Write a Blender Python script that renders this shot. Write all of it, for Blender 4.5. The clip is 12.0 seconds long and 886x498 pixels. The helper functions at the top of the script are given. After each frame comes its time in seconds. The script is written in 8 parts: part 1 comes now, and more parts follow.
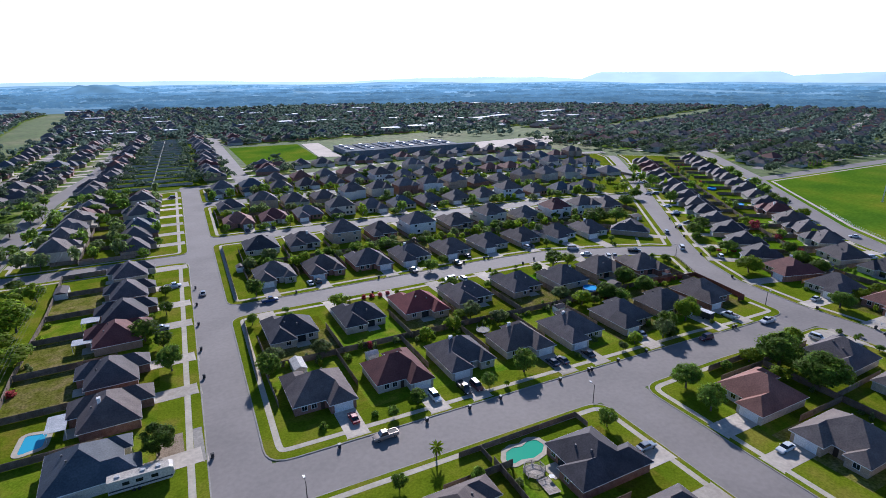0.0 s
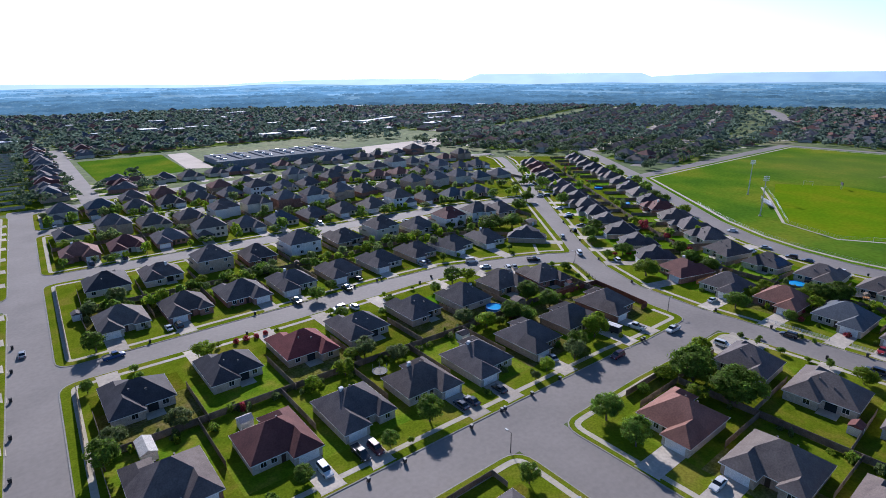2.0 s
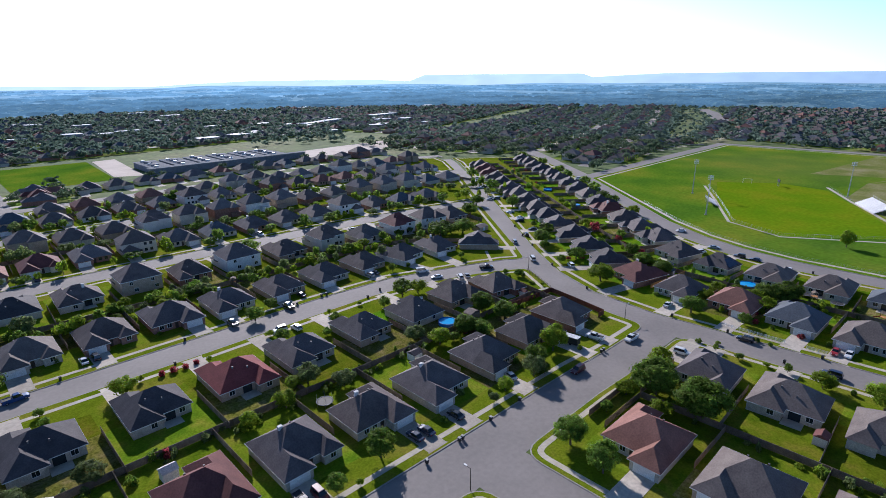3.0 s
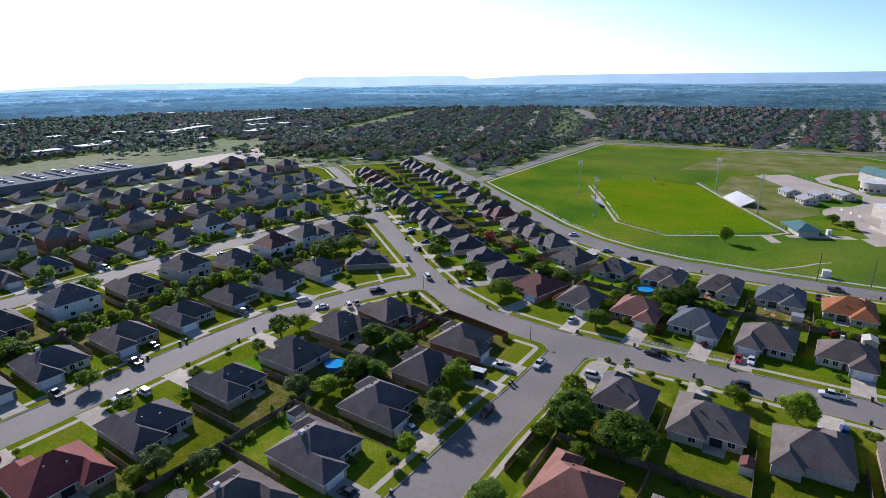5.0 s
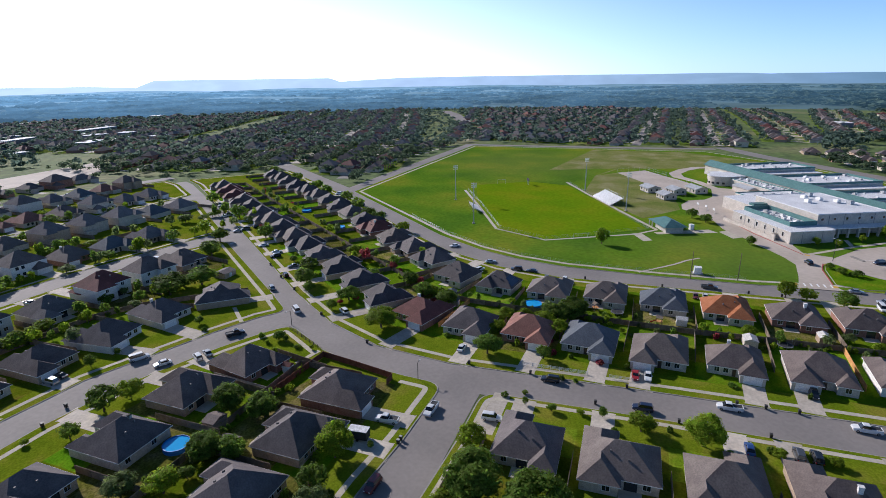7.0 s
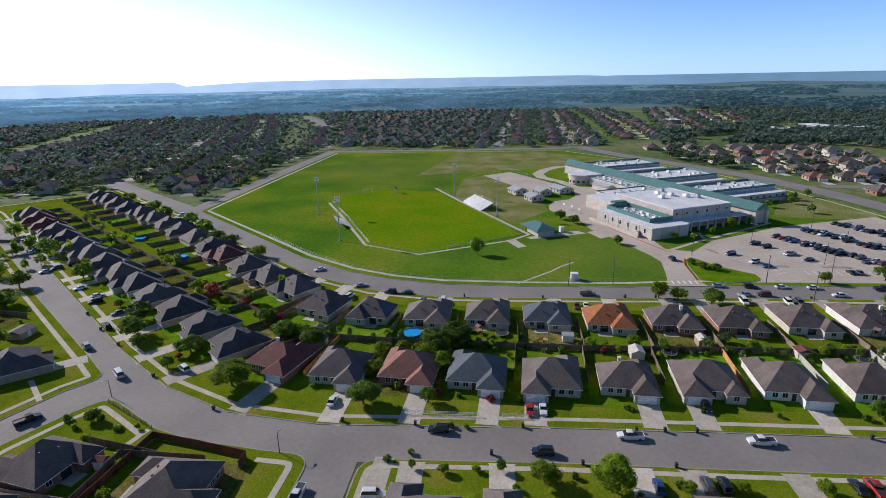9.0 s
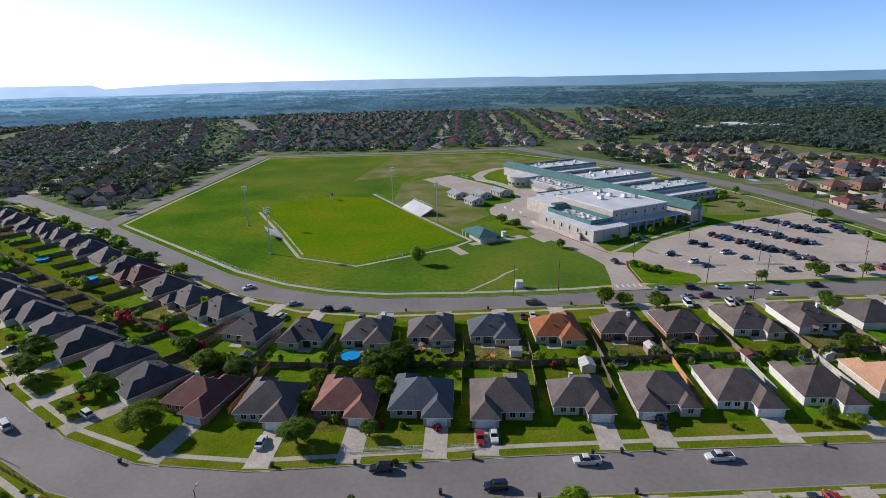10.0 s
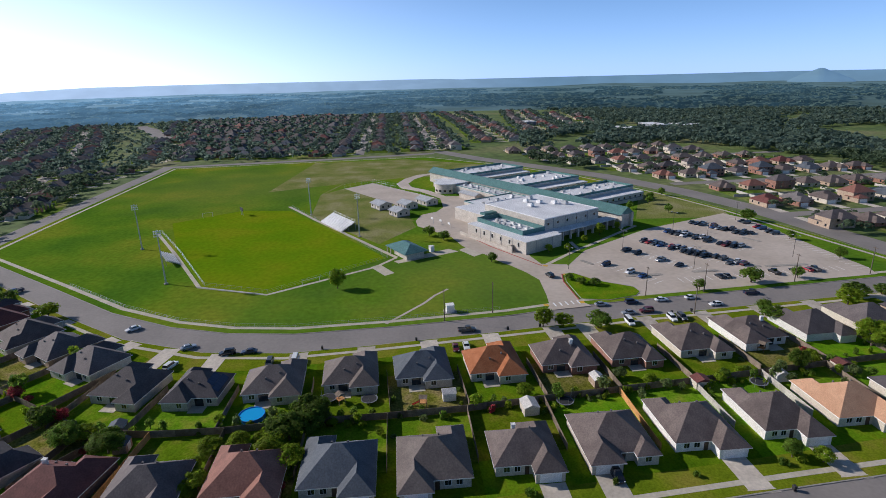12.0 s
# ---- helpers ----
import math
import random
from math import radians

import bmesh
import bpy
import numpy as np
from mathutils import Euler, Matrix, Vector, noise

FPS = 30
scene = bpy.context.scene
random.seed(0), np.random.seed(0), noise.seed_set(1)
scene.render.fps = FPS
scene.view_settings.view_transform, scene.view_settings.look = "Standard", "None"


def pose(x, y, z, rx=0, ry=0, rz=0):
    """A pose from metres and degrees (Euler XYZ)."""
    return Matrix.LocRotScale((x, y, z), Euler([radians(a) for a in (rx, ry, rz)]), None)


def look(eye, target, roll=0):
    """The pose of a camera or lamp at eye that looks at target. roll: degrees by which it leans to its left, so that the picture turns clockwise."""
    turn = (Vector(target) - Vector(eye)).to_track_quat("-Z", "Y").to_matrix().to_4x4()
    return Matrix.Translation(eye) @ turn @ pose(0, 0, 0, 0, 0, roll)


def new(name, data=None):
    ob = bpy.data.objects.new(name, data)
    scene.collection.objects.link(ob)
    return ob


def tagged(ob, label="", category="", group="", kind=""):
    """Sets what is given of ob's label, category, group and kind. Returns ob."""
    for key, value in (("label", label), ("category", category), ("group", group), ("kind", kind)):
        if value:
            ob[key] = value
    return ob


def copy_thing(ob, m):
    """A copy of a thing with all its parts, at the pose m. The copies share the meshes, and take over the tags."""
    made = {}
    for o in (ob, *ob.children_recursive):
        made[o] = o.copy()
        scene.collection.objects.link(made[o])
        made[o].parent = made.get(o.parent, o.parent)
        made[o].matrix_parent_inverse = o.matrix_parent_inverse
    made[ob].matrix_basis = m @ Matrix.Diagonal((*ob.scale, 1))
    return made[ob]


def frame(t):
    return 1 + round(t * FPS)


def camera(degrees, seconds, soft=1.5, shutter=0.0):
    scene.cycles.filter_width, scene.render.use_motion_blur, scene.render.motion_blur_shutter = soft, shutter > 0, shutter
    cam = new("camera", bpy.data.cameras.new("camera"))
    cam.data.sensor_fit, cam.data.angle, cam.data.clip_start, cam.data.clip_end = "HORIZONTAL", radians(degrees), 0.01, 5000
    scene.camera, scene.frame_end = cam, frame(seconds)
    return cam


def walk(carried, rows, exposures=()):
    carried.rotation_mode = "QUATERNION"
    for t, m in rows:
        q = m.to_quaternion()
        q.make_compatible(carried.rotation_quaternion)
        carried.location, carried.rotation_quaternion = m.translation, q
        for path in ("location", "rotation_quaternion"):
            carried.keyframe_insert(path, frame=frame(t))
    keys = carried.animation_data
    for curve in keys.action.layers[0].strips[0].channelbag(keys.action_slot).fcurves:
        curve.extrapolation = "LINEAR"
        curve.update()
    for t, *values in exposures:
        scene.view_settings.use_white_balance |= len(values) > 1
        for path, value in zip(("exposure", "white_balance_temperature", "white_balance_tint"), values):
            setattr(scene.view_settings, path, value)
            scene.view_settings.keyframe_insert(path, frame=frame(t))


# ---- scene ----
cam = camera(78.0, 12.0, soft=0.5)
METRES, EYE, TILT, LEAN, TURN = 137.2, 76.0, 0.0, 0.0, -27.3
ROWS = [
    (0.0, 0.0, 0.0, 0.0, -0.09, -17.85, 0.27),
    (0.5, 0.0031, 0.0411, 0.0005, -2.91, -17.84, 0.32),
    (1.0, 0.0079, 0.0826, 0.0003, -5.99, -17.8, 0.35),
    (1.5, 0.0143, 0.1236, 0.0002, -8.89, -17.77, 0.37),
    (2.0, 0.0229, 0.1644, -0.0001, -11.65, -17.74, 0.4),
    (2.5, 0.0337, 0.2044, 0.0003, -14.3, -17.71, 0.44),
    (3.0, 0.0463, 0.2439, 0.0004, -17.06, -17.7, 0.46),
    (5.0, 0.1182, 0.3927, -0.0001, -28.78, -17.59, 0.57),
    (5.5, 0.1412, 0.4275, 0.0002, -31.71, -17.57, 0.58),
    (6.0, 0.1665, 0.4606, 0.0008, -34.82, -17.56, 0.63),
    (6.5, 0.1937, 0.4929, 0.0005, -38.26, -17.53, 0.69),
    (7.0, 0.2234, 0.5234, 0.0002, -41.87, -17.5, 0.76),
    (9.0, 0.356, 0.6282, -0.001, -55.78, -17.4, 1.04),
    (9.5, 0.3927, 0.649, -0.0011, -59.21, -17.4, 1.13),
    (10.0, 0.4304, 0.6673, -0.0009, -62.17, -17.38, 1.16),
    (10.5, 0.4686, 0.6834, -0.0009, -64.76, -17.39, 1.21),
    (11.0, 0.5072, 0.6971, -0.0005, -66.72, -17.39, 1.25),
    (11.5, 0.5465, 0.709, -0.0008, -68.44, -17.35, 1.29),
    (12.0, 0.5858, 0.7185, -0.0008, -69.77, -17.31, 1.33),
]
walk(cam, [(t, pose(0, 0, EYE, TILT, LEAN, TURN) @ pose(METRES * x, METRES * y, METRES * z, 90 + pitch, roll, yaw)) for t, x, y, z, yaw, pitch, roll in ROWS], [(0.0, 0.22, 5130, 22), (6.0, 0.08, 5370, 20.5), (12.0, -0.17, 5520, 18)])

# ---------------------------------------------------------------- sky and sun
SUN_AZ, SUN_EL = 25.5, 27.2
world = bpy.data.worlds.new("world")
scene.world = world
world.use_nodes = True
wn = world.node_tree.nodes
sky = wn.new("ShaderNodeTexSky")
sky.sky_type, sky.sun_disc = "NISHITA", False
sky.sun_elevation, sky.sun_rotation = radians(SUN_EL), radians(SUN_AZ)
sky.air_density, sky.dust_density, sky.ozone_density = 1.0, 0.15, 4.0
wl = world.node_tree.links


def world_math(op, a, b):
    node = wn.new("ShaderNodeMath")
    node.operation = op
    for k, v in enumerate((a, b)):
        if isinstance(v, (int, float)):
            node.inputs[k].default_value = v
        else:
            wl.new(v, node.inputs[k])
    return node.outputs[0]


# thin morning haze along the horizon, whiter towards the sun
coord = wn.new("ShaderNodeTexCoord")
toward = wn.new("ShaderNodeVectorMath")
toward.operation = "DOT_PRODUCT"
toward.inputs[1].default_value = (math.sin(radians(SUN_AZ)) * math.cos(radians(SUN_EL)), math.cos(radians(SUN_AZ)) * math.cos(radians(SUN_EL)), math.sin(radians(SUN_EL)))
wl.new(coord.outputs["Generated"], toward.inputs[0])
split = wn.new("ShaderNodeSeparateXYZ")
wl.new(coord.outputs["Generated"], split.inputs[0])
band = world_math("POWER", world_math("SUBTRACT", 1.0, world_math("ABSOLUTE", split.outputs["Z"], 0.0)), 6.0)
glow = world_math("MULTIPLY", band, world_math("POWER", world_math("MAXIMUM", toward.outputs["Value"], 0.0), 3.0))
total = None
for colour, amount in (((0.061, 0.065, 0.059), sky.outputs[0]), ((0.27, 0.475, 0.93), band), ((2.6, 2.4, 2.1), glow)):
    layer = wn.new("ShaderNodeVectorMath")
    layer.operation = "MULTIPLY"
    layer.inputs[1].default_value = colour
    wl.new(amount, layer.inputs[0])
    if total:
        both = wn.new("ShaderNodeVectorMath")
        both.operation = "ADD"
        wl.new(total, both.inputs[0]), wl.new(layer.outputs[0], both.inputs[1])
        total = both.outputs[0]
    else:
        total = layer.outputs[0]
wn["Background"].inputs["Strength"].default_value = 1.0
wl.new(total, wn["Background"].inputs["Color"])
sun = new("sun", bpy.data.lights.new("sun", "SUN"))
sun.data.energy, sun.data.angle, sun.data.color = 5.0, radians(0.6), (1.0, 0.88, 0.68)
sun_way = Vector((math.sin(radians(SUN_AZ)) * math.cos(radians(SUN_EL)), math.cos(radians(SUN_AZ)) * math.cos(radians(SUN_EL)), math.sin(radians(SUN_EL))))
sun.matrix_world = look(sun_way * 300, (0, 0, 0))


# ---------------------------------------------------------------- materials
def material(name, colors, rough=0.8, scale=0.3, fine=6.0, bump=0.15, metal=0.0, per_object=0.0, per_island=0.0, spec=0.3, hue=0.0, through_light=0.0, grain=0.25, through_gain=1.0):
    """Two or three colours mixed by coarse and fine noise in object-free world space, with a fine relief."""
    mat = bpy.data.materials.new(name)
    mat.use_nodes = True
    n, l = mat.node_tree.nodes, mat.node_tree.links
    bsdf = n["Principled BSDF"]
    bsdf.inputs["Roughness"].default_value, bsdf.inputs["Metallic"].default_value = rough, metal
    bsdf.inputs["Specular IOR Level"].default_value = spec
    geo = n.new("ShaderNodeNewGeometry")
    coarse = n.new("ShaderNodeTexNoise")
    coarse.inputs["Scale"].default_value, coarse.inputs["Detail"].default_value = scale, 5
    small = n.new("ShaderNodeTexNoise")
    small.inputs["Scale"].default_value, small.inputs["Detail"].default_value = fine, 3
    for tex in (coarse, small):
        l.new(geo.outputs["Position"], tex.inputs["Vector"])
    ramp = n.new("ShaderNodeValToRGB")
    ramp.color_ramp.elements[0].position, ramp.color_ramp.elements[1].position = 0.32, 0.68
    ramp.color_ramp.elements[0].color, ramp.color_ramp.elements[1].color = (*colors[0], 1), (*colors[-1], 1)
    if len(colors) > 2:
        ramp.color_ramp.elements.new(0.5).color = (*colors[1], 1)
    l.new(coarse.outputs["Fac"], ramp.inputs["Fac"])
    hsv = n.new("ShaderNodeHueSaturation")
    l.new(ramp.outputs["Color"], hsv.inputs["Color"])
    span = n.new("ShaderNodeMapRange")
    span.inputs["From Min"].default_value, span.inputs["From Max"].default_value = 0.3, 0.7
    span.inputs["To Min"].default_value, span.inputs["To Max"].default_value = 1 - grain, 1 + grain
    l.new(small.outputs["Fac"], span.inputs["Value"])
    value = span.outputs["Result"]
    for amount, source in ((per_object, "object"), (per_island, "island")):
        if amount:
            if source == "object":
                rnd = n.new("ShaderNodeObjectInfo").outputs["Random"]
            else:
                rnd = geo.outputs["Random Per Island"]
            rng = n.new("ShaderNodeMapRange")
            rng.inputs["To Min"].default_value, rng.inputs["To Max"].default_value = 1 - amount, 1 + amount
            l.new(rnd, rng.inputs["Value"])
            mul = n.new("ShaderNodeMath")
            mul.operation = "MULTIPLY"
            l.new(value, mul.inputs[0]), l.new(rng.outputs["Result"], mul.inputs[1])
            value = mul.outputs["Value"]
            if hue:
                hr = n.new("ShaderNodeMapRange")
                hr.inputs["To Min"].default_value, hr.inputs["To Max"].default_value = 0.5 - hue, 0.5 + hue
                l.new(rnd, hr.inputs["Value"]), l.new(hr.outputs["Result"], hsv.inputs["Hue"])
    l.new(value, hsv.inputs["Value"])
    l.new(hsv.outputs["Color"], bsdf.inputs["Base Color"])
    if through_light:
        thin, mixed = n.new("ShaderNodeBsdfTranslucent"), n.new("ShaderNodeMixShader")
        mixed.inputs["Fac"].default_value = through_light
        gain = n.new("ShaderNodeVectorMath")
        gain.operation = "SCALE"
        gain.inputs["Scale"].default_value = through_gain
        l.new(hsv.outputs["Color"], gain.inputs[0]), l.new(gain.outputs[0], thin.inputs["Color"])
        l.new(bsdf.outputs[0], mixed.inputs[1]), l.new(thin.outputs[0], mixed.inputs[2])
        l.new(mixed.outputs[0], n["Material Output"].inputs["Surface"])
    if bump:
        bp = n.new("ShaderNodeBump")
        bp.inputs["Strength"].default_value, bp.inputs["Distance"].default_value = bump, 0.05
        l.new(small.outputs["Fac"], bp.inputs["Height"]), l.new(bp.outputs["Normal"], bsdf.inputs["Normal"])
    return mat


def plain(name, color, rough=0.5, metal=0.0, spec=0.5, coat=0.0):
    mat = bpy.data.materials.new(name)
    mat.use_nodes = True
    b = mat.node_tree.nodes["Principled BSDF"]
    b.inputs["Base Color"].default_value = (*color, 1)
    b.inputs["Roughness"].default_value, b.inputs["Metallic"].default_value = rough, metal
    b.inputs["Specular IOR Level"].default_value, b.inputs["Coat Weight"].default_value = spec, coat
    return mat


M_GROUND = material("country_grass", [(0.070, 0.115, 0.024), (0.110, 0.155, 0.034), (0.18, 0.18, 0.07)], 0.95, 0.012, 0.15, 0, grain=0.35)
M_LAWN = material("lawn_grass", [(0.104, 0.155, 0.005), (0.148, 0.190, 0.008), (0.210, 0.196, 0.026)], 0.95, 0.11, 2.2, 0.3, spec=0.0, grain=0.24)
M_LAWN_GREEN = material("front_lawn", [(0.076, 0.162, 0.003), (0.110, 0.202, 0.004), (0.164, 0.214, 0.008)], 0.95, 0.2, 2.2, 0.3, per_object=0.3, spec=0.0, hue=0.014, grain=0.24)
M_LAWN_WEST = material("sunburnt_lawn", [(0.092, 0.150, 0.005), (0.140, 0.186, 0.008), (0.205, 0.196, 0.022)], 0.95, 0.2, 2.2, 0.3, per_object=0.3, spec=0.0, hue=0.016, grain=0.26)
M_LAWN_DRY = material("back_lawn", [(0.080, 0.154, 0.004), (0.120, 0.196, 0.006), (0.184, 0.208, 0.020)], 0.95, 0.22, 2.0, 0.3, per_object=0.35, spec=0.0, hue=0.02, grain=0.28)
M_WORN = material("worn_lawn", [(0.10, 0.115, 0.012), (0.15, 0.145, 0.03), (0.21, 0.17, 0.07)], 1.0, 0.25, 2.0, 0.3, per_object=0.3, spec=0.0, grain=0.4)
M_FIELD = material("field_grass", [(0.066, 0.150, 0.012), (0.108, 0.198, 0.012), (0.20, 0.232, 0.018)], 1.0, 0.022, 0.5, 0.3, spec=0.0, grain=0.18)
def wear(mat, dry, spots):
    """Broad sun-dried areas with ragged edges in a grass: x, y, inner and outer radius, amount."""
    n, l = mat.node_tree.nodes, mat.node_tree.links
    bsdf, place, ragged = n["Principled BSDF"], n.new("ShaderNodeNewGeometry"), n.new("ShaderNodeTexNoise")
    ragged.inputs["Scale"].default_value, ragged.inputs["Detail"].default_value = 0.05, 6
    l.new(place.outputs["Position"], ragged.inputs["Vector"])
    for x, y, r0, r1, amount in spots:
        gap, push, soft, mix = n.new("ShaderNodeVectorMath"), n.new("ShaderNodeMath"), n.new("ShaderNodeMapRange"), n.new("ShaderNodeMix")
        gap.operation, push.operation, mix.data_type = "DISTANCE", "MULTIPLY_ADD", "RGBA"
        gap.inputs[1].default_value = (x, y, 0)
        push.inputs[1].default_value = -70.0
        for name, value in (("From Min", r0 - 35), ("From Max", r1 - 35), ("To Min", amount), ("To Max", 0.0)):
            soft.inputs[name].default_value = value
        mix.inputs[7].default_value = (*dry, 1)
        l.new(place.outputs["Position"], gap.inputs[0])
        l.new(ragged.outputs["Fac"], push.inputs[0]), l.new(gap.outputs["Value"], push.inputs[2])
        l.new(push.outputs[0], soft.inputs["Value"]), l.new(soft.outputs["Result"], mix.inputs[0])
        l.new(bsdf.inputs["Base Color"].links[0].from_socket, mix.inputs[6])
        l.new(mix.outputs[2], bsdf.inputs["Base Color"])


wear(M_FIELD, (0.165, 0.190, 0.045), ((318, 16, 16, 58, 0.32), (560, 150, 40, 120, 0.4), (300, 95, 5, 40, 0.12)))
M_PITCH = material("pitch_grass", [(0.112, 0.215, 0.002), (0.144, 0.23, 0.002), (0.185, 0.232, 0.005)], 1.0, 0.035, 0.5, 0.3, spec=0.0, grain=0.13)
M_DRY = material("dry_grass", [(0.135, 0.175, 0.035), (0.20, 0.21, 0.065), (0.285, 0.262, 0.135)], 1.0, 0.045, 1.2, 0.3, spec=0.0)
M_ROAD = material("road_surface", [(0.214, 0.193, 0.178), (0.246, 0.221, 0.203), (0.276, 0.247, 0.226)], 0.8, 0.05, 0.9, 0.0, grain=0.07, spec=0.3)
M_WALKWAY = material("sidewalk_concrete", [(0.44, 0.39, 0.30), (0.54, 0.49, 0.39)], 0.9, 0.25, 1.5, 0.0, grain=0.1)
M_DRIVE = material("driveway_concrete", [(0.44, 0.385, 0.32), (0.55, 0.49, 0.41)], 0.9, 0.3, 1.5, 0.0, per_object=0.2, grain=0.12)
M_KERB = material("kerb_concrete", [(0.28, 0.26, 0.23), (0.38, 0.35, 0.30)], 0.9, 0.3, 2.0, 0.0, grain=0.15)
M_LOT = material("parking_concrete", [(0.45, 0.38, 0.31), (0.54, 0.46, 0.385)], 0.85, 0.06, 0.5, 0.0, grain=0.07)
M_WHITE = material("white_paint", [(0.74, 0.73, 0.70), (0.82, 0.81, 0.79)], 0.6, 1.0, 8.0, 0)
M_GLASS = plain("window_glass", (0.02, 0.025, 0.03), 0.06, spec=0.8)
ROOFS = {
    "grey": material("grey_shingle", [(0.092, 0.077, 0.077), (0.135, 0.113, 0.108)], 0.8, 0.35, 3.0, 0.35, per_object=0.18, spec=0.35, grain=0.2),
    "brown": material("brown_shingle", [(0.104, 0.080, 0.073), (0.155, 0.122, 0.108)], 0.8, 0.35, 3.0, 0.35, per_object=0.18, spec=0.35, grain=0.2),
    "tan": material("tan_shingle", [(0.122, 0.098, 0.088), (0.170, 0.140, 0.122)], 0.8, 0.35, 3.0, 0.35, per_object=0.14, spec=0.35, grain=0.2),
    "slate": material("slate_shingle", [(0.073, 0.084, 0.101), (0.107, 0.119, 0.136)], 0.8, 0.35, 3.0, 0.35, per_object=0.1, spec=0.35, grain=0.2),
    "dark": material("dark_shingle", [(0.058, 0.050, 0.053), (0.088, 0.076, 0.078)], 0.8, 0.35, 3.0, 0.35, per_object=0.14, spec=0.35, grain=0.2),
    "red": material("red_shingle", [(0.125, 0.044, 0.038), (0.175, 0.064, 0.052)], 0.8, 0.35, 3.0, 0.35, per_object=0.12, spec=0.35, grain=0.2),
    "crimson": material("crimson_shingle", [(0.20, 0.045, 0.04), (0.26, 0.065, 0.055)], 0.8, 0.35, 3.0, 0.35, per_object=0.1, spec=0.35, grain=0.2),
    # Lightened shingle: its paleness puts haze into the roofs, mostly of further rows.
    "weathered": material("haze_paled_shingle", [(0.145, 0.130, 0.128), (0.195, 0.175, 0.166)], 0.88, 0.35, 3.0, 0.35, per_object=0.2, spec=0.15, grain=0.2),
    "terracotta": material("terracotta_shingle", [(0.20, 0.088, 0.064), (0.27, 0.125, 0.090)], 0.8, 0.35, 3.0, 0.35, per_object=0.1, spec=0.35, grain=0.2),
    "orange": material("orange_shingle", [(0.30, 0.105, 0.04), (0.38, 0.15, 0.065)], 0.9, 0.5, 5.0, 0.3, per_object=0.1, spec=0.25),
    "peach": material("peach_shingle", [(0.48, 0.27, 0.16), (0.55, 0.33, 0.20)], 0.9, 0.5, 5.0, 0.3, per_object=0.1, spec=0.25),
}
WALLS = {
    "cream": material("cream_siding", [(0.55, 0.49, 0.40), (0.62, 0.56, 0.47)], 0.8, 0.5, 6.0, 0.1, per_object=0.08),
    "white": material("white_siding", [(0.66, 0.64, 0.60), (0.74, 0.72, 0.68)], 0.8, 0.5, 6.0, 0.1, per_object=0.08),
    "stone": material("limestone_wall", [(0.42, 0.37, 0.30), (0.56, 0.50, 0.42)], 0.85, 1.2, 6.0, 0.3, per_object=0.1),
    "brick": material("red_brick_wall", [(0.24, 0.12, 0.085), (0.34, 0.19, 0.14)], 0.85, 1.2, 7.0, 0.3, per_object=0.12),
    "tan": material("tan_brick_wall", [(0.36, 0.27, 0.19), (0.46, 0.35, 0.26)], 0.85, 1.2, 7.0, 0.3, per_object=0.12),
}
M_FENCE = material("weathered_cedar", [(0.15, 0.115, 0.085), (0.24, 0.19, 0.14)], 0.9, 0.7, 7.0, 0.3, per_object=0.25)
M_FENCE_NEW = material("fresh_cedar", [(0.50, 0.24, 0.08), (0.60, 0.31, 0.12)], 0.85, 0.7, 7.0, 0.3, per_object=0.12)
M_FENCE_PALE = material("pale_fence", [(0.40, 0.37, 0.32), (0.50, 0.47, 0.42)], 0.85, 0.7, 7.0, 0.3, per_object=0.12)
M_FENCE_RED = material("red_brown_fence", [(0.13, 0.045, 0.03), (0.19, 0.07, 0.045)], 0.85, 0.7, 7.0, 0.3, per_object=0.12)
M_TRUNK = material("tree_bark", [(0.10, 0.075, 0.055), (0.17, 0.13, 0.10)], 0.95, 2.0, 12.0, 0.4)
LEAVES = {
    "oak": material("oak_leaf", [(0.082, 0.132, 0.016), (0.132, 0.188, 0.026)], 0.7, 0.6, 4.0, 0, per_object=0.3, per_island=0.35, hue=0.015, spec=0.1, through_light=0.55, through_gain=2.2),
    "bright": material("bright_leaf", [(0.140, 0.200, 0.010), (0.200, 0.255, 0.016)], 0.7, 0.6, 4.0, 0, per_object=0.2, per_island=0.3, hue=0.015, spec=0.1, through_light=0.5, through_gain=2.1),
    "grey": material("grey_green_leaf", [(0.105, 0.14, 0.045), (0.15, 0.185, 0.065)], 0.7, 0.6, 4.0, 0, per_object=0.2, per_island=0.3, hue=0.015, spec=0.1, through_light=0.55, through_gain=2.0),
    "pink": material("pink_blossom_leaf", [(0.34, 0.045, 0.085), (0.17, 0.07, 0.035)], 0.7, 1.5, 4.0, 0, per_object=0.2, per_island=0.4, spec=0.1, through_light=0.55, through_gain=2.1),
}
# Haze is mixed into these leaf colours: bluer and paler with distance.
M_FAR_TREE = material("hazed_far_leaf", [(0.076, 0.112, 0.062), (0.114, 0.154, 0.086)], 0.6, 0.02, 0.5, 0, per_island=0.18, spec=0.06, through_light=0.5, through_gain=1.25)
M_DISTANT_TREE = material("hazed_distant_leaf", [(0.088, 0.128, 0.096), (0.128, 0.172, 0.128)], 0.6, 0.01, 0.5, 0, per_island=0.16, spec=0.06, through_light=0.5, through_gain=1.35)
M_FAR_YARD = material("distant_yard_grass", [(0.075, 0.13, 0.016), (0.125, 0.19, 0.026), (0.21, 0.21, 0.075)], 0.95, 0.05, 0.4, 0, per_island=0.35, spec=0.0, grain=0.3)


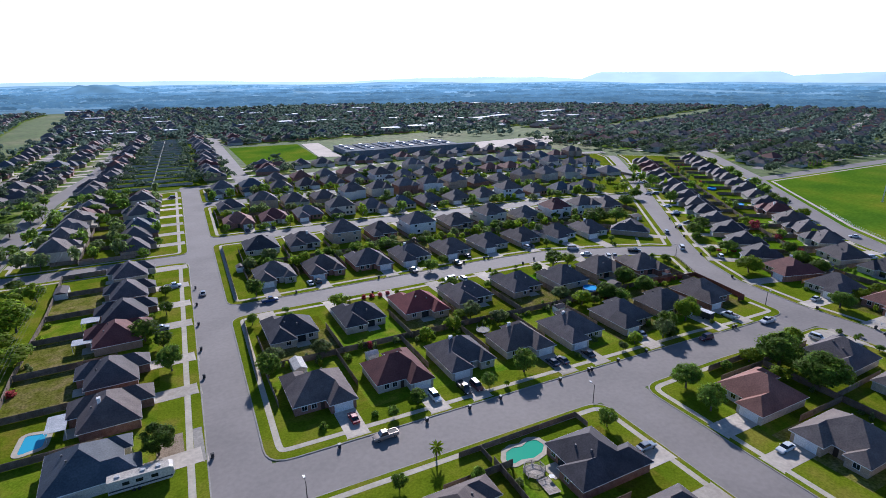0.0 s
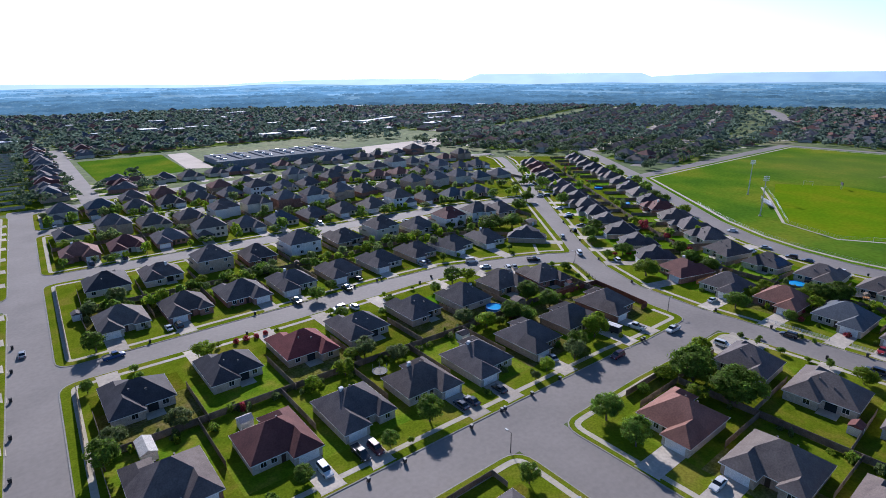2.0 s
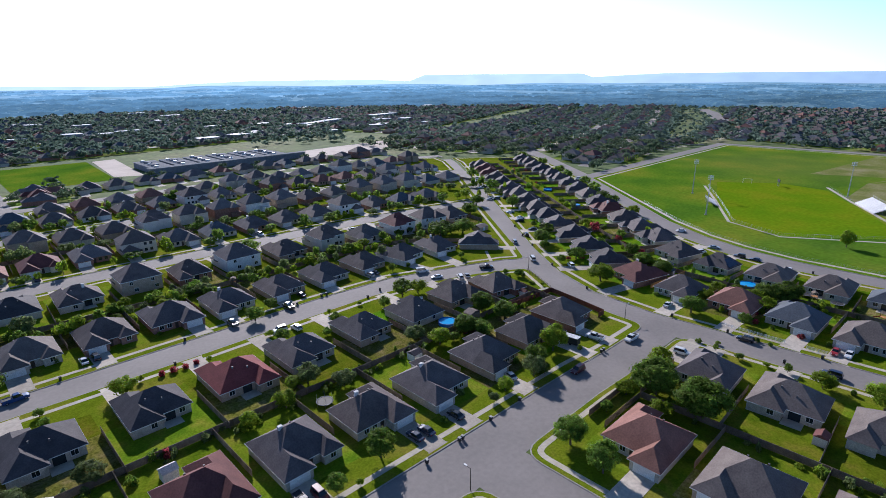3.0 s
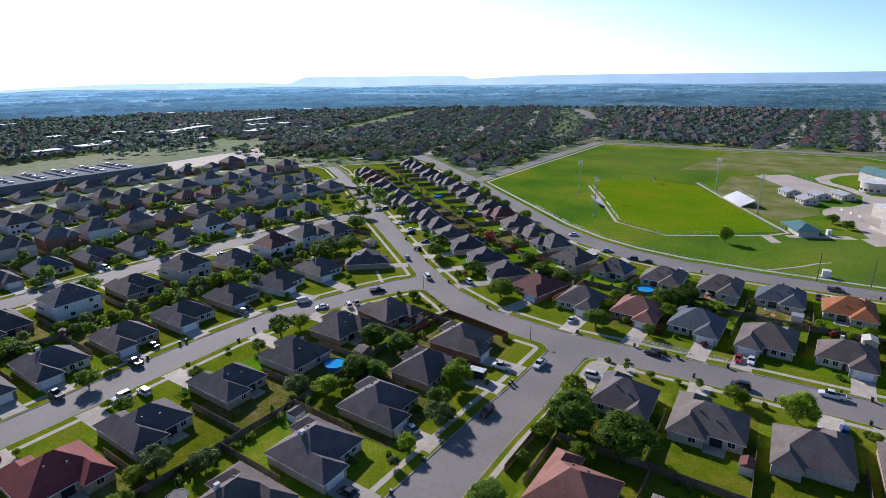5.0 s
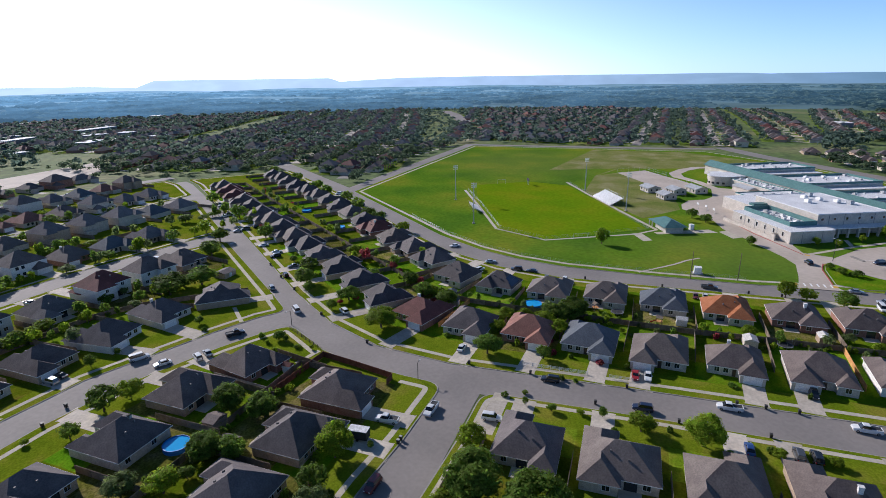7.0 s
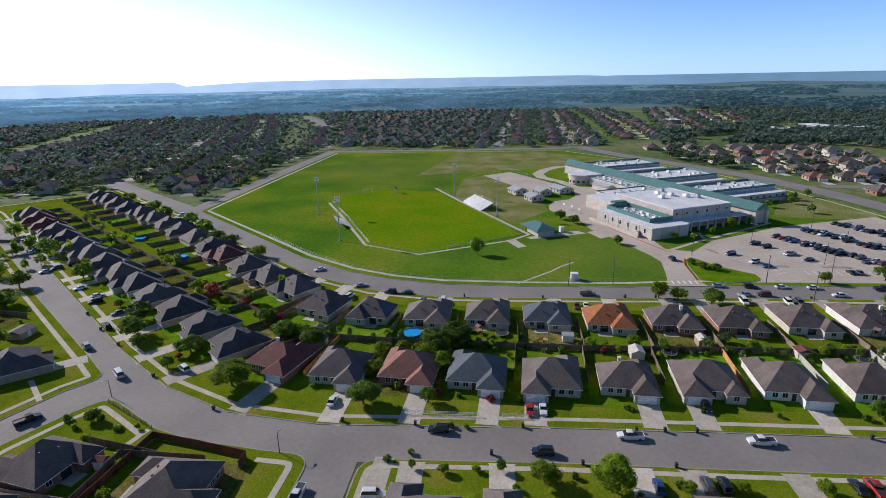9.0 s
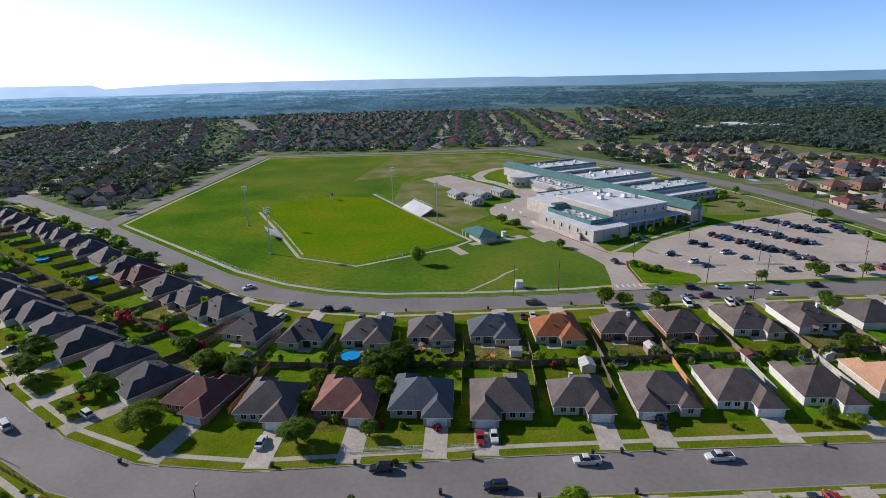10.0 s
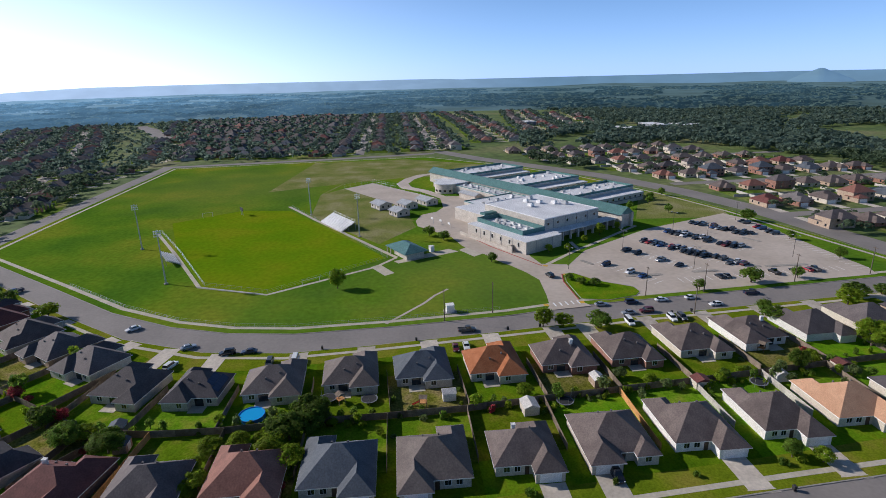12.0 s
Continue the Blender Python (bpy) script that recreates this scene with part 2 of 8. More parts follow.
# ---------------------------------------------------------------- mesh building
class Geo:
    """Gathers vertices and faces for one mesh."""

    def __init__(self):
        self.v, self.f = [], []

    def face(self, *pts):
        k = len(self.v)
        self.v.extend(tuple(p) for p in pts)
        self.f.append(tuple(range(k, k + len(pts))))

    def box(self, x0, x1, y0, y1, z0, z1, turn=0.0, at=(0, 0)):
        c, s, k = math.cos(turn), math.sin(turn), len(self.v)
        for z in (z0, z1):
            for x, y in ((x0, y0), (x1, y0), (x1, y1), (x0, y1)):
                self.v.append((at[0] + c * x - s * y, at[1] + s * x + c * y, z))
        for q in ((3, 2, 1, 0), (4, 5, 6, 7), (0, 1, 5, 4), (1, 2, 6, 5), (2, 3, 7, 6), (3, 0, 4, 7)):
            self.f.append(tuple(k + i for i in q))

    def loft(self, rings, close=True):
        """Joins rings of equal length; caps both ends."""
        k, m = len(self.v), len(rings[0])
        for r in rings:
            self.v.extend(tuple(p) for p in r)
        for a in range(len(rings) - 1):
            for i in range(m):
                j = (i + 1) % m
                self.f.append((k + a * m + i, k + a * m + j, k + (a + 1) * m + j, k + (a + 1) * m + i))
        if close:
            self.f.append(tuple(k + i for i in reversed(range(m))))
            self.f.append(tuple(k + (len(rings) - 1) * m + i for i in range(m)))

    def tube(self, p, q, r0, r1, n=8):
        p, q = Vector(p), Vector(q)
        w = (q - p).normalized()
        a = w.orthogonal().normalized()
        b = w.cross(a)
        ring = lambda c, r: [c + r * (math.cos(t * math.tau / n) * a + math.sin(t * math.tau / n) * b) for t in range(n)]
        self.loft([ring(p, r0), ring(q, r1)])

    def hip(self, x0, x1, y0, y1, z, pitch, back_open=False):
        """A hipped roof over a rectangle, ridge along its longer side. back_open: the end at y1 runs on as a gable inside another roof."""
        w, d = x1 - x0, y1 - y0
        if back_open or d > w:
            h = w / 2 * pitch
            xm = (x0 + x1) / 2
            a, b = (xm, y0 + w / 2, z + h), ((xm, y1, z + h) if back_open else (xm, y1 - w / 2, z + h))
            c = [(x0, y0, z), (x1, y0, z), (x1, y1, z), (x0, y1, z)]
            self.face(c[0], c[1], a), self.face(c[1], c[2], b, a), self.face(c[2], c[3], b), self.face(c[3], c[0], a, b)
        else:
            h = d / 2 * pitch
            ym = (y0 + y1) / 2
            a, b = (x0 + d / 2, ym, z + h), (x1 - d / 2, ym, z + h)
            c = [(x0, y0, z), (x1, y0, z), (x1, y1, z), (x0, y1, z)]
            self.face(c[0], c[1], b, a), self.face(c[1], c[2], b), self.face(c[2], c[3], a, b), self.face(c[3], c[0], a)
        self.face(*reversed([(p[0], p[1], z) for p in c]))
        return z + h

    def mesh(self, name, mats, smooth=False):
        me = bpy.data.meshes.new(name)
        me.from_pydata(self.v, [], self.f)
        for m in (mats if isinstance(mats, (list, tuple)) else [mats]):
            me.materials.append(m)
        if smooth:
            me.shade_smooth()
        me.update()
        return me


def part(name, geo, mat, parent=None, label="", smooth=False):
    ob = new(name, geo.mesh(name, mat, smooth))
    ob.parent = parent
    if label:
        ob["label"] = label
    return ob


def empty(name, m, label, category, group="", kind=""):
    ob = new(name)
    ob.matrix_basis = m
    return tagged(ob, label, category, group, kind)


def polygon_ccw(p):
    return p if sum(p[i - 1][0] * p[i][1] - p[i][0] * p[i - 1][1] for i in range(len(p))) > 0 else p[::-1]


def rounded(p, r):
    """A polygon with its sharp corners rounded off."""
    out, n = [], len(p)
    for i in range(n):
        a, b, c = (Vector(p[(i + k) % n]).to_2d() for k in (-1, 0, 1))
        u, w = (a - b), (c - b)
        ang = u.angle(w)
        if ang > radians(140):
            out.append(tuple(b))
            continue
        t = min(r / math.tan(ang / 2), u.length * 0.45, w.length * 0.45)
        s, e = b + u.normalized() * t, b + w.normalized() * t
        for k in range(6):
            f = k / 5
            out.append(tuple((1 - f) ** 2 * s + 2 * f * (1 - f) * b + f * f * e))
    return out


def inset(p, d):
    """A counter-clockwise polygon moved inwards by d."""
    out, n = [], len(p)
    for i in range(n):
        a, b, c = (Vector(p[(i + k) % n]) for k in (-1, 0, 1))
        n1 = Vector((-(b - a).y, (b - a).x)).normalized()
        n2 = Vector((-(c - b).y, (c - b).x)).normalized()
        m = n1 + n2
        out.append(tuple(b + m * (d / max(0.35, 1 + n1.dot(n2)))))
    return out


def ring(geo, p, q, z):
    n = len(p)
    for i in range(n):
        j = (i + 1) % n
        geo.face((*p[i], z), (*p[j], z), (*q[j], z), (*q[i], z))


def inside(x, y, p):
    hit = False
    for i in range(len(p)):
        (x1, y1), (x2, y2) = p[i - 1], p[i]
        if (y1 > y) != (y2 > y) and x < (x2 - x1) * (y - y1) / (y2 - y1) + x1:
            hit = not hit
    return hit


def to_edge(x, y, dx, dy, p):
    """How far from (x, y) along (dx, dy) to the polygon's border."""
    best = 60.0
    for i in range(len(p)):
        (ax, ay), (bx, by) = p[i - 1], p[i]
        ex, ey = bx - ax, by - ay
        det = ex * dy - ey * dx
        if abs(det) > 1e-9:
            t = (ex * (ay - y) - ey * (ax - x)) / det
            s = (dx * (ay - y) - dy * (ax - x)) / det
            if t > 0.01 and -1e-6 <= s <= 1 + 1e-6:
                best = min(best, t)
    return best


# ---------------------------------------------------------------- ground, streets and blocks
KERB = 0.15
g = Geo()
rings, spokes = [0, 60, 120, 200, 300, 450, 650, 900, 1250, 1700, 2300, 3100, 4000, 4900], 120
pts = []
for r in rings[1:]:
    for s in range(spokes):
        a = s * math.tau / spokes
        x, y = 120 + r * math.cos(a), 60 + r * math.sin(a)
        z = -0.06 - (0 if r < 1300 else (r - 1300) / 3600 * 20)
        pts.append((x, y, z))
g.v = [(120, 60, -0.06)] + pts
for s in range(spokes):
    g.f.append((0, 1 + s, 1 + (s + 1) % spokes))
for k in range(len(rings) - 2):
    for s in range(spokes):
        a, b = 1 + k * spokes + s, 1 + k * spokes + (s + 1) % spokes
        g.f.append((a, a + spokes, b + spokes, b))
tagged(part("ground", g, M_GROUND, smooth=True), "flat dry green country that reaches the horizon", "ground", kind="structure")

road_level = [0]


def road(name, line, width, label, mat=None):
    """A street along a line of points; each lies a few millimetres above the one before."""
    z = 0.0015 * road_level[0]
    road_level[0] = (road_level[0] + 1) % 40
    geo, left, right = Geo(), [], []
    for i, p in enumerate(line):
        a, b = Vector(line[max(0, i - 1)]), Vector(line[min(len(line) - 1, i + 1)])
        d = (b - a).normalized()
        nrm = Vector((-d.y, d.x)) * width / 2
        left.append(tuple(Vector(p) + nrm)), right.append(tuple(Vector(p) - nrm))
    for i in range(len(line) - 1):
        geo.face((*right[i], z), (*right[i + 1], z), (*left[i + 1], z), (*left[i], z))
    return tagged(part(name, geo, mat or M_ROAD), label, "road", kind="structure")


road("road", [(1, -60), (5, 98), (8.5, 200), (16, 420)], 13, "grey residential street between lawns and sidewalks")
road("road", [(3, 91.7), (90, 91.5), (182, 92)], 14.5, "grey cross street past driveways and parked cars")
road("road", [(6, 182), (71, 181.7), (125, 182), (152, 178.6), (174, 170.6), (190, 163.6), (205, 154)], 13.4, "grey cross street that bends towards the main street")
road("road", [(8, 272), (83, 271), (164, 267.5), (200, 265), (247, 256.5), (278, 249)], 13.5, "grey cross street behind the second row of houses")
road("road", [(10, 356), (211, 355.7), (248, 349), (311, 340.2), (348, 339.5)], 13, "grey cross street among dense houses")
road("road", [(10, 415.5), (58, 416)], 13, "grey cross street at the end of the long street")
road("road", [(50, 433), (290, 433), (352, 428), (395, 414)], 12, "grey cross street among dense houses")
road("road", [(380, 394), (372, 380), (268, 241), (212, 173), (192, 142), (183, 122), (181, 100), (183.5, 65), (185.5, 38), (187, 8), (188.5, -26), (192, -200)], 14, "wide grey street that curves between two housing blocks")
road("road", [(520, 422), (463, 346), (385, 244), (324, 175), (294, 138), (279, 108), (272, 82), (272.5, 55), (275, 12), (278.5, -25), (281, -75), (286, -200)], 15, "wide grey street that curves along the playing field")
road("road", [(93.5, 92), (93.5, 60), (94, -60)], 14.5, "grey side street that leads to the crossing")
road("road", [(385, 248), (450, 249), (556, 250), (672, 250)], 11, "grey street along the far edge of the field")
road("road", [(672, 256), (684, 100), (700, -10)], 11, "grey street behind the playing field")
road("road", [(716, -16), (690, -28), (645, -50), (602, -78), (527, -124), (457, -151), (400, -164), (286, -172), (190, -176)], 17, "wide grey through road past the school")
road("road", [(-90, 250.5), (10, 250.5)], 12, "grey side street between back yards")
road("road", [(-70, 256), (-68, 330), (-65, 399), (-56, 453), (-46, 511), (-39, 611), (-31, 763)], 11, "distant grey street")
road("road", [(53, 415), (60, 745)], 12, "distant grey street beside a sports field")

BLOCKS = {
    "block_south_row": [(10.3, 98.5), (80, 97.6), (137, 96.3), (152, 95.1), (176.3, 94.9), (176.9, 106), (178.8, 123.5), (182, 134.5), (187, 143), (193.3, 154), (184, 159.8), (173, 165), (150, 173), (128, 176.3), (71, 176), (13, 177)],
    "block_middle_row": [(13.4, 187), (115, 187.6), (146, 185.5), (180, 174), (194.5, 167.8), (202, 162.2), (213, 176), (264.5, 244), (245, 250.8), (200, 259), (164, 261.5), (83, 265), (16, 266)],
    "block_north_row": [(16.5, 278), (83, 277), (164, 273.5), (200, 271), (247, 262.5), (276, 256), (337, 333.5), (311, 334.2), (246, 343), (211, 349.7), (19, 350)],
    "block_far_row": [(19.5, 362), (211, 361.7), (250, 355), (311, 346.2), (346, 345.5), (374, 385), (384, 409), (350, 421.5), (290, 426.8), (63, 426.8), (61, 409.5), (21, 409)],
    "block_wedge": [(186.8, 97), (189, 65), (190.8, 38), (192.2, 8), (193.6, -26), (198, -162), (278.5, -163), (274.5, -75), (272, -25), (269, 14), (266.3, 55), (265.5, 80), (270, 105), (283.5, 133), (314, 171), (380, 246), (455, 344), (392, 396), (377, 370), (270, 235), (217, 169), (199, 143), (189.5, 121)],
    "block_corner_pool": [(9.6, 85.7), (8.5, -60), (86.8, -60), (86.8, 85)],
    "block_corner_oak": [(100, 85), (100.5, -162), (184.5, -162), (181.8, -26), (180.3, 8), (179, 42), (177.5, 65), (176.3, 84.3), (156, 84.1), (131, 85.2)],
    "block_west": [(-5.5, -60), (-0.3, 98), (3, 190), (4.8, 244.8), (-78, 244.8), (-78, -60)],
    "block_northwest": [(5.2, 256), (10.3, 409), (-57, 409), (-62, 340), (-64, 256)],
}
BLOCKS = {k: rounded(polygon_ccw(v), 5.5) for k, v in BLOCKS.items()}


def block(name, p, walkway=(2.6, 4.0), gap=None):
    """A raised block of lots: a kerb round it, a strip of grass, a sidewalk, and lawn. gap: a rectangle without sidewalk."""
    base = tagged(new(name), "raised block of lawns inside a concrete kerb", "ground", kind="structure")
    kerb, lawn, walk_strip = Geo(), Geo(), Geo()
    top = inset(p, 0.35)
    n = len(p)
    for i in range(n):
        j = (i + 1) % n
        kerb.face((*p[i], -0.05), (*p[j], -0.05), (*p[j], KERB - 0.02), (*p[i], KERB - 0.02))
    ring(kerb, p, top, KERB - 0.02)
    lawn.face(*[(*q, KERB) for q in inset(p, 0.3)])
    outer, inner = inset(p, walkway[0]), inset(p, walkway[1])
    for i in range(n):
        j = (i + 1) % n
        if gap and gap[0] < (outer[i][0] + outer[j][0]) / 2 < gap[2] and gap[1] < (outer[i][1] + outer[j][1]) / 2 < gap[3]:
            continue
        walk_strip.face((*outer[i], KERB + 0.03), (*outer[j], KERB + 0.03), (*inner[j], KERB + 0.03), (*inner[i], KERB + 0.03))
    part("kerb", kerb, M_KERB, base)
    part("lawn", lawn, M_LAWN, base)
    part("sidewalk", walk_strip, M_WALKWAY, base)


for key, p in BLOCKS.items():
    block(key, p, (1.5, 2.9) if key in ("block_corner_pool", "block_corner_oak") else (2.6, 4.0), (165, 107, 195, 139) if key == "block_south_row" else None)
FIELD = polygon_ccw([(292, -164), (288, -100), (284, -15), (280, 10), (278, 48), (278, 80), (282, 101), (290, 121), (306, 146), (334, 178), (390, 243), (450, 243.5), (664, 244), (678, 0), (602, -66), (527, -110), (457, -136), (400, -149)])
FIELD = rounded(FIELD, 6)


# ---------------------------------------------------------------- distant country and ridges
def haze_material(name, dull, bright, low=0.5, near=0.42):
    """Far country, morning haze painted as emission: paler towards the sun and with distance."""
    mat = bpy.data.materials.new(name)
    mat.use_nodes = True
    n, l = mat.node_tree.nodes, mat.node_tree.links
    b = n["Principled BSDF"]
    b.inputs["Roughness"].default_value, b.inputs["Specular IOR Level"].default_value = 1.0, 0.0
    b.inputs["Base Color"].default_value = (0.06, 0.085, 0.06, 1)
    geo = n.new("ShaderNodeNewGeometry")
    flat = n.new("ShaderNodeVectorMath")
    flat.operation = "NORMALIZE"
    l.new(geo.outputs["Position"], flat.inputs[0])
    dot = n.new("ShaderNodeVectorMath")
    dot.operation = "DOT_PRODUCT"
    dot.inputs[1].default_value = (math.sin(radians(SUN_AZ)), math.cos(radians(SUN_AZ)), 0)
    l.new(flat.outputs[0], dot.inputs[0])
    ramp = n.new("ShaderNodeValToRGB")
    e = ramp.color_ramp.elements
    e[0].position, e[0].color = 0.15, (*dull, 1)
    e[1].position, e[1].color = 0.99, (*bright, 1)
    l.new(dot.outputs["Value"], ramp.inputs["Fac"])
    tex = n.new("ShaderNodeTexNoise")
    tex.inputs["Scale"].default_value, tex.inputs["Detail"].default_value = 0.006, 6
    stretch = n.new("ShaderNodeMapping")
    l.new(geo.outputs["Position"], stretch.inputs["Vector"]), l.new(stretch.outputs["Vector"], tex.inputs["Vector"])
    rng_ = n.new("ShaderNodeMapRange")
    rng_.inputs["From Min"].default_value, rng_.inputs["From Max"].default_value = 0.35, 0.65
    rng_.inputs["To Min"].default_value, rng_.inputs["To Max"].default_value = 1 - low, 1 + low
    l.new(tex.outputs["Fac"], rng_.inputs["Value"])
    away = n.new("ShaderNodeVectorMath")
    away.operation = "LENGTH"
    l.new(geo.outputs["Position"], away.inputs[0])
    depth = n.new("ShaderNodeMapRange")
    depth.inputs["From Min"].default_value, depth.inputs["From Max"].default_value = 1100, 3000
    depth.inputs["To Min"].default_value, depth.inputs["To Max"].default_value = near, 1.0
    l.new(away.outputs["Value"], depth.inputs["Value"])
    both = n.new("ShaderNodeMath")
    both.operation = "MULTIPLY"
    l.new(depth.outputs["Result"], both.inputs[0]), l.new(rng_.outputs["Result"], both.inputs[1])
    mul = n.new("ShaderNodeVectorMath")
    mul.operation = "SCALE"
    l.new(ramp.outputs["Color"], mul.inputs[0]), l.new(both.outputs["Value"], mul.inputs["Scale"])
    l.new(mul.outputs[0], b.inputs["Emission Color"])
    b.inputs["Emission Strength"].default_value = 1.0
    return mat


# Painted haze colours, given off as emission: away from the sun, then towards it.
M_HAZE_LAND = haze_material("hazed_far_country", (0.060, 0.105, 0.125), (0.26, 0.43, 0.56), 0.30)
M_HAZE_WOOD = haze_material("hazed_far_woods", (0.034, 0.070, 0.090), (0.17, 0.32, 0.44), 0.3)
M_HAZE_RIDGE = haze_material("hazed_far_ridge", (0.13, 0.23, 0.33), (0.62, 0.76, 0.90), 0.06, 1.0)
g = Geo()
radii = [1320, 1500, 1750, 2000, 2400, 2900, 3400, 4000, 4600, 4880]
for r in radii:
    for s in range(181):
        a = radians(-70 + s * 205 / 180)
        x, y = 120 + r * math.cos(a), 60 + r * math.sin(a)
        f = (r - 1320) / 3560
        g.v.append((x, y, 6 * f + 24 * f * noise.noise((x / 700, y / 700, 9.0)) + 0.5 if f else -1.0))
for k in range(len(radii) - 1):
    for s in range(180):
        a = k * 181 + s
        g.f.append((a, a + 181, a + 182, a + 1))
tagged(part("backdrop", g, M_HAZE_LAND, smooth=True), "hazy blue-green country towards the horizon", "backdrop", kind="structure")


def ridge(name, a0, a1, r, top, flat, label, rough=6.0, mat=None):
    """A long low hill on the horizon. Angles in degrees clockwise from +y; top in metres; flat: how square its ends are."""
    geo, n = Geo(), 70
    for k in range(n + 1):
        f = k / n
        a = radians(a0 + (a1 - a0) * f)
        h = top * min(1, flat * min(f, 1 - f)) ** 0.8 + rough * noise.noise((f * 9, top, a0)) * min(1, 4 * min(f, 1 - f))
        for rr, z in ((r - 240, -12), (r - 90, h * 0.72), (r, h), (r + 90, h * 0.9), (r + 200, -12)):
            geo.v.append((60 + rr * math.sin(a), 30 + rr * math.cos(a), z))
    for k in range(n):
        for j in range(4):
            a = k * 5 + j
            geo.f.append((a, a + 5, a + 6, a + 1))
    return tagged(part(name, geo, mat or M_HAZE_RIDGE, smooth=True), label, "hill", kind="structure")


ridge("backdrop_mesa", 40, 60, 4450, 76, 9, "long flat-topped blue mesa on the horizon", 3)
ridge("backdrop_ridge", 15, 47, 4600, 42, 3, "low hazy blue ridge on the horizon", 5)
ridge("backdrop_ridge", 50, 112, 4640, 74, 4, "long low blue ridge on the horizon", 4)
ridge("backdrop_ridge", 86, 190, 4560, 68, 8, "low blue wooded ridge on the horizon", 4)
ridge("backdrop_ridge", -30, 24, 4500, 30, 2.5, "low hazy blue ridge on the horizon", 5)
ridge("backdrop_hill", -8.4, -1.8, 2700, 35, 3.6, "small dark wooded hill before the horizon", 4, M_HAZE_WOOD)
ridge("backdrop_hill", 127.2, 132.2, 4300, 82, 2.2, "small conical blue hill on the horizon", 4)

# ---------------------------------------------------------------- houses
house_protos = {}


def window(parent, x, y, z, w, h, ny, fine=True):
    """A framed pane in a wall that faces along ny times y."""
    fr, pane = Geo(), Geo()
    y0, y1 = sorted((y - 0.03 * ny, y + 0.06 * ny))
    for a, b, c, d in ((-w / 2 - .09, w / 2 + .09, -.09, 0), (-w / 2 - .09, w / 2 + .09, h, h + .09), (-w / 2 - .09, -w / 2, 0, h), (w / 2, w / 2 + .09, 0, h), (-.025, .025, 0, h)):
        fr.box(x + a, x + b, y0, y1, z + c, z + d)
    pane.box(x - w / 2, x + w / 2, *sorted((y - 0.02 * ny, y + 0.02 * ny)), z, z + h)
    if not fine:
        part("window", pane, M_GLASS, parent, "dark window pane")
        return
    win = part("window", fr, M_WHITE, parent, "white framed window")
    part("pane", pane, M_GLASS, win)


def rect_ring(geo, a, b, c, e, z0, z1, t=0.06):
    """A rectangular frame of boards round an eave."""
    o = len(geo.v)
    for q, z in ((0, z0), (0, z1), (t, z1), (t, z0)):
        geo.v += [(a + q, c + q, z), (b - q, c + q, z), (b - q, e - q, z), (a + q, e - q, z)]
    for k in range(4):
        for j in range(4):
            m, n = o + 4 * k, o + 4 * ((k + 1) % 4)
            geo.f.append((m + j, m + (j + 1) % 4, n + (j + 1) % 4, n + j))


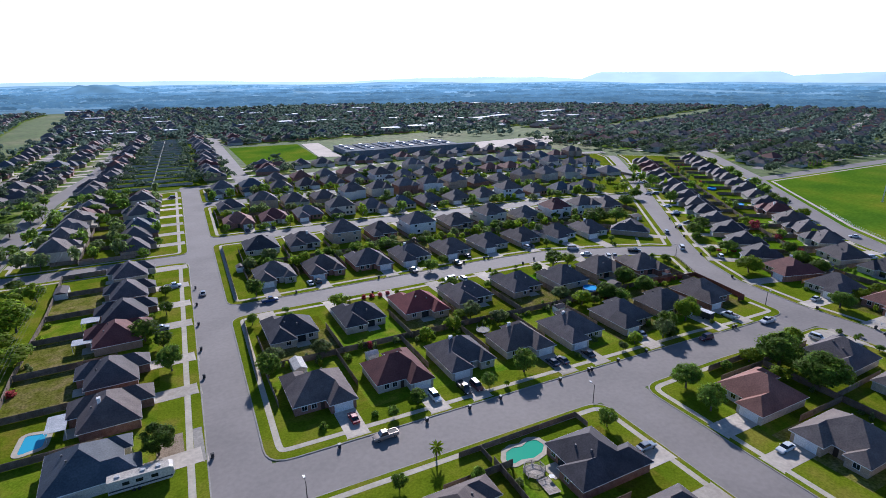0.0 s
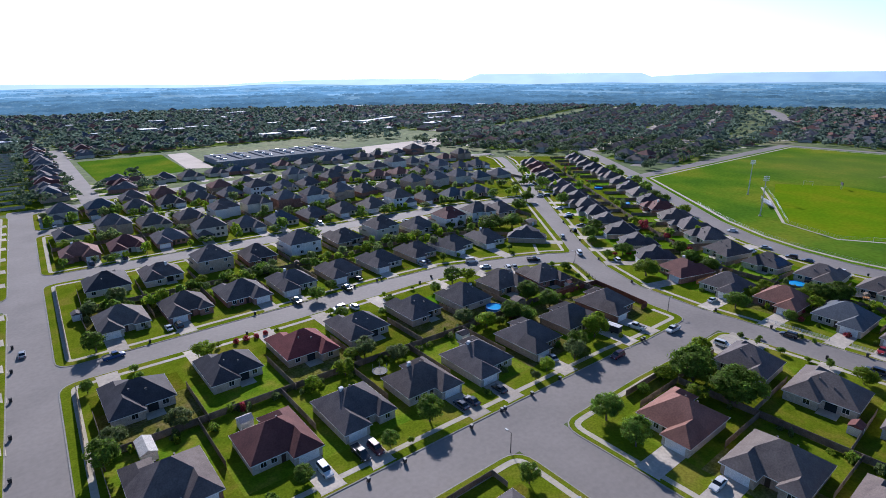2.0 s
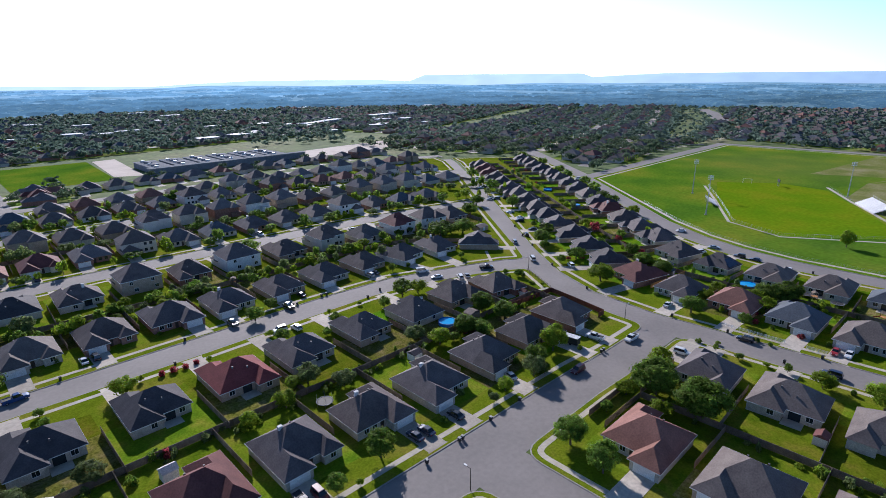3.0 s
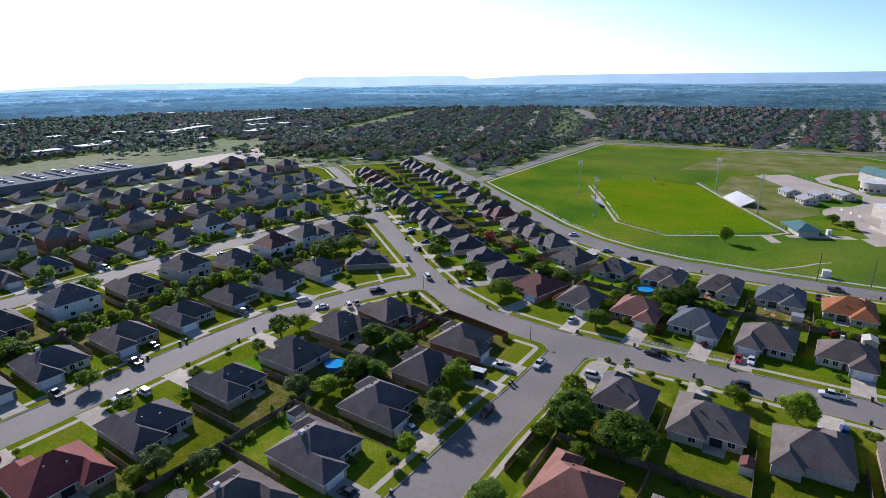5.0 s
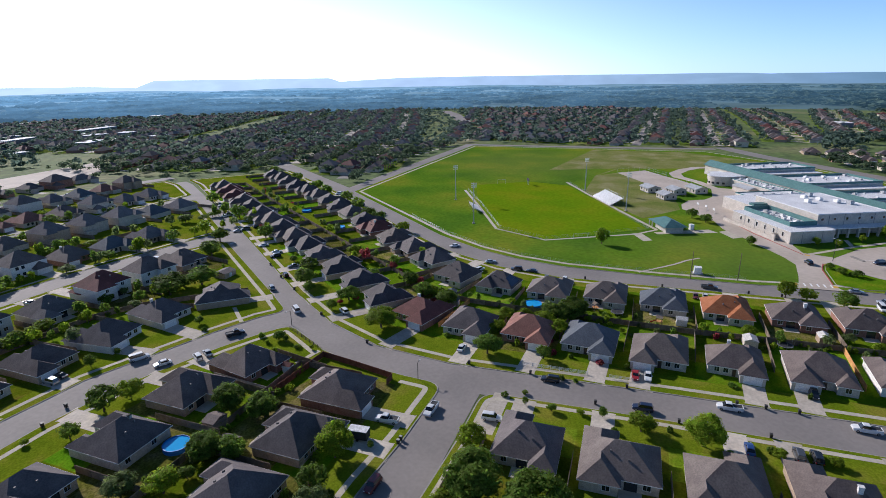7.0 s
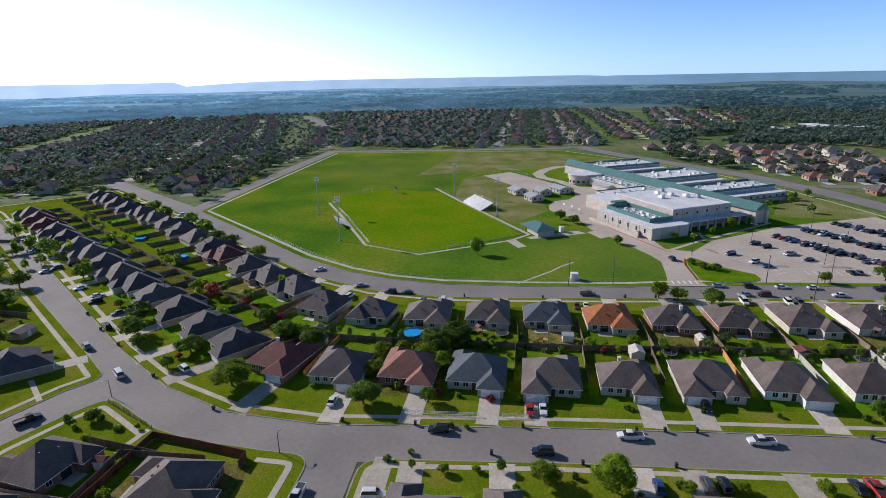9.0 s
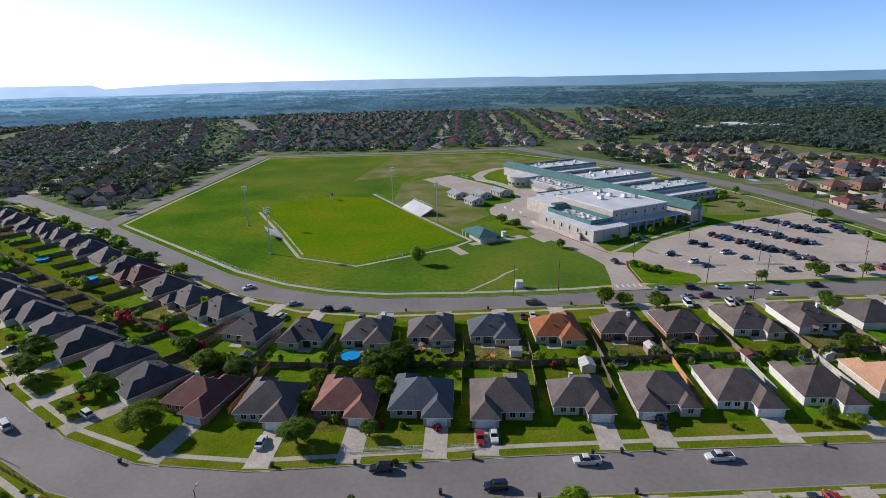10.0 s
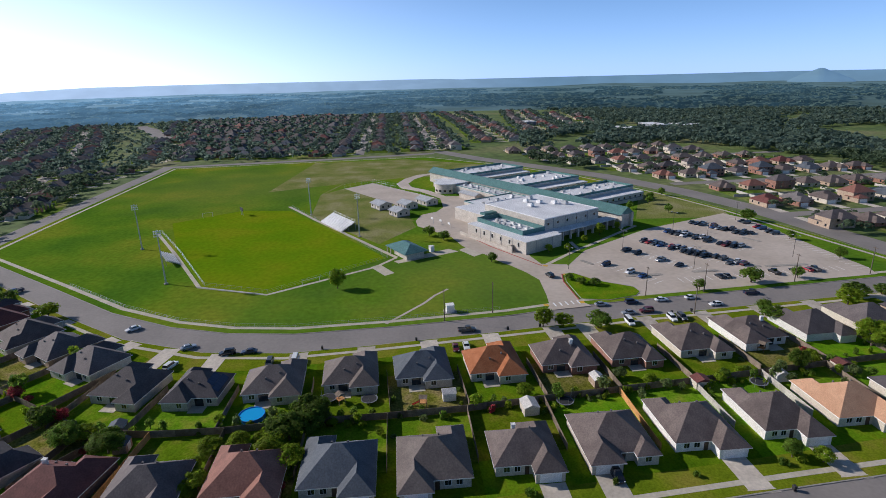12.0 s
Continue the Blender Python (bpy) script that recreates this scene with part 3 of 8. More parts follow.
def house_proto(kind, side, roof, wall, storeys=1, fine=True):
    """One house about its centre, front towards -y. kind 0: hipped with garage wing; 1: also a rear wing; 2: wide, with two front wings; side: where the garage stands."""
    key = (kind, side, roof, wall, storeys, fine)
    if key in house_protos:
        return house_protos[key]
    root = new("house")
    H, over, pitch = 2.55 * storeys + (0.3 if storeys > 1 else 0), 0.5, 0.66
    w, yf = 15.0, -4.6
    yb = 7.6 if kind == 0 else 8.6
    walls, rf, wings = Geo(), Geo(), []
    gx0, gx1 = (w / 2 - 6.6, w / 2) if side > 0 else (-w / 2, -w / 2 + 6.6)
    gf = -7.7
    walls.box(-w / 2, w / 2, yf, yb, 0, H)
    walls.box(gx0, gx1, gf, yf + 0.2, 0, 2.55)
    top = rf.hip(-w / 2 - over, w / 2 + over, yf - over, yb + over, H, pitch)
    wings.append(Geo())
    wings[-1].hip(gx0 - over, gx1 + over, gf - over, yf + 4.2, 2.55 if storeys > 1 else H + 0.004, pitch, back_open=True)
    eaves = [(-w / 2 - over, w / 2 + over, yf - over, yb + over, H), (gx0 - over, gx1 + over, gf - over, yf + 0.3, 2.55)]
    if kind < 2:
        rw, rd = (7.4, 2.4) if kind == 0 else (5.6, 2.6)
        rx0, rx1 = (-w / 2, -w / 2 + rw) if (side > 0) == (kind == 1) else (w / 2 - rw, w / 2)
        walls.box(rx0, rx1, yb - 0.2, yb + rd, 0, H if kind == 0 else 2.55)
        k = Geo()
        k.hip(-rx1 - over, -rx0 + over, -(yb + rd) - over, -yb + 4.0, H + 0.006, pitch, back_open=True)
        wings.append(Geo())
        wings[-1].v, wings[-1].f = [(-a, -b, c) for a, b, c in k.v], k.f
        eaves.append((rx0 - over, rx1 + over, yb - 0.3, yb + rd + over, H))
    if kind == 2:
        lx0, lx1 = (-w / 2, -w / 2 + 4.6) if side > 0 else (w / 2 - 4.6, w / 2)
        walls.box(lx0, lx1, yf - 1.6, yf + 0.2, 0, 2.55)
        wings.append(Geo())
        wings[-1].hip(lx0 - over, lx1 + over, yf - 1.6 - over, yf + 3.2, H + 0.008, pitch, back_open=True)
        eaves.append((lx0 - over, lx1 + over, yf - 1.6 - over, yf + 0.3, 2.55))
    part("wall", walls, WALLS[wall], root)
    if not fine:
        for k in wings:
            o = len(rf.v)
            rf.v += k.v
            rf.f += [tuple(o + i for i in f) for f in k.f]
        wings = []
    part("roof", rf, ROOFS[roof], root)
    for k in wings:
        part("roof_wing", k, ROOFS[roof], root)
    for a, b, c, e, z in eaves if fine else ():
        trim = Geo()
        rect_ring(trim, a, b, c, e, z - 0.17, z + 0.012)
        part("fascia", trim, M_WHITE, root, "white painted fascia board")
    gd = Geo()
    gm = (gx0 + gx1) / 2
    prof = []
    for k in range(4):
        z0 = 0.03 + k * 0.53
        prof += [(gf - 0.03, z0), (gf - 0.075, z0 + 0.05), (gf - 0.075, z0 + 0.48), (gf - 0.03, z0 + 0.53)]
    prof += [(gf + 0.02, 2.15), (gf + 0.02, 0.03)]
    gd.loft([[(gm - 2.45, a, b) for a, b in prof], [(gm + 2.45, a, b) for a, b in prof]])
    part("garage_door", gd, M_WHITE, root, "white panelled garage door")
    dx = gx0 - 1.3 if side > 0 else gx1 + 1.3
    fd = Geo()
    fd.box(dx - 0.5, dx + 0.5, yf - 0.06, yf + 0.02, 0.05, 2.1)
    fd.box(dx - 0.35, dx + 0.35, yf - 0.09, yf - 0.05, 1.1, 1.95)
    part("front_door", fd, DOOR, root, "dark front door")
    for k, wx in enumerate((2.6, 5.0) if kind != 2 else (5.2,)):
        window(root, -wx * side, yf - (1.6 if kind == 2 else 0), 0.9, 1.3, 1.3, -1, fine)
        if storeys > 1:
            window(root, -wx * side, yf, 3.7, 1.3, 1.3, -1, fine)
    if not fine:
        house_protos[key] = root
        return root
    if kind < 2:
        px = rx1 + 2.3 if rx0 < -w / 2 + 0.1 else rx0 - 2.3
        slab, door = Geo(), Geo()
        slab.box(px - 2.2, px + 2.2, yb, yb + 3.4, 0, 0.09)
        part("patio_slab", slab, M_WALKWAY, root, "concrete patio slab")
        door.box(px - 1.25, px + 1.25, yb - 0.02, yb + 0.05, 0.1, 2.2)
        part("patio_door", door, M_GLASS, root, "dark glass patio door")
    for wx in ((-4.6, 4.6) if kind == 1 else (-5.2, 2.4)) if side > 0 else ((4.6, -4.6) if kind == 1 else (5.2, -2.4)):
        window(root, wx, yb + (rd if kind < 2 and rx0 + 0.8 < wx < rx1 - 0.8 else 0), 0.95, 1.4, 1.2, 1)
    if storeys > 1:
        for wx in (-4, 4):
            window(root, wx, yb + (rd if kind < 2 and rx0 < wx < rx1 else 0), 3.7, 1.2, 1.2, 1)
    ridge_y = (yf + yb) / 2
    for k, (vx, vy, vz) in enumerate(((2.0, ridge_y + 2.2, -1.3), (-1.6, ridge_y + 3.3, -1.95))):
        vent = Geo()
        vent.box(vx * side - 0.18, vx * side + 0.18, vy - 0.18, vy + 0.18, top + vz - 0.3, top + vz + 0.22)
        part("roof_vent", vent, VENT, root, "small metal roof vent")
    house_protos[key] = root
    return root


DOOR = plain("dark_door", (0.06, 0.035, 0.025), 0.5)
VENT = plain("vent_metal", (0.16, 0.15, 0.145), 0.7, 0.2)
proto_used = {}
ROOF_WORDS = {"grey": "grey shingle", "brown": "brown shingle", "tan": "tan shingle", "weathered": "pale shingle", "slate": "blue-grey shingle", "dark": "dark charcoal shingle", "red": "dark red shingle", "crimson": "bright red shingle", "terracotta": "terracotta shingle", "orange": "orange-brown shingle", "peach": "peach-coloured shingle"}
WALL_WORDS = {"cream": "cream siding", "white": "white siding", "stone": "pale limestone", "brick": "red brick", "tan": "tan brick"}


def house(x, y, facing, roof="grey", wall="stone", kind=0, side=1, sx=1.0, sy=1.0, storeys=1, block_name="", chimney=False, z=KERB, fine=True):
    """facing: degrees from +x, the way the garage looks."""
    proto = house_proto(kind, side, roof, wall, storeys, fine)
    m = pose(x, y, z, 0, 0, facing + 90) @ Matrix.Diagonal((sx, sy, 1, 1))
    if id(proto) in proto_used:
        ob = copy_thing(proto, m)
    else:
        proto_used[id(proto)] = True
        ob = proto
        ob.matrix_basis = m
    tagged(ob, f"{'two-storey' if storeys > 1 else 'single-storey'} {WALL_WORDS[wall]} house with {ROOF_WORDS[roof]} hipped roof", "house", "houses along the streets")
    if chimney:
        c = Geo()
        c.box(-2.5, -1.6, 2.7, 3.4, 3.0, 7.0)
        c.box(-2.58, -1.52, 2.62, 3.48, 7.0, 7.12)
        part("chimney", c, WALLS["white"], ob, "pale boxed chimney")
    if block_name:
        a = radians(facing)
        f, s = Vector((math.cos(a), math.sin(a))), Vector((-math.sin(a), math.cos(a)))
        gx = (7.5 - 3.3) * side * sx
        start = Vector((x, y)) + f * (7.6 * sy) + s * gx
        reach = to_edge(start.x, start.y, f.x, f.y, BLOCKS[block_name])
        if reach < 30:
            dr = Geo()
            half = 2.6
            p0, p1 = start - f * 0.1, start + f * (reach + 0.02)
            q = p1 - f * 1.2
            zz = KERB + 0.045
            dr.face((*(p0 - s * half), zz), (*(q - s * half), zz), (*(q + s * half), zz), (*(p0 + s * half), zz))
            dr.face((*(q - s * half), zz), (*(p1 - s * (half + 0.9)), 0.055), (*(p1 + s * (half + 0.9)), 0.055), (*(q + s * half), zz))
            dr.face((*(q + s * half), zz), (*(p1 + s * (half + 0.9)), 0.055), (*(p1 + s * (half + 0.9)), -0.02), (*(q + s * half), -0.02))
            dr.face((*(q - s * half), zz), (*(q - s * half), -0.02), (*(p1 - s * (half + 0.9)), -0.02), (*(p1 - s * (half + 0.9)), 0.055))
            tagged(part("driveway", dr, M_DRIVE), "pale concrete driveway from the garage to the street", "driveway", "driveways", "structure")
    return ob


fence_panels = {}


def fence(p, q, mat=None, h=1.85, label="weathered brown wooden privacy fence between yards", unit=5.0):
    """A run of fence panels between posts."""
    mat = mat or M_FENCE
    p, q = Vector(p), Vector(q)
    length = (q - p).length
    n = max(1, round(length / unit))
    step = length / n
    key = (mat.name, h)
    if key not in fence_panels:
        geo, prof = Geo(), []
        for k in range(8):
            off = 0.02 if k % 2 else 0.0
            prof += [(-1.2 + k * 0.3, 0.03 + off), (-1.2 + (k + 1) * 0.3 - 0.012, 0.03 + off)]
        prof += [(1.2, -0.02), (1.14, -0.02), (1.14, -0.09), (1.04, -0.09), (1.04, -0.02), (-1.2, -0.02)]
        prof = prof[::-1]
        geo.loft([[(a, b, 0.05) for a, b in prof], [(a, b, h) for a, b in prof]])
        fence_panels[key] = geo.mesh("panel", mat)
    a = math.atan2(q.y - p.y, q.x - p.x)
    root = empty("wooden_fence", pose(p.x, p.y, KERB, 0, 0, math.degrees(a)), label, "fence", "yard fences")
    for k in range(n):
        ob = new("panel", fence_panels[key])
        ob.parent = root
        ob.matrix_basis = Matrix.Translation(((k + 0.5) * step, 0, 0)) @ Matrix.Diagonal((step / 2.4, 1, 1, 1))
    return root


def lawn_patch(pts, mat, z=0.008, label="mown green lawn"):
    geo = Geo()
    geo.face(*[(*p, KERB + z) for p in pts])
    return tagged(part("lawn_patch", geo, mat), label, "lawn", "lawns", "structure")


rng = random.Random(7)
rows_in, drives = {}, []


def row(block_name, spots, facing, back, ends=(True, True), back_fence=True, plan=(), unit=5.0, fine=True, patches=True):
    """Houses in a row. spots: x, y and optional (roof, wall, kind, side). back: from the house's centre to the rear fence."""
    made = []
    level = 0.008 + 0.005 * rows_in.setdefault(block_name, 0)
    rows_in[block_name] += 1
    for i, s in enumerate(spots):
        x, y = s[:2]
        roof = s[2] if len(s) > 2 else rng.choice(["grey", "grey", "brown", "dark", "tan", "dark", "dark"] if block_name == "block_wedge" else ["grey", "grey", "brown", "brown", "tan", "weathered", "dark"])
        wall = s[3] if len(s) > 3 else rng.choice(["stone", "cream", "tan", "brick", "stone", "tan"])
        kind = s[4] if len(s) > 4 else rng.choice((0, 1, 1, 2))
        side = s[5] if len(s) > 5 else rng.choice((-1, 1))
        f = s[6] if len(s) > 6 and s[6] is not None else facing
        st = s[7] if len(s) > 7 else 1
        if not fine and len(s) == 2:
            roof = rng.choice(["weathered", "brown", "tan", "weathered", "tan", "grey", "terracotta", "slate", "weathered", "red", "weathered"])
            wall = rng.choice(["stone", "cream", "tan", "white", "cream", "brick"])
            st = 2 if rng.random() < 0.28 else 1
        made.append((x, y, f))
        drives.append((x, y, f, side, back if fine else 0))
        near = fine and not (block_name == "block_wedge" and (y > 200 or y < -75)) and not (x < 170 and y < 40)
        house(x, y, f, roof, wall, kind, side, rng.uniform(0.91, 0.97), rng.uniform(0.93, 1.02), st, block_name, chimney=rng.random() < 0.16, fine=near)
    pts = [Vector(m[:2]) for m in made]
    dirs = [Vector((math.cos(radians(m[2])), math.sin(radians(m[2])))) for m in made]
    mids = []
    n = len(pts)
    for i in range(n + 1):
        if i == 0:
            mid, d = pts[0] + (pts[0] - pts[1]).normalized() * 9.6, dirs[0]
        elif i == n:
            mid, d = pts[-1] + (pts[-1] - pts[-2]).normalized() * 9.6, dirs[-1]
        else:
            mid, d = (pts[i - 1] + pts[i]) / 2, (dirs[i - 1] + dirs[i]).normalized()
        mids.append((mid, d))
        if (i == 0 and not ends[0]) or (i == n and not ends[1]):
            continue
        mat = M_FENCE
        if (i, "new") in plan:
            mat = M_FENCE_NEW
        elif (i, "pale") in plan:
            mat = M_FENCE_PALE
        fence(mid + d * (3.0 if mat is M_FENCE_NEW else -1.0), mid - d * (back - 0.15), mat, label={"weathered_cedar": "weathered brown wooden privacy fence between yards", "fresh_cedar": "fresh orange cedar privacy fence between yards", "pale_fence": "pale grey privacy fence between yards"}[mat.name], unit=unit)
    for i in range(n):
        (a, da), (b, db) = mids[i], mids[i + 1]
        if back_fence:
            fence(a - da * back, b - db * back, unit=unit)
        if not patches:
            continue
        grass, words = rng.choice(((M_LAWN_DRY, "uneven green back yard grass"), (M_LAWN_DRY, "uneven green back yard grass"), (M_LAWN_GREEN, "thick green back yard grass"), (M_WORN, "worn brownish back yard grass")))
        if block_name == "block_west":
            grass, words = (M_WORN, "worn brownish back yard grass") if i in (2, 3, 5, 7) else (M_LAWN_DRY, "uneven green back yard grass")
        elif block_name == "block_corner_oak":
            grass, words = M_LAWN_DRY, "uneven green back yard grass"
        burnt = block_name != "block_wedge" and not (block_name == "block_south_row" and a.x > 112)
        if burnt and grass is not M_WORN:
            grass, words = M_LAWN_WEST, "uneven yellowish green back yard grass"
        lawn_patch([a - da * (back - .2), b - db * (back - .2), b - db * 1.5, a - da * 1.5], grass, level, words)
        grass, words = rng.choice([(M_LAWN_GREEN, "mown green front lawn")] * 7 + [(M_WORN, "worn patchy front lawn")])
        if burnt and grass is not M_WORN:
            grass, words = M_LAWN_WEST, "mown yellowish green front lawn"
        lawn_patch([a - da * 1.5, b - db * 1.5, b + db * 9, a + da * 9], grass, level, words)
    return mids


row("block_south_row", [(26.3, 117, "brown", "brick", 1, 1), (46.7, 117, "red", "stone", 0, 1), (65.8, 116.7, "grey", "stone", 2, -1), (84.7, 116.3, "brown", "stone", 0, 1), (103.7, 115, "grey", "stone", 1, -1), (124, 114.8, "grey", "tan", 1, -1), (143.4, 115.5, "grey", "tan", 0, 1), (162.2, 115.3, "brown", "brick", 1, -1)], -90, 20)
row("block_south_row", [(27.8, 156.6, "dark", "stone", 0, 1), (49.7, 156.1, "dark", "stone", 0, 1), (70, 155.9, "crimson", "tan", 1, 1), (89, 156, "grey", "stone", 0, 1), (110.3, 155.8, "grey", "tan", 0, 1), (129.2, 153.2, "grey", "stone", 2, -1), (149.2, 154.8, "brown", "tan", 0, -1), (166.3, 149.5, "brown", "brick", 1, 1, 80)], 90, 20.2, back_fence=False)
row("block_middle_row", [(33, 205.5), (52, 204.5), (71, 203.5), (89.5, 202.5), (109, 202, "brown", "tan", 0, -1), (128, 201.8, "grey", "stone", 0, -1), (146.8, 202, "brown", "tan", 0, -1), (165.3, 199.5, "grey", "white", 0, -1, -84), (183.4, 197, "grey", "cream", 0, -1, -97), (203.5, 189, "grey", "tan", 0, -1, -48)], -90, 21)
row("block_middle_row", [(35, 248.3), (53.5, 246.3), (73, 247.3, "brown", "tan", 2, 1, 90, 2), (91.5, 246.3), (111, 245.3, "grey", "white", 2, 1, 90, 2), (133, 244.3), (153, 243.3, "brown", "cream", 0, 1, 90, 2), (172.5, 239), (191.6, 236.8, "red", "white", 0, 1, 86, 2), (210, 235, "brown", "white", 0, -1, 84, 2), (229.5, 236.5, "brown", "tan", 0, 1, 80)], 88, 20.8, back_fence=False)
def on_line(line, x):
    for (x0, y0), (x1, y1) in zip(line, line[1:]):
        if x <= x1:
            return y0 + (y1 - y0) * (x - x0) / (x1 - x0)
    return line[-1][1]


SOUTH = [(0, 278), (83, 277), (164, 273.5), (200, 271), (247, 262.5), (300, 250)]
MID_S = [(0, 350), (211, 349.7), (246, 343), (311, 334.2), (360, 333)]
MID_N = [(0, 362), (211, 361.7), (250, 355), (311, 346.2), (360, 345)]
row("block_north_row", [(32 + 18.4 * i, on_line(SOUTH, 32 + 18.4 * i) + 17.5) for i in range(13)], -92, 19, unit=26.0, fine=False, patches=False)
row("block_north_row", [(33 + 18.4 * i, on_line(MID_S, 33 + 18.4 * i) - 15) for i in range(16)], 90, 20, back_fence=False, unit=26.0, fine=False, patches=False)
row("block_far_row", [(34 + 18.4 * i, on_line(MID_N, 34 + 18.4 * i) + 16.5) for i in range(17)], -90, 15.5, unit=26.0, fine=False, patches=False)
row("block_far_row", [(74 + 18.4 * i, 412.5) for i in range(16)], 90, 17.5, back_fence=False, unit=26.0, fine=False, patches=False)
row("block_west", [(-20, 112, "slate", "cream", 2, -1), (-17, 132, "brown", "brick", 0, 1), (-17.5, 150.5, "grey", "brick", 0, 1), (-17, 175, "red", "tan", 0, 1), (-15.5, 192.7, "dark", "brick", 0, 1), (-15, 212, "grey", "tan", 0, 1), (-15, 234.5, "grey", "stone", 0, 1)], 2, 25)
row("block_northwest", [(-14 + 0.035 * 19.5 * i, 271 + 19.5 * i) for i in range(7)], 2, 22, unit=26.0, fine=False, patches=False)
row("block_northwest", [(-47 + 0.06 * 18.5 * i, 274 + 18.5 * i) for i in range(7)], 176, 17, back_fence=False, unit=26.0, fine=False, patches=False)
row("block_wedge", [(211.5, 117.0, "red", "brick", 0, 1, 165), (208, 98.4, "grey", "stone", 1, 1), (209, 79.8, "terracotta", "brick", 1, 1), (208.8, 61.9, "slate", "stone", 1, 1), (208, 43, "tan", "stone", 1, -1), (209, 24.2, "brown", "stone", 0, 1), (210.3, 4.6, "brown", "stone", 2, -1), (211, -14.7, "brown", "white", 1, 1), (212, -34.8, "brown", "white", 1, 1), (213.5, -54.5, "peach", "cream", 1, 1), (214.5, -74), (215.5, -93), (216.5, -112), (217.5, -131)], 178, 19.5, plan=((1, "new"), (7, "new"), (8, "pale"), (9, "pale")))
row("block_wedge", [(252.5, 116.5, "grey", "cream", 1, 1, -15), (247.5, 98.5, "dark", "stone", 0, 1, -8), (247.6, 80.2, "tan", "stone", 0, -1), (249, 60.8, "tan", "stone", 0, -1), (248.8, 42, "slate", "stone", 0, -1), (248.6, 22.8, "orange", "stone", 0, -1), (249.5, 3.1, "brown", "brick", 0, -1), (250, -15.8, "brown", "brick", 1, 1), (252.5, -36.5, "brown", "cream", 1, 1), (254.5, -56.5, "brown", "white", 0, 1), (255.5, -77, "grey", "white", 1, 1), (257, -97), (258, -116), (259, -135)], 1, 19.3, back_fence=False)
row("block_wedge", [(219.5, 134.5, "dark", "stone", 0, 1), (230.5, 150, "dark", "stone", 0, 1), (241.5, 165.5, "dark", "tan", 1, 1), (252.5, 181.5, "grey", "stone", 0, 1), (263, 196), (274, 211), (285, 226.5), (296.5, 242), (308, 258), (320, 274.5), (332, 291), (344, 307, "red", "tan", 0, 1), (356, 323, "red", "brick", 1, 1), (368, 339)], 141, 19, unit=5.0)
row("block_wedge", [(266.6, 131.9, "grey", "cream", 0, 1, -33), (277.6, 145.9), (289.6, 160.9), (302.1, 178, "red", "brick", 0, 1), (314.6, 190.9), (327.1, 205.9), (339.6, 221.4), (352.1, 236.9), (363.6, 252.9), (375.1, 268.9), (386.6, 284.9), (398.6, 300.9), (410.6, 316.9), (422.6, 332.9)], -39, 21.3, back_fence=False, unit=5.0)
row("block_corner_oak", [(119, 67.3, "terracotta", "stone", 1, 1), (119.5, 47.2, "tan", "tan", 2, -1), (119.5, 28), (120, 9), (120, -10), (120, -29)], 180, 18)
row("block_corner_oak", [(159.6, 68.7, "grey", "stone", 1, 1), (159.5, 50.2, "tan", "stone", 0, 1), (160, 31, "tan", "stone", 1, -1), (161.5, 12.5, "brown", "tan", 0, 1), (162.5, -7), (163.5, -26), (164.5, -45)], 2, 22, back_fence=False)
row("block_corner_pool", [(70.2, 68.2, "dark", "brick", 0, -1), (69.5, 47), (69.5, 28), (69.5, 9)], 0, 19, ends=(False, True))
row("block_corner_pool", [(35, 66, "brown", "tan", 1, 1), (29, 45), (29, 26), (29, 7)], 180, 17, back_fence=False)

# ---------------------------------------------------------------- vehicles
PAINTS = {
    "white": plain("white_car_paint", (0.75, 0.75, 0.74), 0.3, coat=0.6),
    "silver": plain("silver_car_paint", (0.42, 0.43, 0.44), 0.3, 0.5, coat=0.6),
    "black": plain("black_car_paint", (0.012, 0.013, 0.016), 0.25, coat=0.8),
    "grey": plain("grey_car_paint", (0.10, 0.105, 0.11), 0.3, 0.4, coat=0.6),
    "red": plain("red_car_paint", (0.35, 0.02, 0.018), 0.3, coat=0.7),
    "maroon": plain("maroon_car_paint", (0.11, 0.012, 0.016), 0.3, coat=0.7),
    "blue": plain("blue_car_paint", (0.02, 0.06, 0.20), 0.3, coat=0.7),
    "navy": plain("navy_car_paint", (0.015, 0.025, 0.06), 0.3, coat=0.7),
    "tan": plain("tan_car_paint", (0.38, 0.30, 0.24), 0.35, 0.3, coat=0.5),
}
M_TYRE = plain("tyre_rubber", (0.015, 0.015, 0.015), 0.9)
M_RIM = plain("alloy_rim", (0.45, 0.45, 0.46), 0.35, 0.8)
M_CARGLASS = plain("car_glass", (0.015, 0.018, 0.022), 0.05, spec=0.9)
M_LAMP = plain("headlight_glass", (0.7, 0.7, 0.68), 0.1)
M_TAIL = plain("tail_light", (0.30, 0.01, 0.01), 0.2)
M_DARK = plain("dark_plastic", (0.03, 0.03, 0.032), 0.7)
car_protos = {}
CARS = {  # length, half width, bonnet and deck height, roof, cabin from-to at its foot, from-to at its top
    "sedan": (4.7, 0.90, 0.92, 1.45, (-1.75, 1.05), (-1.05, 0.35)),
    "suv": (4.8, 0.95, 1.05, 1.78, (-2.25, 1.15), (-2.0, 0.55)),
    "pickup": (5.7, 0.98, 1.10, 1.85, (-0.55, 1.55), (-0.35, 0.95)),
    "van": (5.3, 0.98, 1.10, 2.05, (-2.5, 1.75), (-2.4, 1.05)),
}


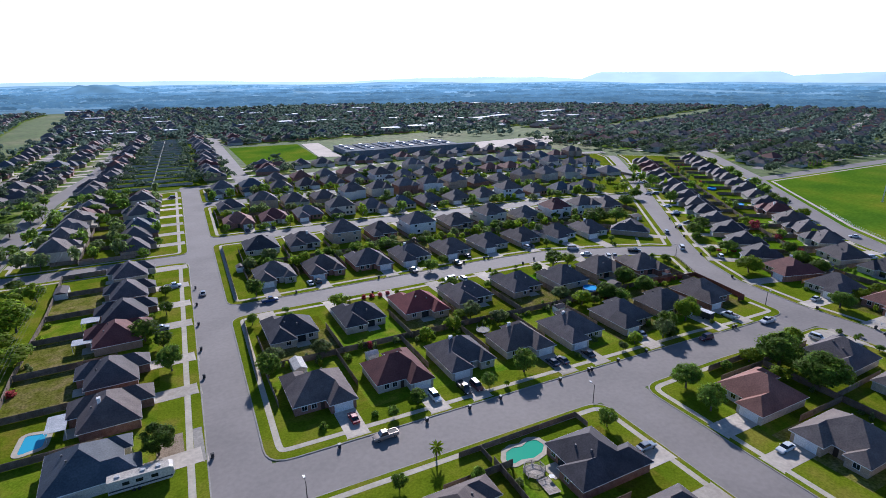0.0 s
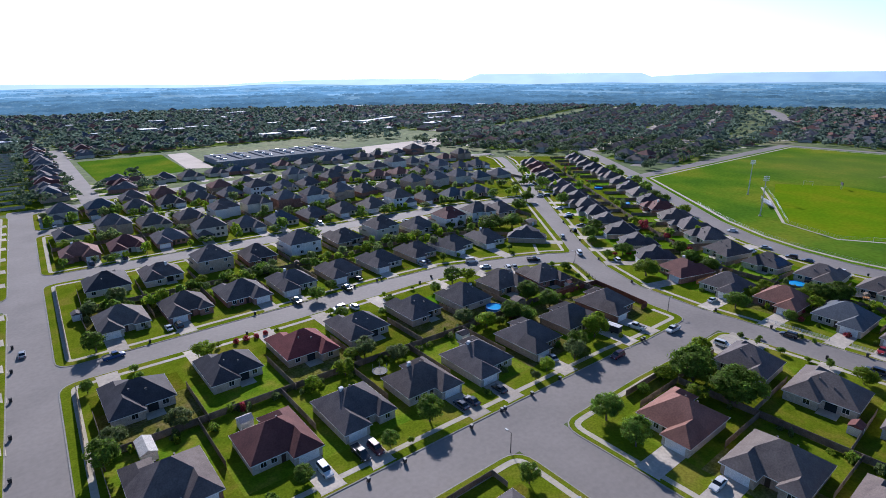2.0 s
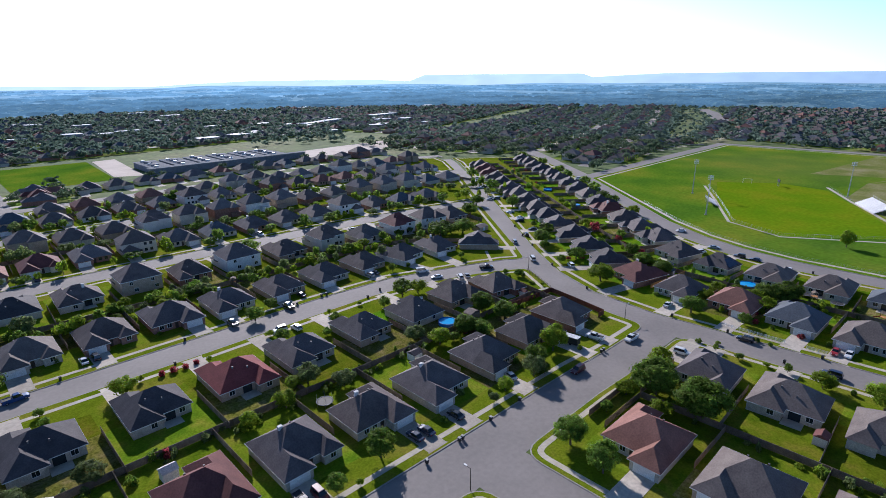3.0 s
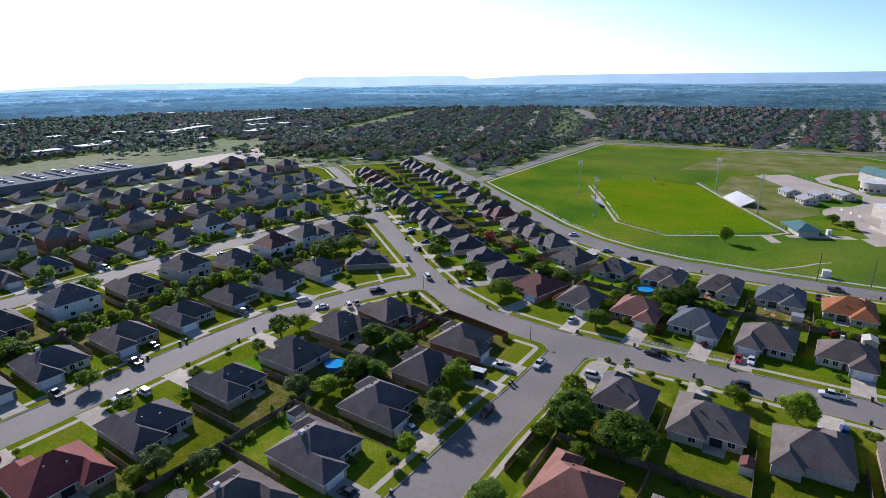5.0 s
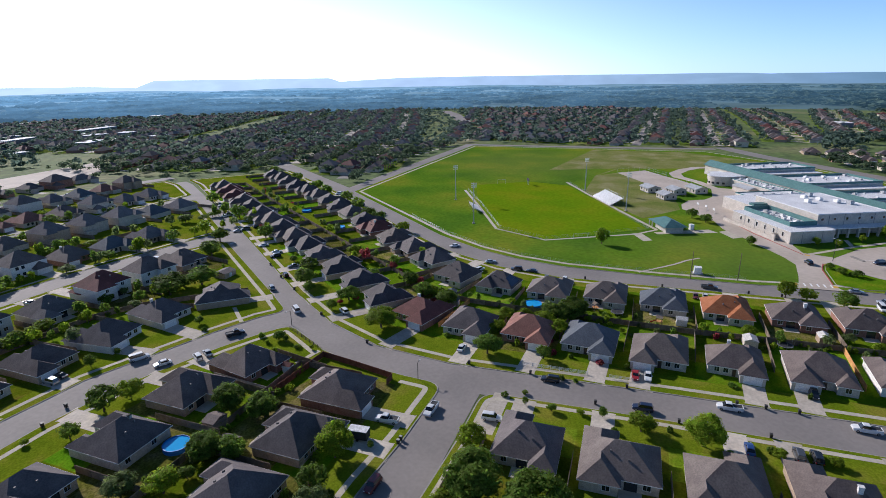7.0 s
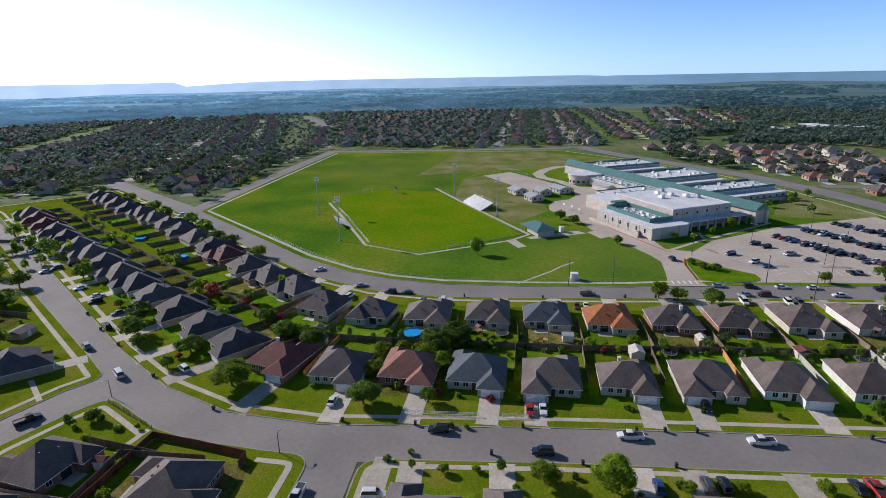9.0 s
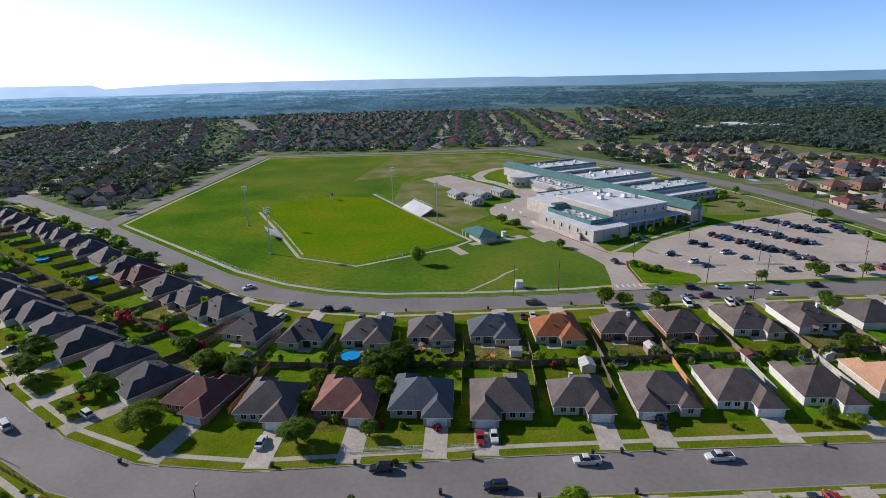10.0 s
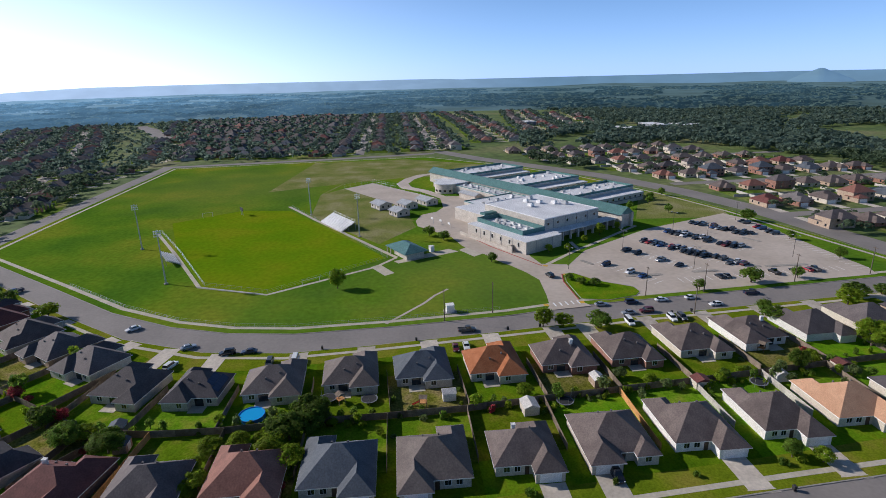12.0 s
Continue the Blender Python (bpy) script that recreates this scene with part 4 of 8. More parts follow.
def car_proto(kind, paint, fine):
    key = (kind, paint, fine)
    if key in car_protos:
        return car_protos[key]
    length, hw, deck, top, foot, head = CARS[kind]
    root = new("pickup_truck" if kind == "pickup" else "car")
    L = length / 2
    rings = []
    for x, zl, zt, w in ((-L, 0.48, deck - 0.22, hw * 0.86), (-L + 0.12, 0.32, deck - 0.04, hw * 0.95), (-L + 0.7, 0.28, deck, hw), (foot[0], 0.28, deck + 0.02, hw), (foot[1], 0.28, deck, hw), (L - 0.6, 0.28, deck - 0.12, hw), (L - 0.12, 0.32, deck - 0.24, hw * 0.94), (L, 0.46, deck - 0.42, hw * 0.84)):
        rings.append([(x, -w, zl), (x, w, zl), (x, w, zt - 0.2), (x, w * 0.88, zt), (x, -w * 0.88, zt), (x, -w, zt - 0.2)])
    body = Geo()
    body.loft(rings)
    part("body", body, PAINTS[paint], root)
    glass = Geo()
    w0, w1 = hw * 0.87, hw * 0.70
    glass.loft([[(foot[0], -w0, deck - 0.02), (foot[1], -w0, deck - 0.02), (foot[1], w0, deck - 0.02), (foot[0], w0, deck - 0.02)], [(head[0], -w1, top - 0.03), (head[1], -w1, top - 0.03), (head[1], w1, top - 0.03), (head[0], w1, top - 0.03)]])
    part("cabin_glass", glass, M_CARGLASS, root, "dark car windows")
    roof = Geo()
    roof.loft([[(head[0] - .06, -w1 - .03, top - 0.05), (head[1] + .06, -w1 - .03, top - 0.05), (head[1] + .06, w1 + .03, top - 0.05), (head[0] - .06, w1 + .03, top - 0.05)], [(head[0] + .08, -w1 + .06, top + 0.03), (head[1] - .08, -w1 + .06, top + 0.03), (head[1] - .08, w1 - .06, top + 0.03), (head[0] + .08, w1 - .06, top + 0.03)]])
    part("roof", roof, PAINTS[paint], root)
    for x in (-L + 0.95, L - 0.95):
        if not fine:
            t = Geo()
            t.tube((x, -hw - 0.01, 0.33), (x, hw + 0.01, 0.33), 0.33, 0.33, 12)
            part("wheel", t, M_TYRE, root)
            continue
        for s in (-1, 1):
            t = Geo()
            t.tube((x, s * (hw - 0.2), 0.33), (x, s * (hw + 0.015), 0.33), 0.33, 0.33, 14)
            wheel = part("wheel", t, M_TYRE, root)
            if fine:
                t = Geo()
                t.tube((x, s * (hw - 0.1), 0.33), (x, s * (hw + 0.03), 0.33), 0.2, 0.18, 10)
                part("rim", t, M_RIM, wheel)
    if kind == "pickup":
        bed = Geo()
        bed.box(-L + 0.18, foot[0] - 0.12, -hw * 0.80, hw * 0.80, deck - 0.03, deck + 0.025)
        part("bed", bed, M_DARK, root, "dark open cargo bed")
        rail = Geo()
        for y0, y1 in ((-hw * 0.93, -hw * 0.80), (hw * 0.80, hw * 0.93)):
            rail.box(-L + 0.1, foot[0] - 0.02, y0, y1, deck - 0.1, deck + 0.13)
        rail.box(-L + 0.04, -L + 0.18, -hw * 0.93, hw * 0.93, deck - 0.2, deck + 0.13)
        part("bed_rail", rail, PAINTS[paint], root)
    if fine:
        for s in (-1, 1):
            a, b = Geo(), Geo()
            a.box(L - 0.14, L + 0.01, s * hw * 0.62 - 0.16, s * hw * 0.62 + 0.16, deck - 0.42, deck - 0.26)
            b.box(-L - 0.01, -L + 0.1, s * hw * 0.68 - 0.12, s * hw * 0.68 + 0.12, deck - 0.36, deck - 0.14)
            part("headlight", a, M_LAMP, root, "clear headlight")
            part("tail_light", b, M_TAIL, root, "red tail light")
        for s in (-1, 1):
            mir = Geo()
            mir.box(foot[1] - 0.55, foot[1] - 0.4, s * hw - 0.02 if s > 0 else -hw - 0.16, hw + 0.16 if s > 0 else -hw + 0.02, deck + 0.02, deck + 0.18)
            part("side_mirror", mir, PAINTS[paint], root)
    car_protos[key] = [root, False]
    return car_protos[key]


KIND_WORDS = {"sedan": "sedan", "suv": "sport utility car", "pickup": "pickup truck", "van": "van"}


def car(x, y, heading, kind="sedan", paint="white", fine=True, z=0.03, where="parked on the street", group="parked cars"):
    proto = car_proto(kind, paint, fine)
    m = pose(x, y, z, 0, 0, heading)
    if proto[1]:
        ob = copy_thing(proto[0], m)
    else:
        proto[1], ob = True, proto[0]
        ob.matrix_basis = m
    return tagged(ob, f"{paint} {KIND_WORDS[kind]} {where}", "truck" if kind == "pickup" else "car", group)


DRIVE = dict(z=KERB + 0.05, where="parked on a concrete driveway")
car(35.2, 96.0, 180, "pickup", "tan")
car(31.0, 105.2, 90, "sedan", "red", **DRIVE)
car(51.4, 104.3, -90, "suv", "white", **DRIVE)
car(59.6, 104.2, -90, "pickup", "black", **DRIVE)
car(62.9, 103.6, -90, "suv", "maroon", **DRIVE)
car(87.3, 104.2, 90, "sedan", "navy", **DRIVE)
car(90.4, 103.9, 90, "sedan", "navy", **DRIVE)
car(99.2, 103.4, 90, "sedan", "black", **DRIVE)
car(121.6, 105.4, 75, "sedan", "silver", **DRIVE)
car(136.8, 94.6, 178, "suv", "maroon")
car(156.8, 101.4, 96, "pickup", "white", **DRIVE)
car(164.1, 93.4, 178, "pickup", "white")
car(165.6, 78.9, -84, "suv", "white", **DRIVE)
car(82.5, 66.8, 0, "sedan", "silver", **DRIVE)
car(108.0, 52.8, 180, "sedan", "white", **DRIVE)
car(27.2, 185.0, 4, "pickup", "blue")
car(7.0, 203.0, 88, "sedan", "silver")
car(46.9, 194.5, 90, "suv", "black", **DRIVE)
car(43.9, 194.5, 90, "sedan", "white", **DRIVE)
car(92.4, 173.6, 178, "suv", "white", z=0.04)
car(96.8, 171.0, 90, "suv", "white", **DRIVE)
car(-7.0, 178.3, 0, "sedan", "silver", **DRIVE)
car(159.5, 181.5, -28, "van", "white", z=0.05)
car(159.3, 172.5, 150, "sedan", "white", z=0.05)
car(165.3, 165.6, 60, "suv", "white", **DRIVE)
car(168.2, 164.8, 60, "sedan", "silver", **DRIVE)
car(181.3, 166.2, -35, "pickup", "black", z=0.05)
car(141.8, 192.6, 90, "suv", "silver", **DRIVE)
car(144.8, 193.2, 90, "sedan", "black", **DRIVE)
car(112.0, 194.0, 90, "sedan", "black", **DRIVE)
car(195.6, 96.5, 0, "sedan", "white", **DRIVE)
car(187.0, 69.2, 92, "suv", "black")
car(196.2, 48.6, 180, "sedan", "red", **DRIVE)
car(196.9, 45.5, 180, "sedan", "white", **DRIVE)
car(188.6, 27.2, 92, "pickup", "white")
car(189.3, 0.0, 92, "pickup", "white")
car(181.5, 46.4, 92, "suv", "navy")
car(201.5, 7.5, 180, "suv", "black", **DRIVE)
car(313.5, -14.5, 10, "suv", "black", z=KERB + 0.04, where="on the pale school drive")
car(203.0, 159.0, 50, "van", "white", z=0.05)
car(207.2, 142.6, 55, "suv", "white", **DRIVE)
car(230.7, 183.6, 52, "suv", "black", z=0.04)
car(241.0, 187.3, 141, "sedan", "grey", **DRIVE)
car(217.4, 180.2, 52, "suv", "silver", z=0.04)
car(271.0, 25.8, -88, "pickup", "grey")
car(267.4, 91.2, 92, "sedan", "navy", z=0.05)
car(267.6, 97.5, 100, "suv", "black", z=0.05)
car(262.0, 111.5, -20, "suv", "white", **DRIVE)
car(273.4, 110.2, -60, "sedan", "silver", z=0.05)
car(290.0, 132.5, 128, "sedan", "white", z=0.05)
car(176.6, -12.0, 0, "sedan", "black", **DRIVE)
car(176.4, -15.0, 0, "pickup", "red", **DRIVE)
car(174.6, 12.6, 0, "suv", "black", **DRIVE)
car(174.4, 15.8, 0, "suv", "grey", **DRIVE)
car(173.0, 25.0, 0, "sedan", "blue", **DRIVE)
for y, kind, paint in ((-23, "sedan", "silver"), (-34, "suv", "navy"), (-45, "sedan", "white"), (-56, "sedan", "white"), (-79, "pickup", "navy")):
    car(282.6 - 0.03 * y * 0.4, y, -88, kind, paint)
for x, y, kind, paint in ((274.8, -29, "sedan", "silver"), (275.2, -35.5, "suv", "maroon"), (276.4, -61, "sedan", "white")):
    car(x, y, 92, kind, paint)
for x, y, kind, paint in ((267.6, -26, "van", "white"), (267.9, -40.5, "suv", "white"), (268, -44, "suv", "grey"), (259.5, 31, "sedan", "maroon"), (260, 27.8, "sedan", "white"), (259, 77, "van", "white"), (259, 84, "suv", "grey")):
    car(x, y, 178, kind, paint, **DRIVE)
for x, y, h, kind, paint in ((311.7, 280.5, 52, "sedan", "white"), (289, 246, 52, "suv", "black"), (283.5, 247.5, 141, "suv", "grey"), (279, 249, 141, "sedan", "silver"), (303, 278.5, 141, "sedan", "white"), (270.7, 209.5, 52, "sedan", "grey"), (327, 304, 52, "suv", "white"), (262, 219, 141, "sedan", "white"), (250, 203, 141, "suv", "black")):
    car(x, y, h, kind, paint, False, z=0.06)
# cars on the driveways of the further rows
drng = random.Random(33)
for x, y, f, side, back in drives:
    if y > 195 and drng.random() < 0.42:
        c, w = math.cos(radians(f)), math.sin(radians(f))
        out, over = drng.uniform(12.2, 15), 4.2 * side + drng.choice((-1.3, 1.3))
        car(x + c * out - w * over, y + w * out + c * over, f + drng.choice((0, 180)), drng.choice(("sedan", "suv", "suv", "pickup")), drng.choice(("white", "white", "silver", "grey", "black", "navy", "maroon", "grey")), False, **DRIVE)
# the school parking lot, stall by stall
crng = random.Random(11)
LOT_PAINTS = ["black", "grey", "silver", "white", "white", "navy", "black", "black", "maroon", "grey", "navy", "silver", "blue", "black", "grey", "red"]


def stalls(p, q, heading, fill, z=KERB + 0.03):
    p, q = Vector(p), Vector(q)
    n = int((q - p).length / 2.85)
    for k in range(n):
        if crng.random() < fill:
            c = p + (q - p) * ((k + 0.5) / n)
            car(c.x, c.y, heading + crng.uniform(-2, 2), crng.choice(("sedan", "sedan", "suv", "suv", "pickup")), crng.choice(LOT_PAINTS), False, z, "parked in the school parking lot", "cars in the parking lot")


stalls((352, -71), (313, -92), 117, 0.80)
stalls((350, -76), (311, -97), -63, 0.80)
stalls((365, -90), (331, -108.5), 117, 0.68)
stalls((363, -95), (331, -113), -63, 0.60)
stalls((379, -111), (352, -124), 117, 0.72)
stalls((377, -116), (352, -129), -63, 0.35)
stalls((382, -138), (346, -138.5), 90, 0.5)
stalls((340, -57), (312, -72), 117, 0.42)
stalls((326, -39), (300, -53), 117, 0.22)
stalls((300.5, -62), (301.5, -120), 0, 0.26)

# ---------------------------------------------------------------- school grounds
M_TEAL = material("teal_metal_roof", [(0.088, 0.185, 0.178), (0.115, 0.225, 0.215)], 0.5, 0.3, 2.0, 0.05, metal=0.2)
M_SCHOOL = material("pale_school_block", [(0.47, 0.42, 0.36), (0.58, 0.53, 0.46)], 0.85, 0.3, 3.0, 0.15)
M_FLAT = material("white_flat_roof", [(0.62, 0.62, 0.63), (0.76, 0.76, 0.77)], 0.75, 0.12, 2.0, 0.05)
M_BAND = material("dark_band", [(0.16, 0.17, 0.19), (0.22, 0.23, 0.25)], 0.8, 0.4, 3.0, 0.05)
M_UNIT = material("roof_unit_metal", [(0.42, 0.43, 0.43), (0.55, 0.55, 0.55)], 0.5, 0.6, 4.0, 0, metal=0.3)
M_STEEL = material("galvanised_steel", [(0.38, 0.39, 0.40), (0.50, 0.51, 0.52)], 0.45, 1.0, 6.0, 0, metal=0.6)
M_WOODPOLE = material("wooden_pole", [(0.12, 0.09, 0.065), (0.19, 0.15, 0.11)], 0.9, 1.5, 8.0, 0.2)
g = Geo()
g.face(*[(*q, KERB) for q in inset(FIELD, 0.3)])
n = len(FIELD)
fieldbase = tagged(new("field"), "wide mown green playing field inside a concrete kerb", "field", kind="structure")
part("grass", g, M_FIELD, fieldbase)
g = Geo()
for i in range(n):
    g.face((*FIELD[i - 1], -0.05), (*FIELD[i], -0.05), (*FIELD[i], KERB - .02), (*FIELD[i - 1], KERB - .02))
ring(g, FIELD, inset(FIELD, 0.35), KERB - 0.02)
part("kerb", g, M_KERB, fieldbase)
g = Geo()
ring(g, inset(FIELD, 3.2), inset(FIELD, 5.0), KERB + 0.02)
part("sidewalk", g, M_WALKWAY, fieldbase)


def patch(name, pts, mat, z, label, category):
    geo = Geo()
    geo.face(*[(*p, KERB + z) for p in polygon_ccw(pts)])
    return tagged(part(name, geo, mat), label, category, kind="structure")


patch("pitch", [(437, 169), (376, 146.5), (327.5, 121.5), (315, 94), (349.5, 49), (455, 105), (462, 135)], M_PITCH, 0.008, "bright green sports pitch", "pitch")
patch("dry_lawn", [(398, 68), (438, 91), (500, 91), (520, 76), (454, 38), (425, 34), (400, 32), (372, 52)], M_DRY, 0.008, "worn dry grass beside the bleachers", "lawn")
patch("dry_lawn", [(520, 130), (660, 110), (662, 20), (600, -55), (560, -78), (556, 30), (540, 80)], M_DRY, 0.006, "dry grass behind the school", "lawn")
patch("dry_lawn", [(392, -88), (455, -120), (462, -132), (400, -144), (386, -140)], M_DRY, 0.007, "dry lawn beside the parking lot", "lawn")
patch("parking_lot", [(289, -42), (316, -20), (326, -27), (343, -40), (372, -84), (394, -140), (380, -145), (300, -141), (293, -138)], M_LOT, 0.032, "pale concrete school parking lot with painted stalls", "parking lot")
patch("drive", [(281.6, -3), (285.5, -5.6), (295.1, -7.4), (310.5, -9.4), (319.5, -6.8), (329, -2.6), (337.5, 2), (346, 5), (361, 13), (377, 16), (402, 31), (414, 31), (427, 26.6), (433, 17), (453, 7), (476, 5), (470, -24), (340, -14), (329, -15.7), (326, -26), (316, -24), (315, -20), (307, -17.8), (289, -17.2), (282.9, -19.5)], M_LOT, 0.037, "pale concrete drive and plaza before the school", "drive")
patch("court", [(520, 75.5), (538, 55), (471, 12.5), (454, 38.5)], M_LOT, 0.014, "pale concrete ball court", "court")
patch("walkway", [(440, 12), (470, 10.5), (496, 21.5), (511, 34), (530, 37), (551, 29.5), (567, 18), (572, 6), (566, 4), (561, 12.5), (547, 22), (529, 28), (514, 26), (499, 15.5), (472, 4), (446, 2)], M_LOT, 0.016, "curving concrete drive behind the portable classrooms", "drive")
patch("walkway", [(341, 44), (344.5, 46), (358, 20), (353, 16)], M_WALKWAY, 0.012, "concrete walkway beside the pavilion", "walkway")
road("walkway", [(467, 107.5), (425, 86), (396, 70), (369, 55.3), (349.5, 44.5)], 2.0, "pale concrete path along the pitch", M_WALKWAY).location.z = KERB + 0.01
road("walkway", [(417, 170), (375.5, 147.6), (326.5, 122.5), (313.8, 94.5), (338, 54), (349.5, 44.5)], 1.6, "pale concrete path along the pitch", M_WALKWAY).location.z = KERB + 0.014
road("walkway", [(543, 76), (502, 90), (450, 57), (414, 32)], 1.5, "worn pale footpath across the dry grass", M_DRY).location.z = KERB + 0.02
road("walkway", [(307.4, 27), (302, 32.5), (295.6, 36.9), (287.2, 44.6), (280.5, 50.8)], 1.0, "worn pale footpath across the grass", M_LOT).location.z = KERB + 0.02

road("walkway", [(198.3, 181.3), (189.4, 170.6)], 1.3, "pale concrete footpath from a front door to the sidewalk", M_WALKWAY).location.z = KERB + 0.022
road("walkway", [(181.0, 135.4), (172.6, 137.5)], 1.4, "pale concrete footpath across a corner garden", M_WALKWAY).location.z = KERB + 0.022
patch("slab", [(338.3, 56), (341.3, 52), (329.1, 46.2), (326.4, 50.2)], M_WALKWAY, 0.03, "pale concrete slab beside the pitch path", "slab")
patch("slab", [(355, 15.5), (361.5, 9), (348.5, 4.7), (344, 10.3)], M_WALKWAY, 0.03, "fenced concrete slab before the school", "slab")

marks = Geo()
for (px, py), (qx, qy), deg in (((352, -71), (313, -92), 117), ((350, -76), (311, -97), -63), ((365, -90), (331, -108.5), 117), ((363, -95), (331, -113), -63), ((379, -111), (352, -124), 117), ((377, -116), (352, -129), -63), ((382, -138), (300, -138.5), 90), ((340, -57), (312, -72), 117), ((337, -62), (309, -77), -63), ((326, -39), (300, -53), 117), ((300.5, -62), (301.5, -130), 0)):
    p, q = Vector((px, py)), Vector((qx, qy))
    k = int((q - p).length / 2.85)
    d = Vector((math.cos(radians(deg)), math.sin(radians(deg))))
    s = Vector((-d.y, d.x)) * 0.12
    for i in range(k + 1):
        c = p + (q - p) * (i / k)
        a, b = c - d * 2.6, c + d * 2.6
        marks.face((*(a - s), KERB + 0.042), (*(b - s), KERB + 0.042), (*(b + s), KERB + 0.042), (*(a + s), KERB + 0.042))
for i in range(5):
    x, y = 286.2 + 0.2 * i, -7.6 - 2.2 * i
    marks.box(-1.6, 1.6, -0.3, 0.3, KERB + 0.03, KERB + 0.044, radians(2), (x, y))
tagged(part("painted_stall_lines", marks, M_WHITE), "white painted stall lines on concrete", "road marking", kind="stuff")
RED = plain("red_kerb_paint", (0.36, 0.07, 0.05), 0.8)
YELLOW = plain("yellow_kerb_paint", (0.60, 0.36, 0.03), 0.8)
g = Geo()
for a, b in (((289, -17.3), (307, -17.9)), ((307, -17.9), (315.2, -20.0)), ((326.6, -15.1), (341.7, -7.6)), ((341.7, -7.6), (356.7, -0.2)), ((356.7, -0.2), (381.3, 9.1))):
    d = (Vector(b) - Vector(a))
    g.box(0, d.length, -0.2, 0.2, KERB, KERB + 0.14, math.atan2(d.y, d.x), a)
tagged(part("kerb_red", g, RED), "red painted fire lane kerb", "kerb", kind="structure")
for x, y, deg in ((326.2, -16.6, 60), (286.6, -17.6, 0), (286.2, -4.6, 0), (314.6, -21.4, 60)):
    g = Geo()
    g.box(-1.0, 1.0, -0.8, 0.8, KERB + 0.02, KERB + 0.06, radians(deg), (x, y))
    tagged(part("ramp", g, YELLOW), "orange-yellow painted kerb ramp at the crossing", "ramp", "kerb ramps", "structure")
for line in ([(327.4, -17.4), (346, -38.6), (350, -44.6), (379, -81.5)], [(347, -38.2), (357.5, -38.6)]):
    road("walkway", line, 1.9, "concrete walkway along the school lawn", M_WALKWAY).location.z = KERB + 0.03
for corners in ([(315.0, -21), (307, -18.9), (289.2, -18.3), (286.6, -27.6), (288.8, -38.5), (292, -41.5), (297, -41.5), (305.4, -31), (315.8, -24.6)],):
    pts = rounded(polygon_ccw(corners), 1.5)
    bed = tagged(new("grass_island"), "green grass island with shrubs beside the parking lot", "lawn", kind="structure")
    g = Geo()
    g.face(*[(*q, KERB + 0.17) for q in inset(pts, 0.15)])
    part("grass", g, M_LAWN_GREEN, bed)
    g = Geo()
    for i in range(len(pts)):
        g.face((*pts[i - 1], KERB), (*pts[i], KERB), (*pts[i], KERB + .16), (*pts[i - 1], KERB + .16))
    ring(g, pts, inset(pts, 0.2), KERB + .16)
    part("kerb", g, M_KERB, bed)
for cx, cy, ln in ((308, -51, 15), (308, -76.5, 11), (308.5, -112, 18), (344, -122, 9), (347, -72, 8), (327, -35, 7), (311, -99.5, 6)):
    g = Geo()
    d = Vector((math.cos(radians(27)), math.sin(radians(27)))) if ln < 10 else Vector((0.05, 1)).normalized()
    s = Vector((-d.y, d.x))
    base = []
    for k in range(16):
        t = k / 16 * math.tau
        base.append(Vector((cx, cy)) + d * (ln / 2 - 1) * (1 if math.cos(t) > 0 else -1) + d * math.cos(t) * 1.0 + s * math.sin(t) * 1.0)
    g.loft([[(p.x, p.y, KERB) for p in base], [(p.x, p.y, KERB + 0.17) for p in base]])
    tagged(part("parking_island", g, M_KERB), "narrow raised concrete island in the parking lot", "kerb", kind="structure")

# the school: its own frame along the ridge of the long teal roof
SCHOOL = pose(377.5, -75.3, KERB, 0, 0, 27.2)
school = empty("school_building", SCHOOL, "large pale school with a long teal ridge roof", "school")


def wall_block(u0, u1, v0, v1, h, rim=0.0, rim_mat=None, roof_mat=None, roof_name="flat_roof"):
    g = Geo()
    g.box(u0, u1, v0, v1, 0, h)
    part("wall", g, M_SCHOOL, school)
    g = Geo()
    g.box(u0 - 0.15, u1 + 0.15, v0 - 0.15, v1 + 0.15, h, h + 0.18)
    part(roof_name, g, roof_mat or M_FLAT, school, "white flat roof")
    if rim:
        for a, b, c, d in ((u0, u1, v0, v0 + .3), (u0, u1, v1 - .3, v1), (u0, u0 + .3, v0 + .3, v1 - .3), (u1 - .3, u1, v0 + .3, v1 - .3)):
            g = Geo()
            g.box(a, b, c, d, h + 0.18, h + 0.18 + rim)
            part("parapet", g, rim_mat or M_TEAL, school, "teal parapet" if (rim_mat or M_TEAL) is M_TEAL else "")


def school_windows(fixed, start, end, step, z, w, h, out, axis):
    """Square windows in a row, each in a thin pale frame."""
    t = start
    while t < end:
        f, p = Geo(), Geo()
        for geo, e, dpt in ((f, 0.12, 0.05), (p, 0.0, 0.08)):
            if axis == "u":
                geo.box(t - w / 2 - e, t + w / 2 + e, *sorted((fixed - 0.05 * out, fixed + dpt * out)), z - e, z + h + e)
            else:
                geo.box(*sorted((fixed - 0.05 * out, fixed + dpt * out)), t - w / 2 - e, t + w / 2 + e, z - e, z + h + e)
        win = part("window", f, M_WHITE, school, "pale framed window")
        part("pane", p, M_GLASS, win)
        t += step


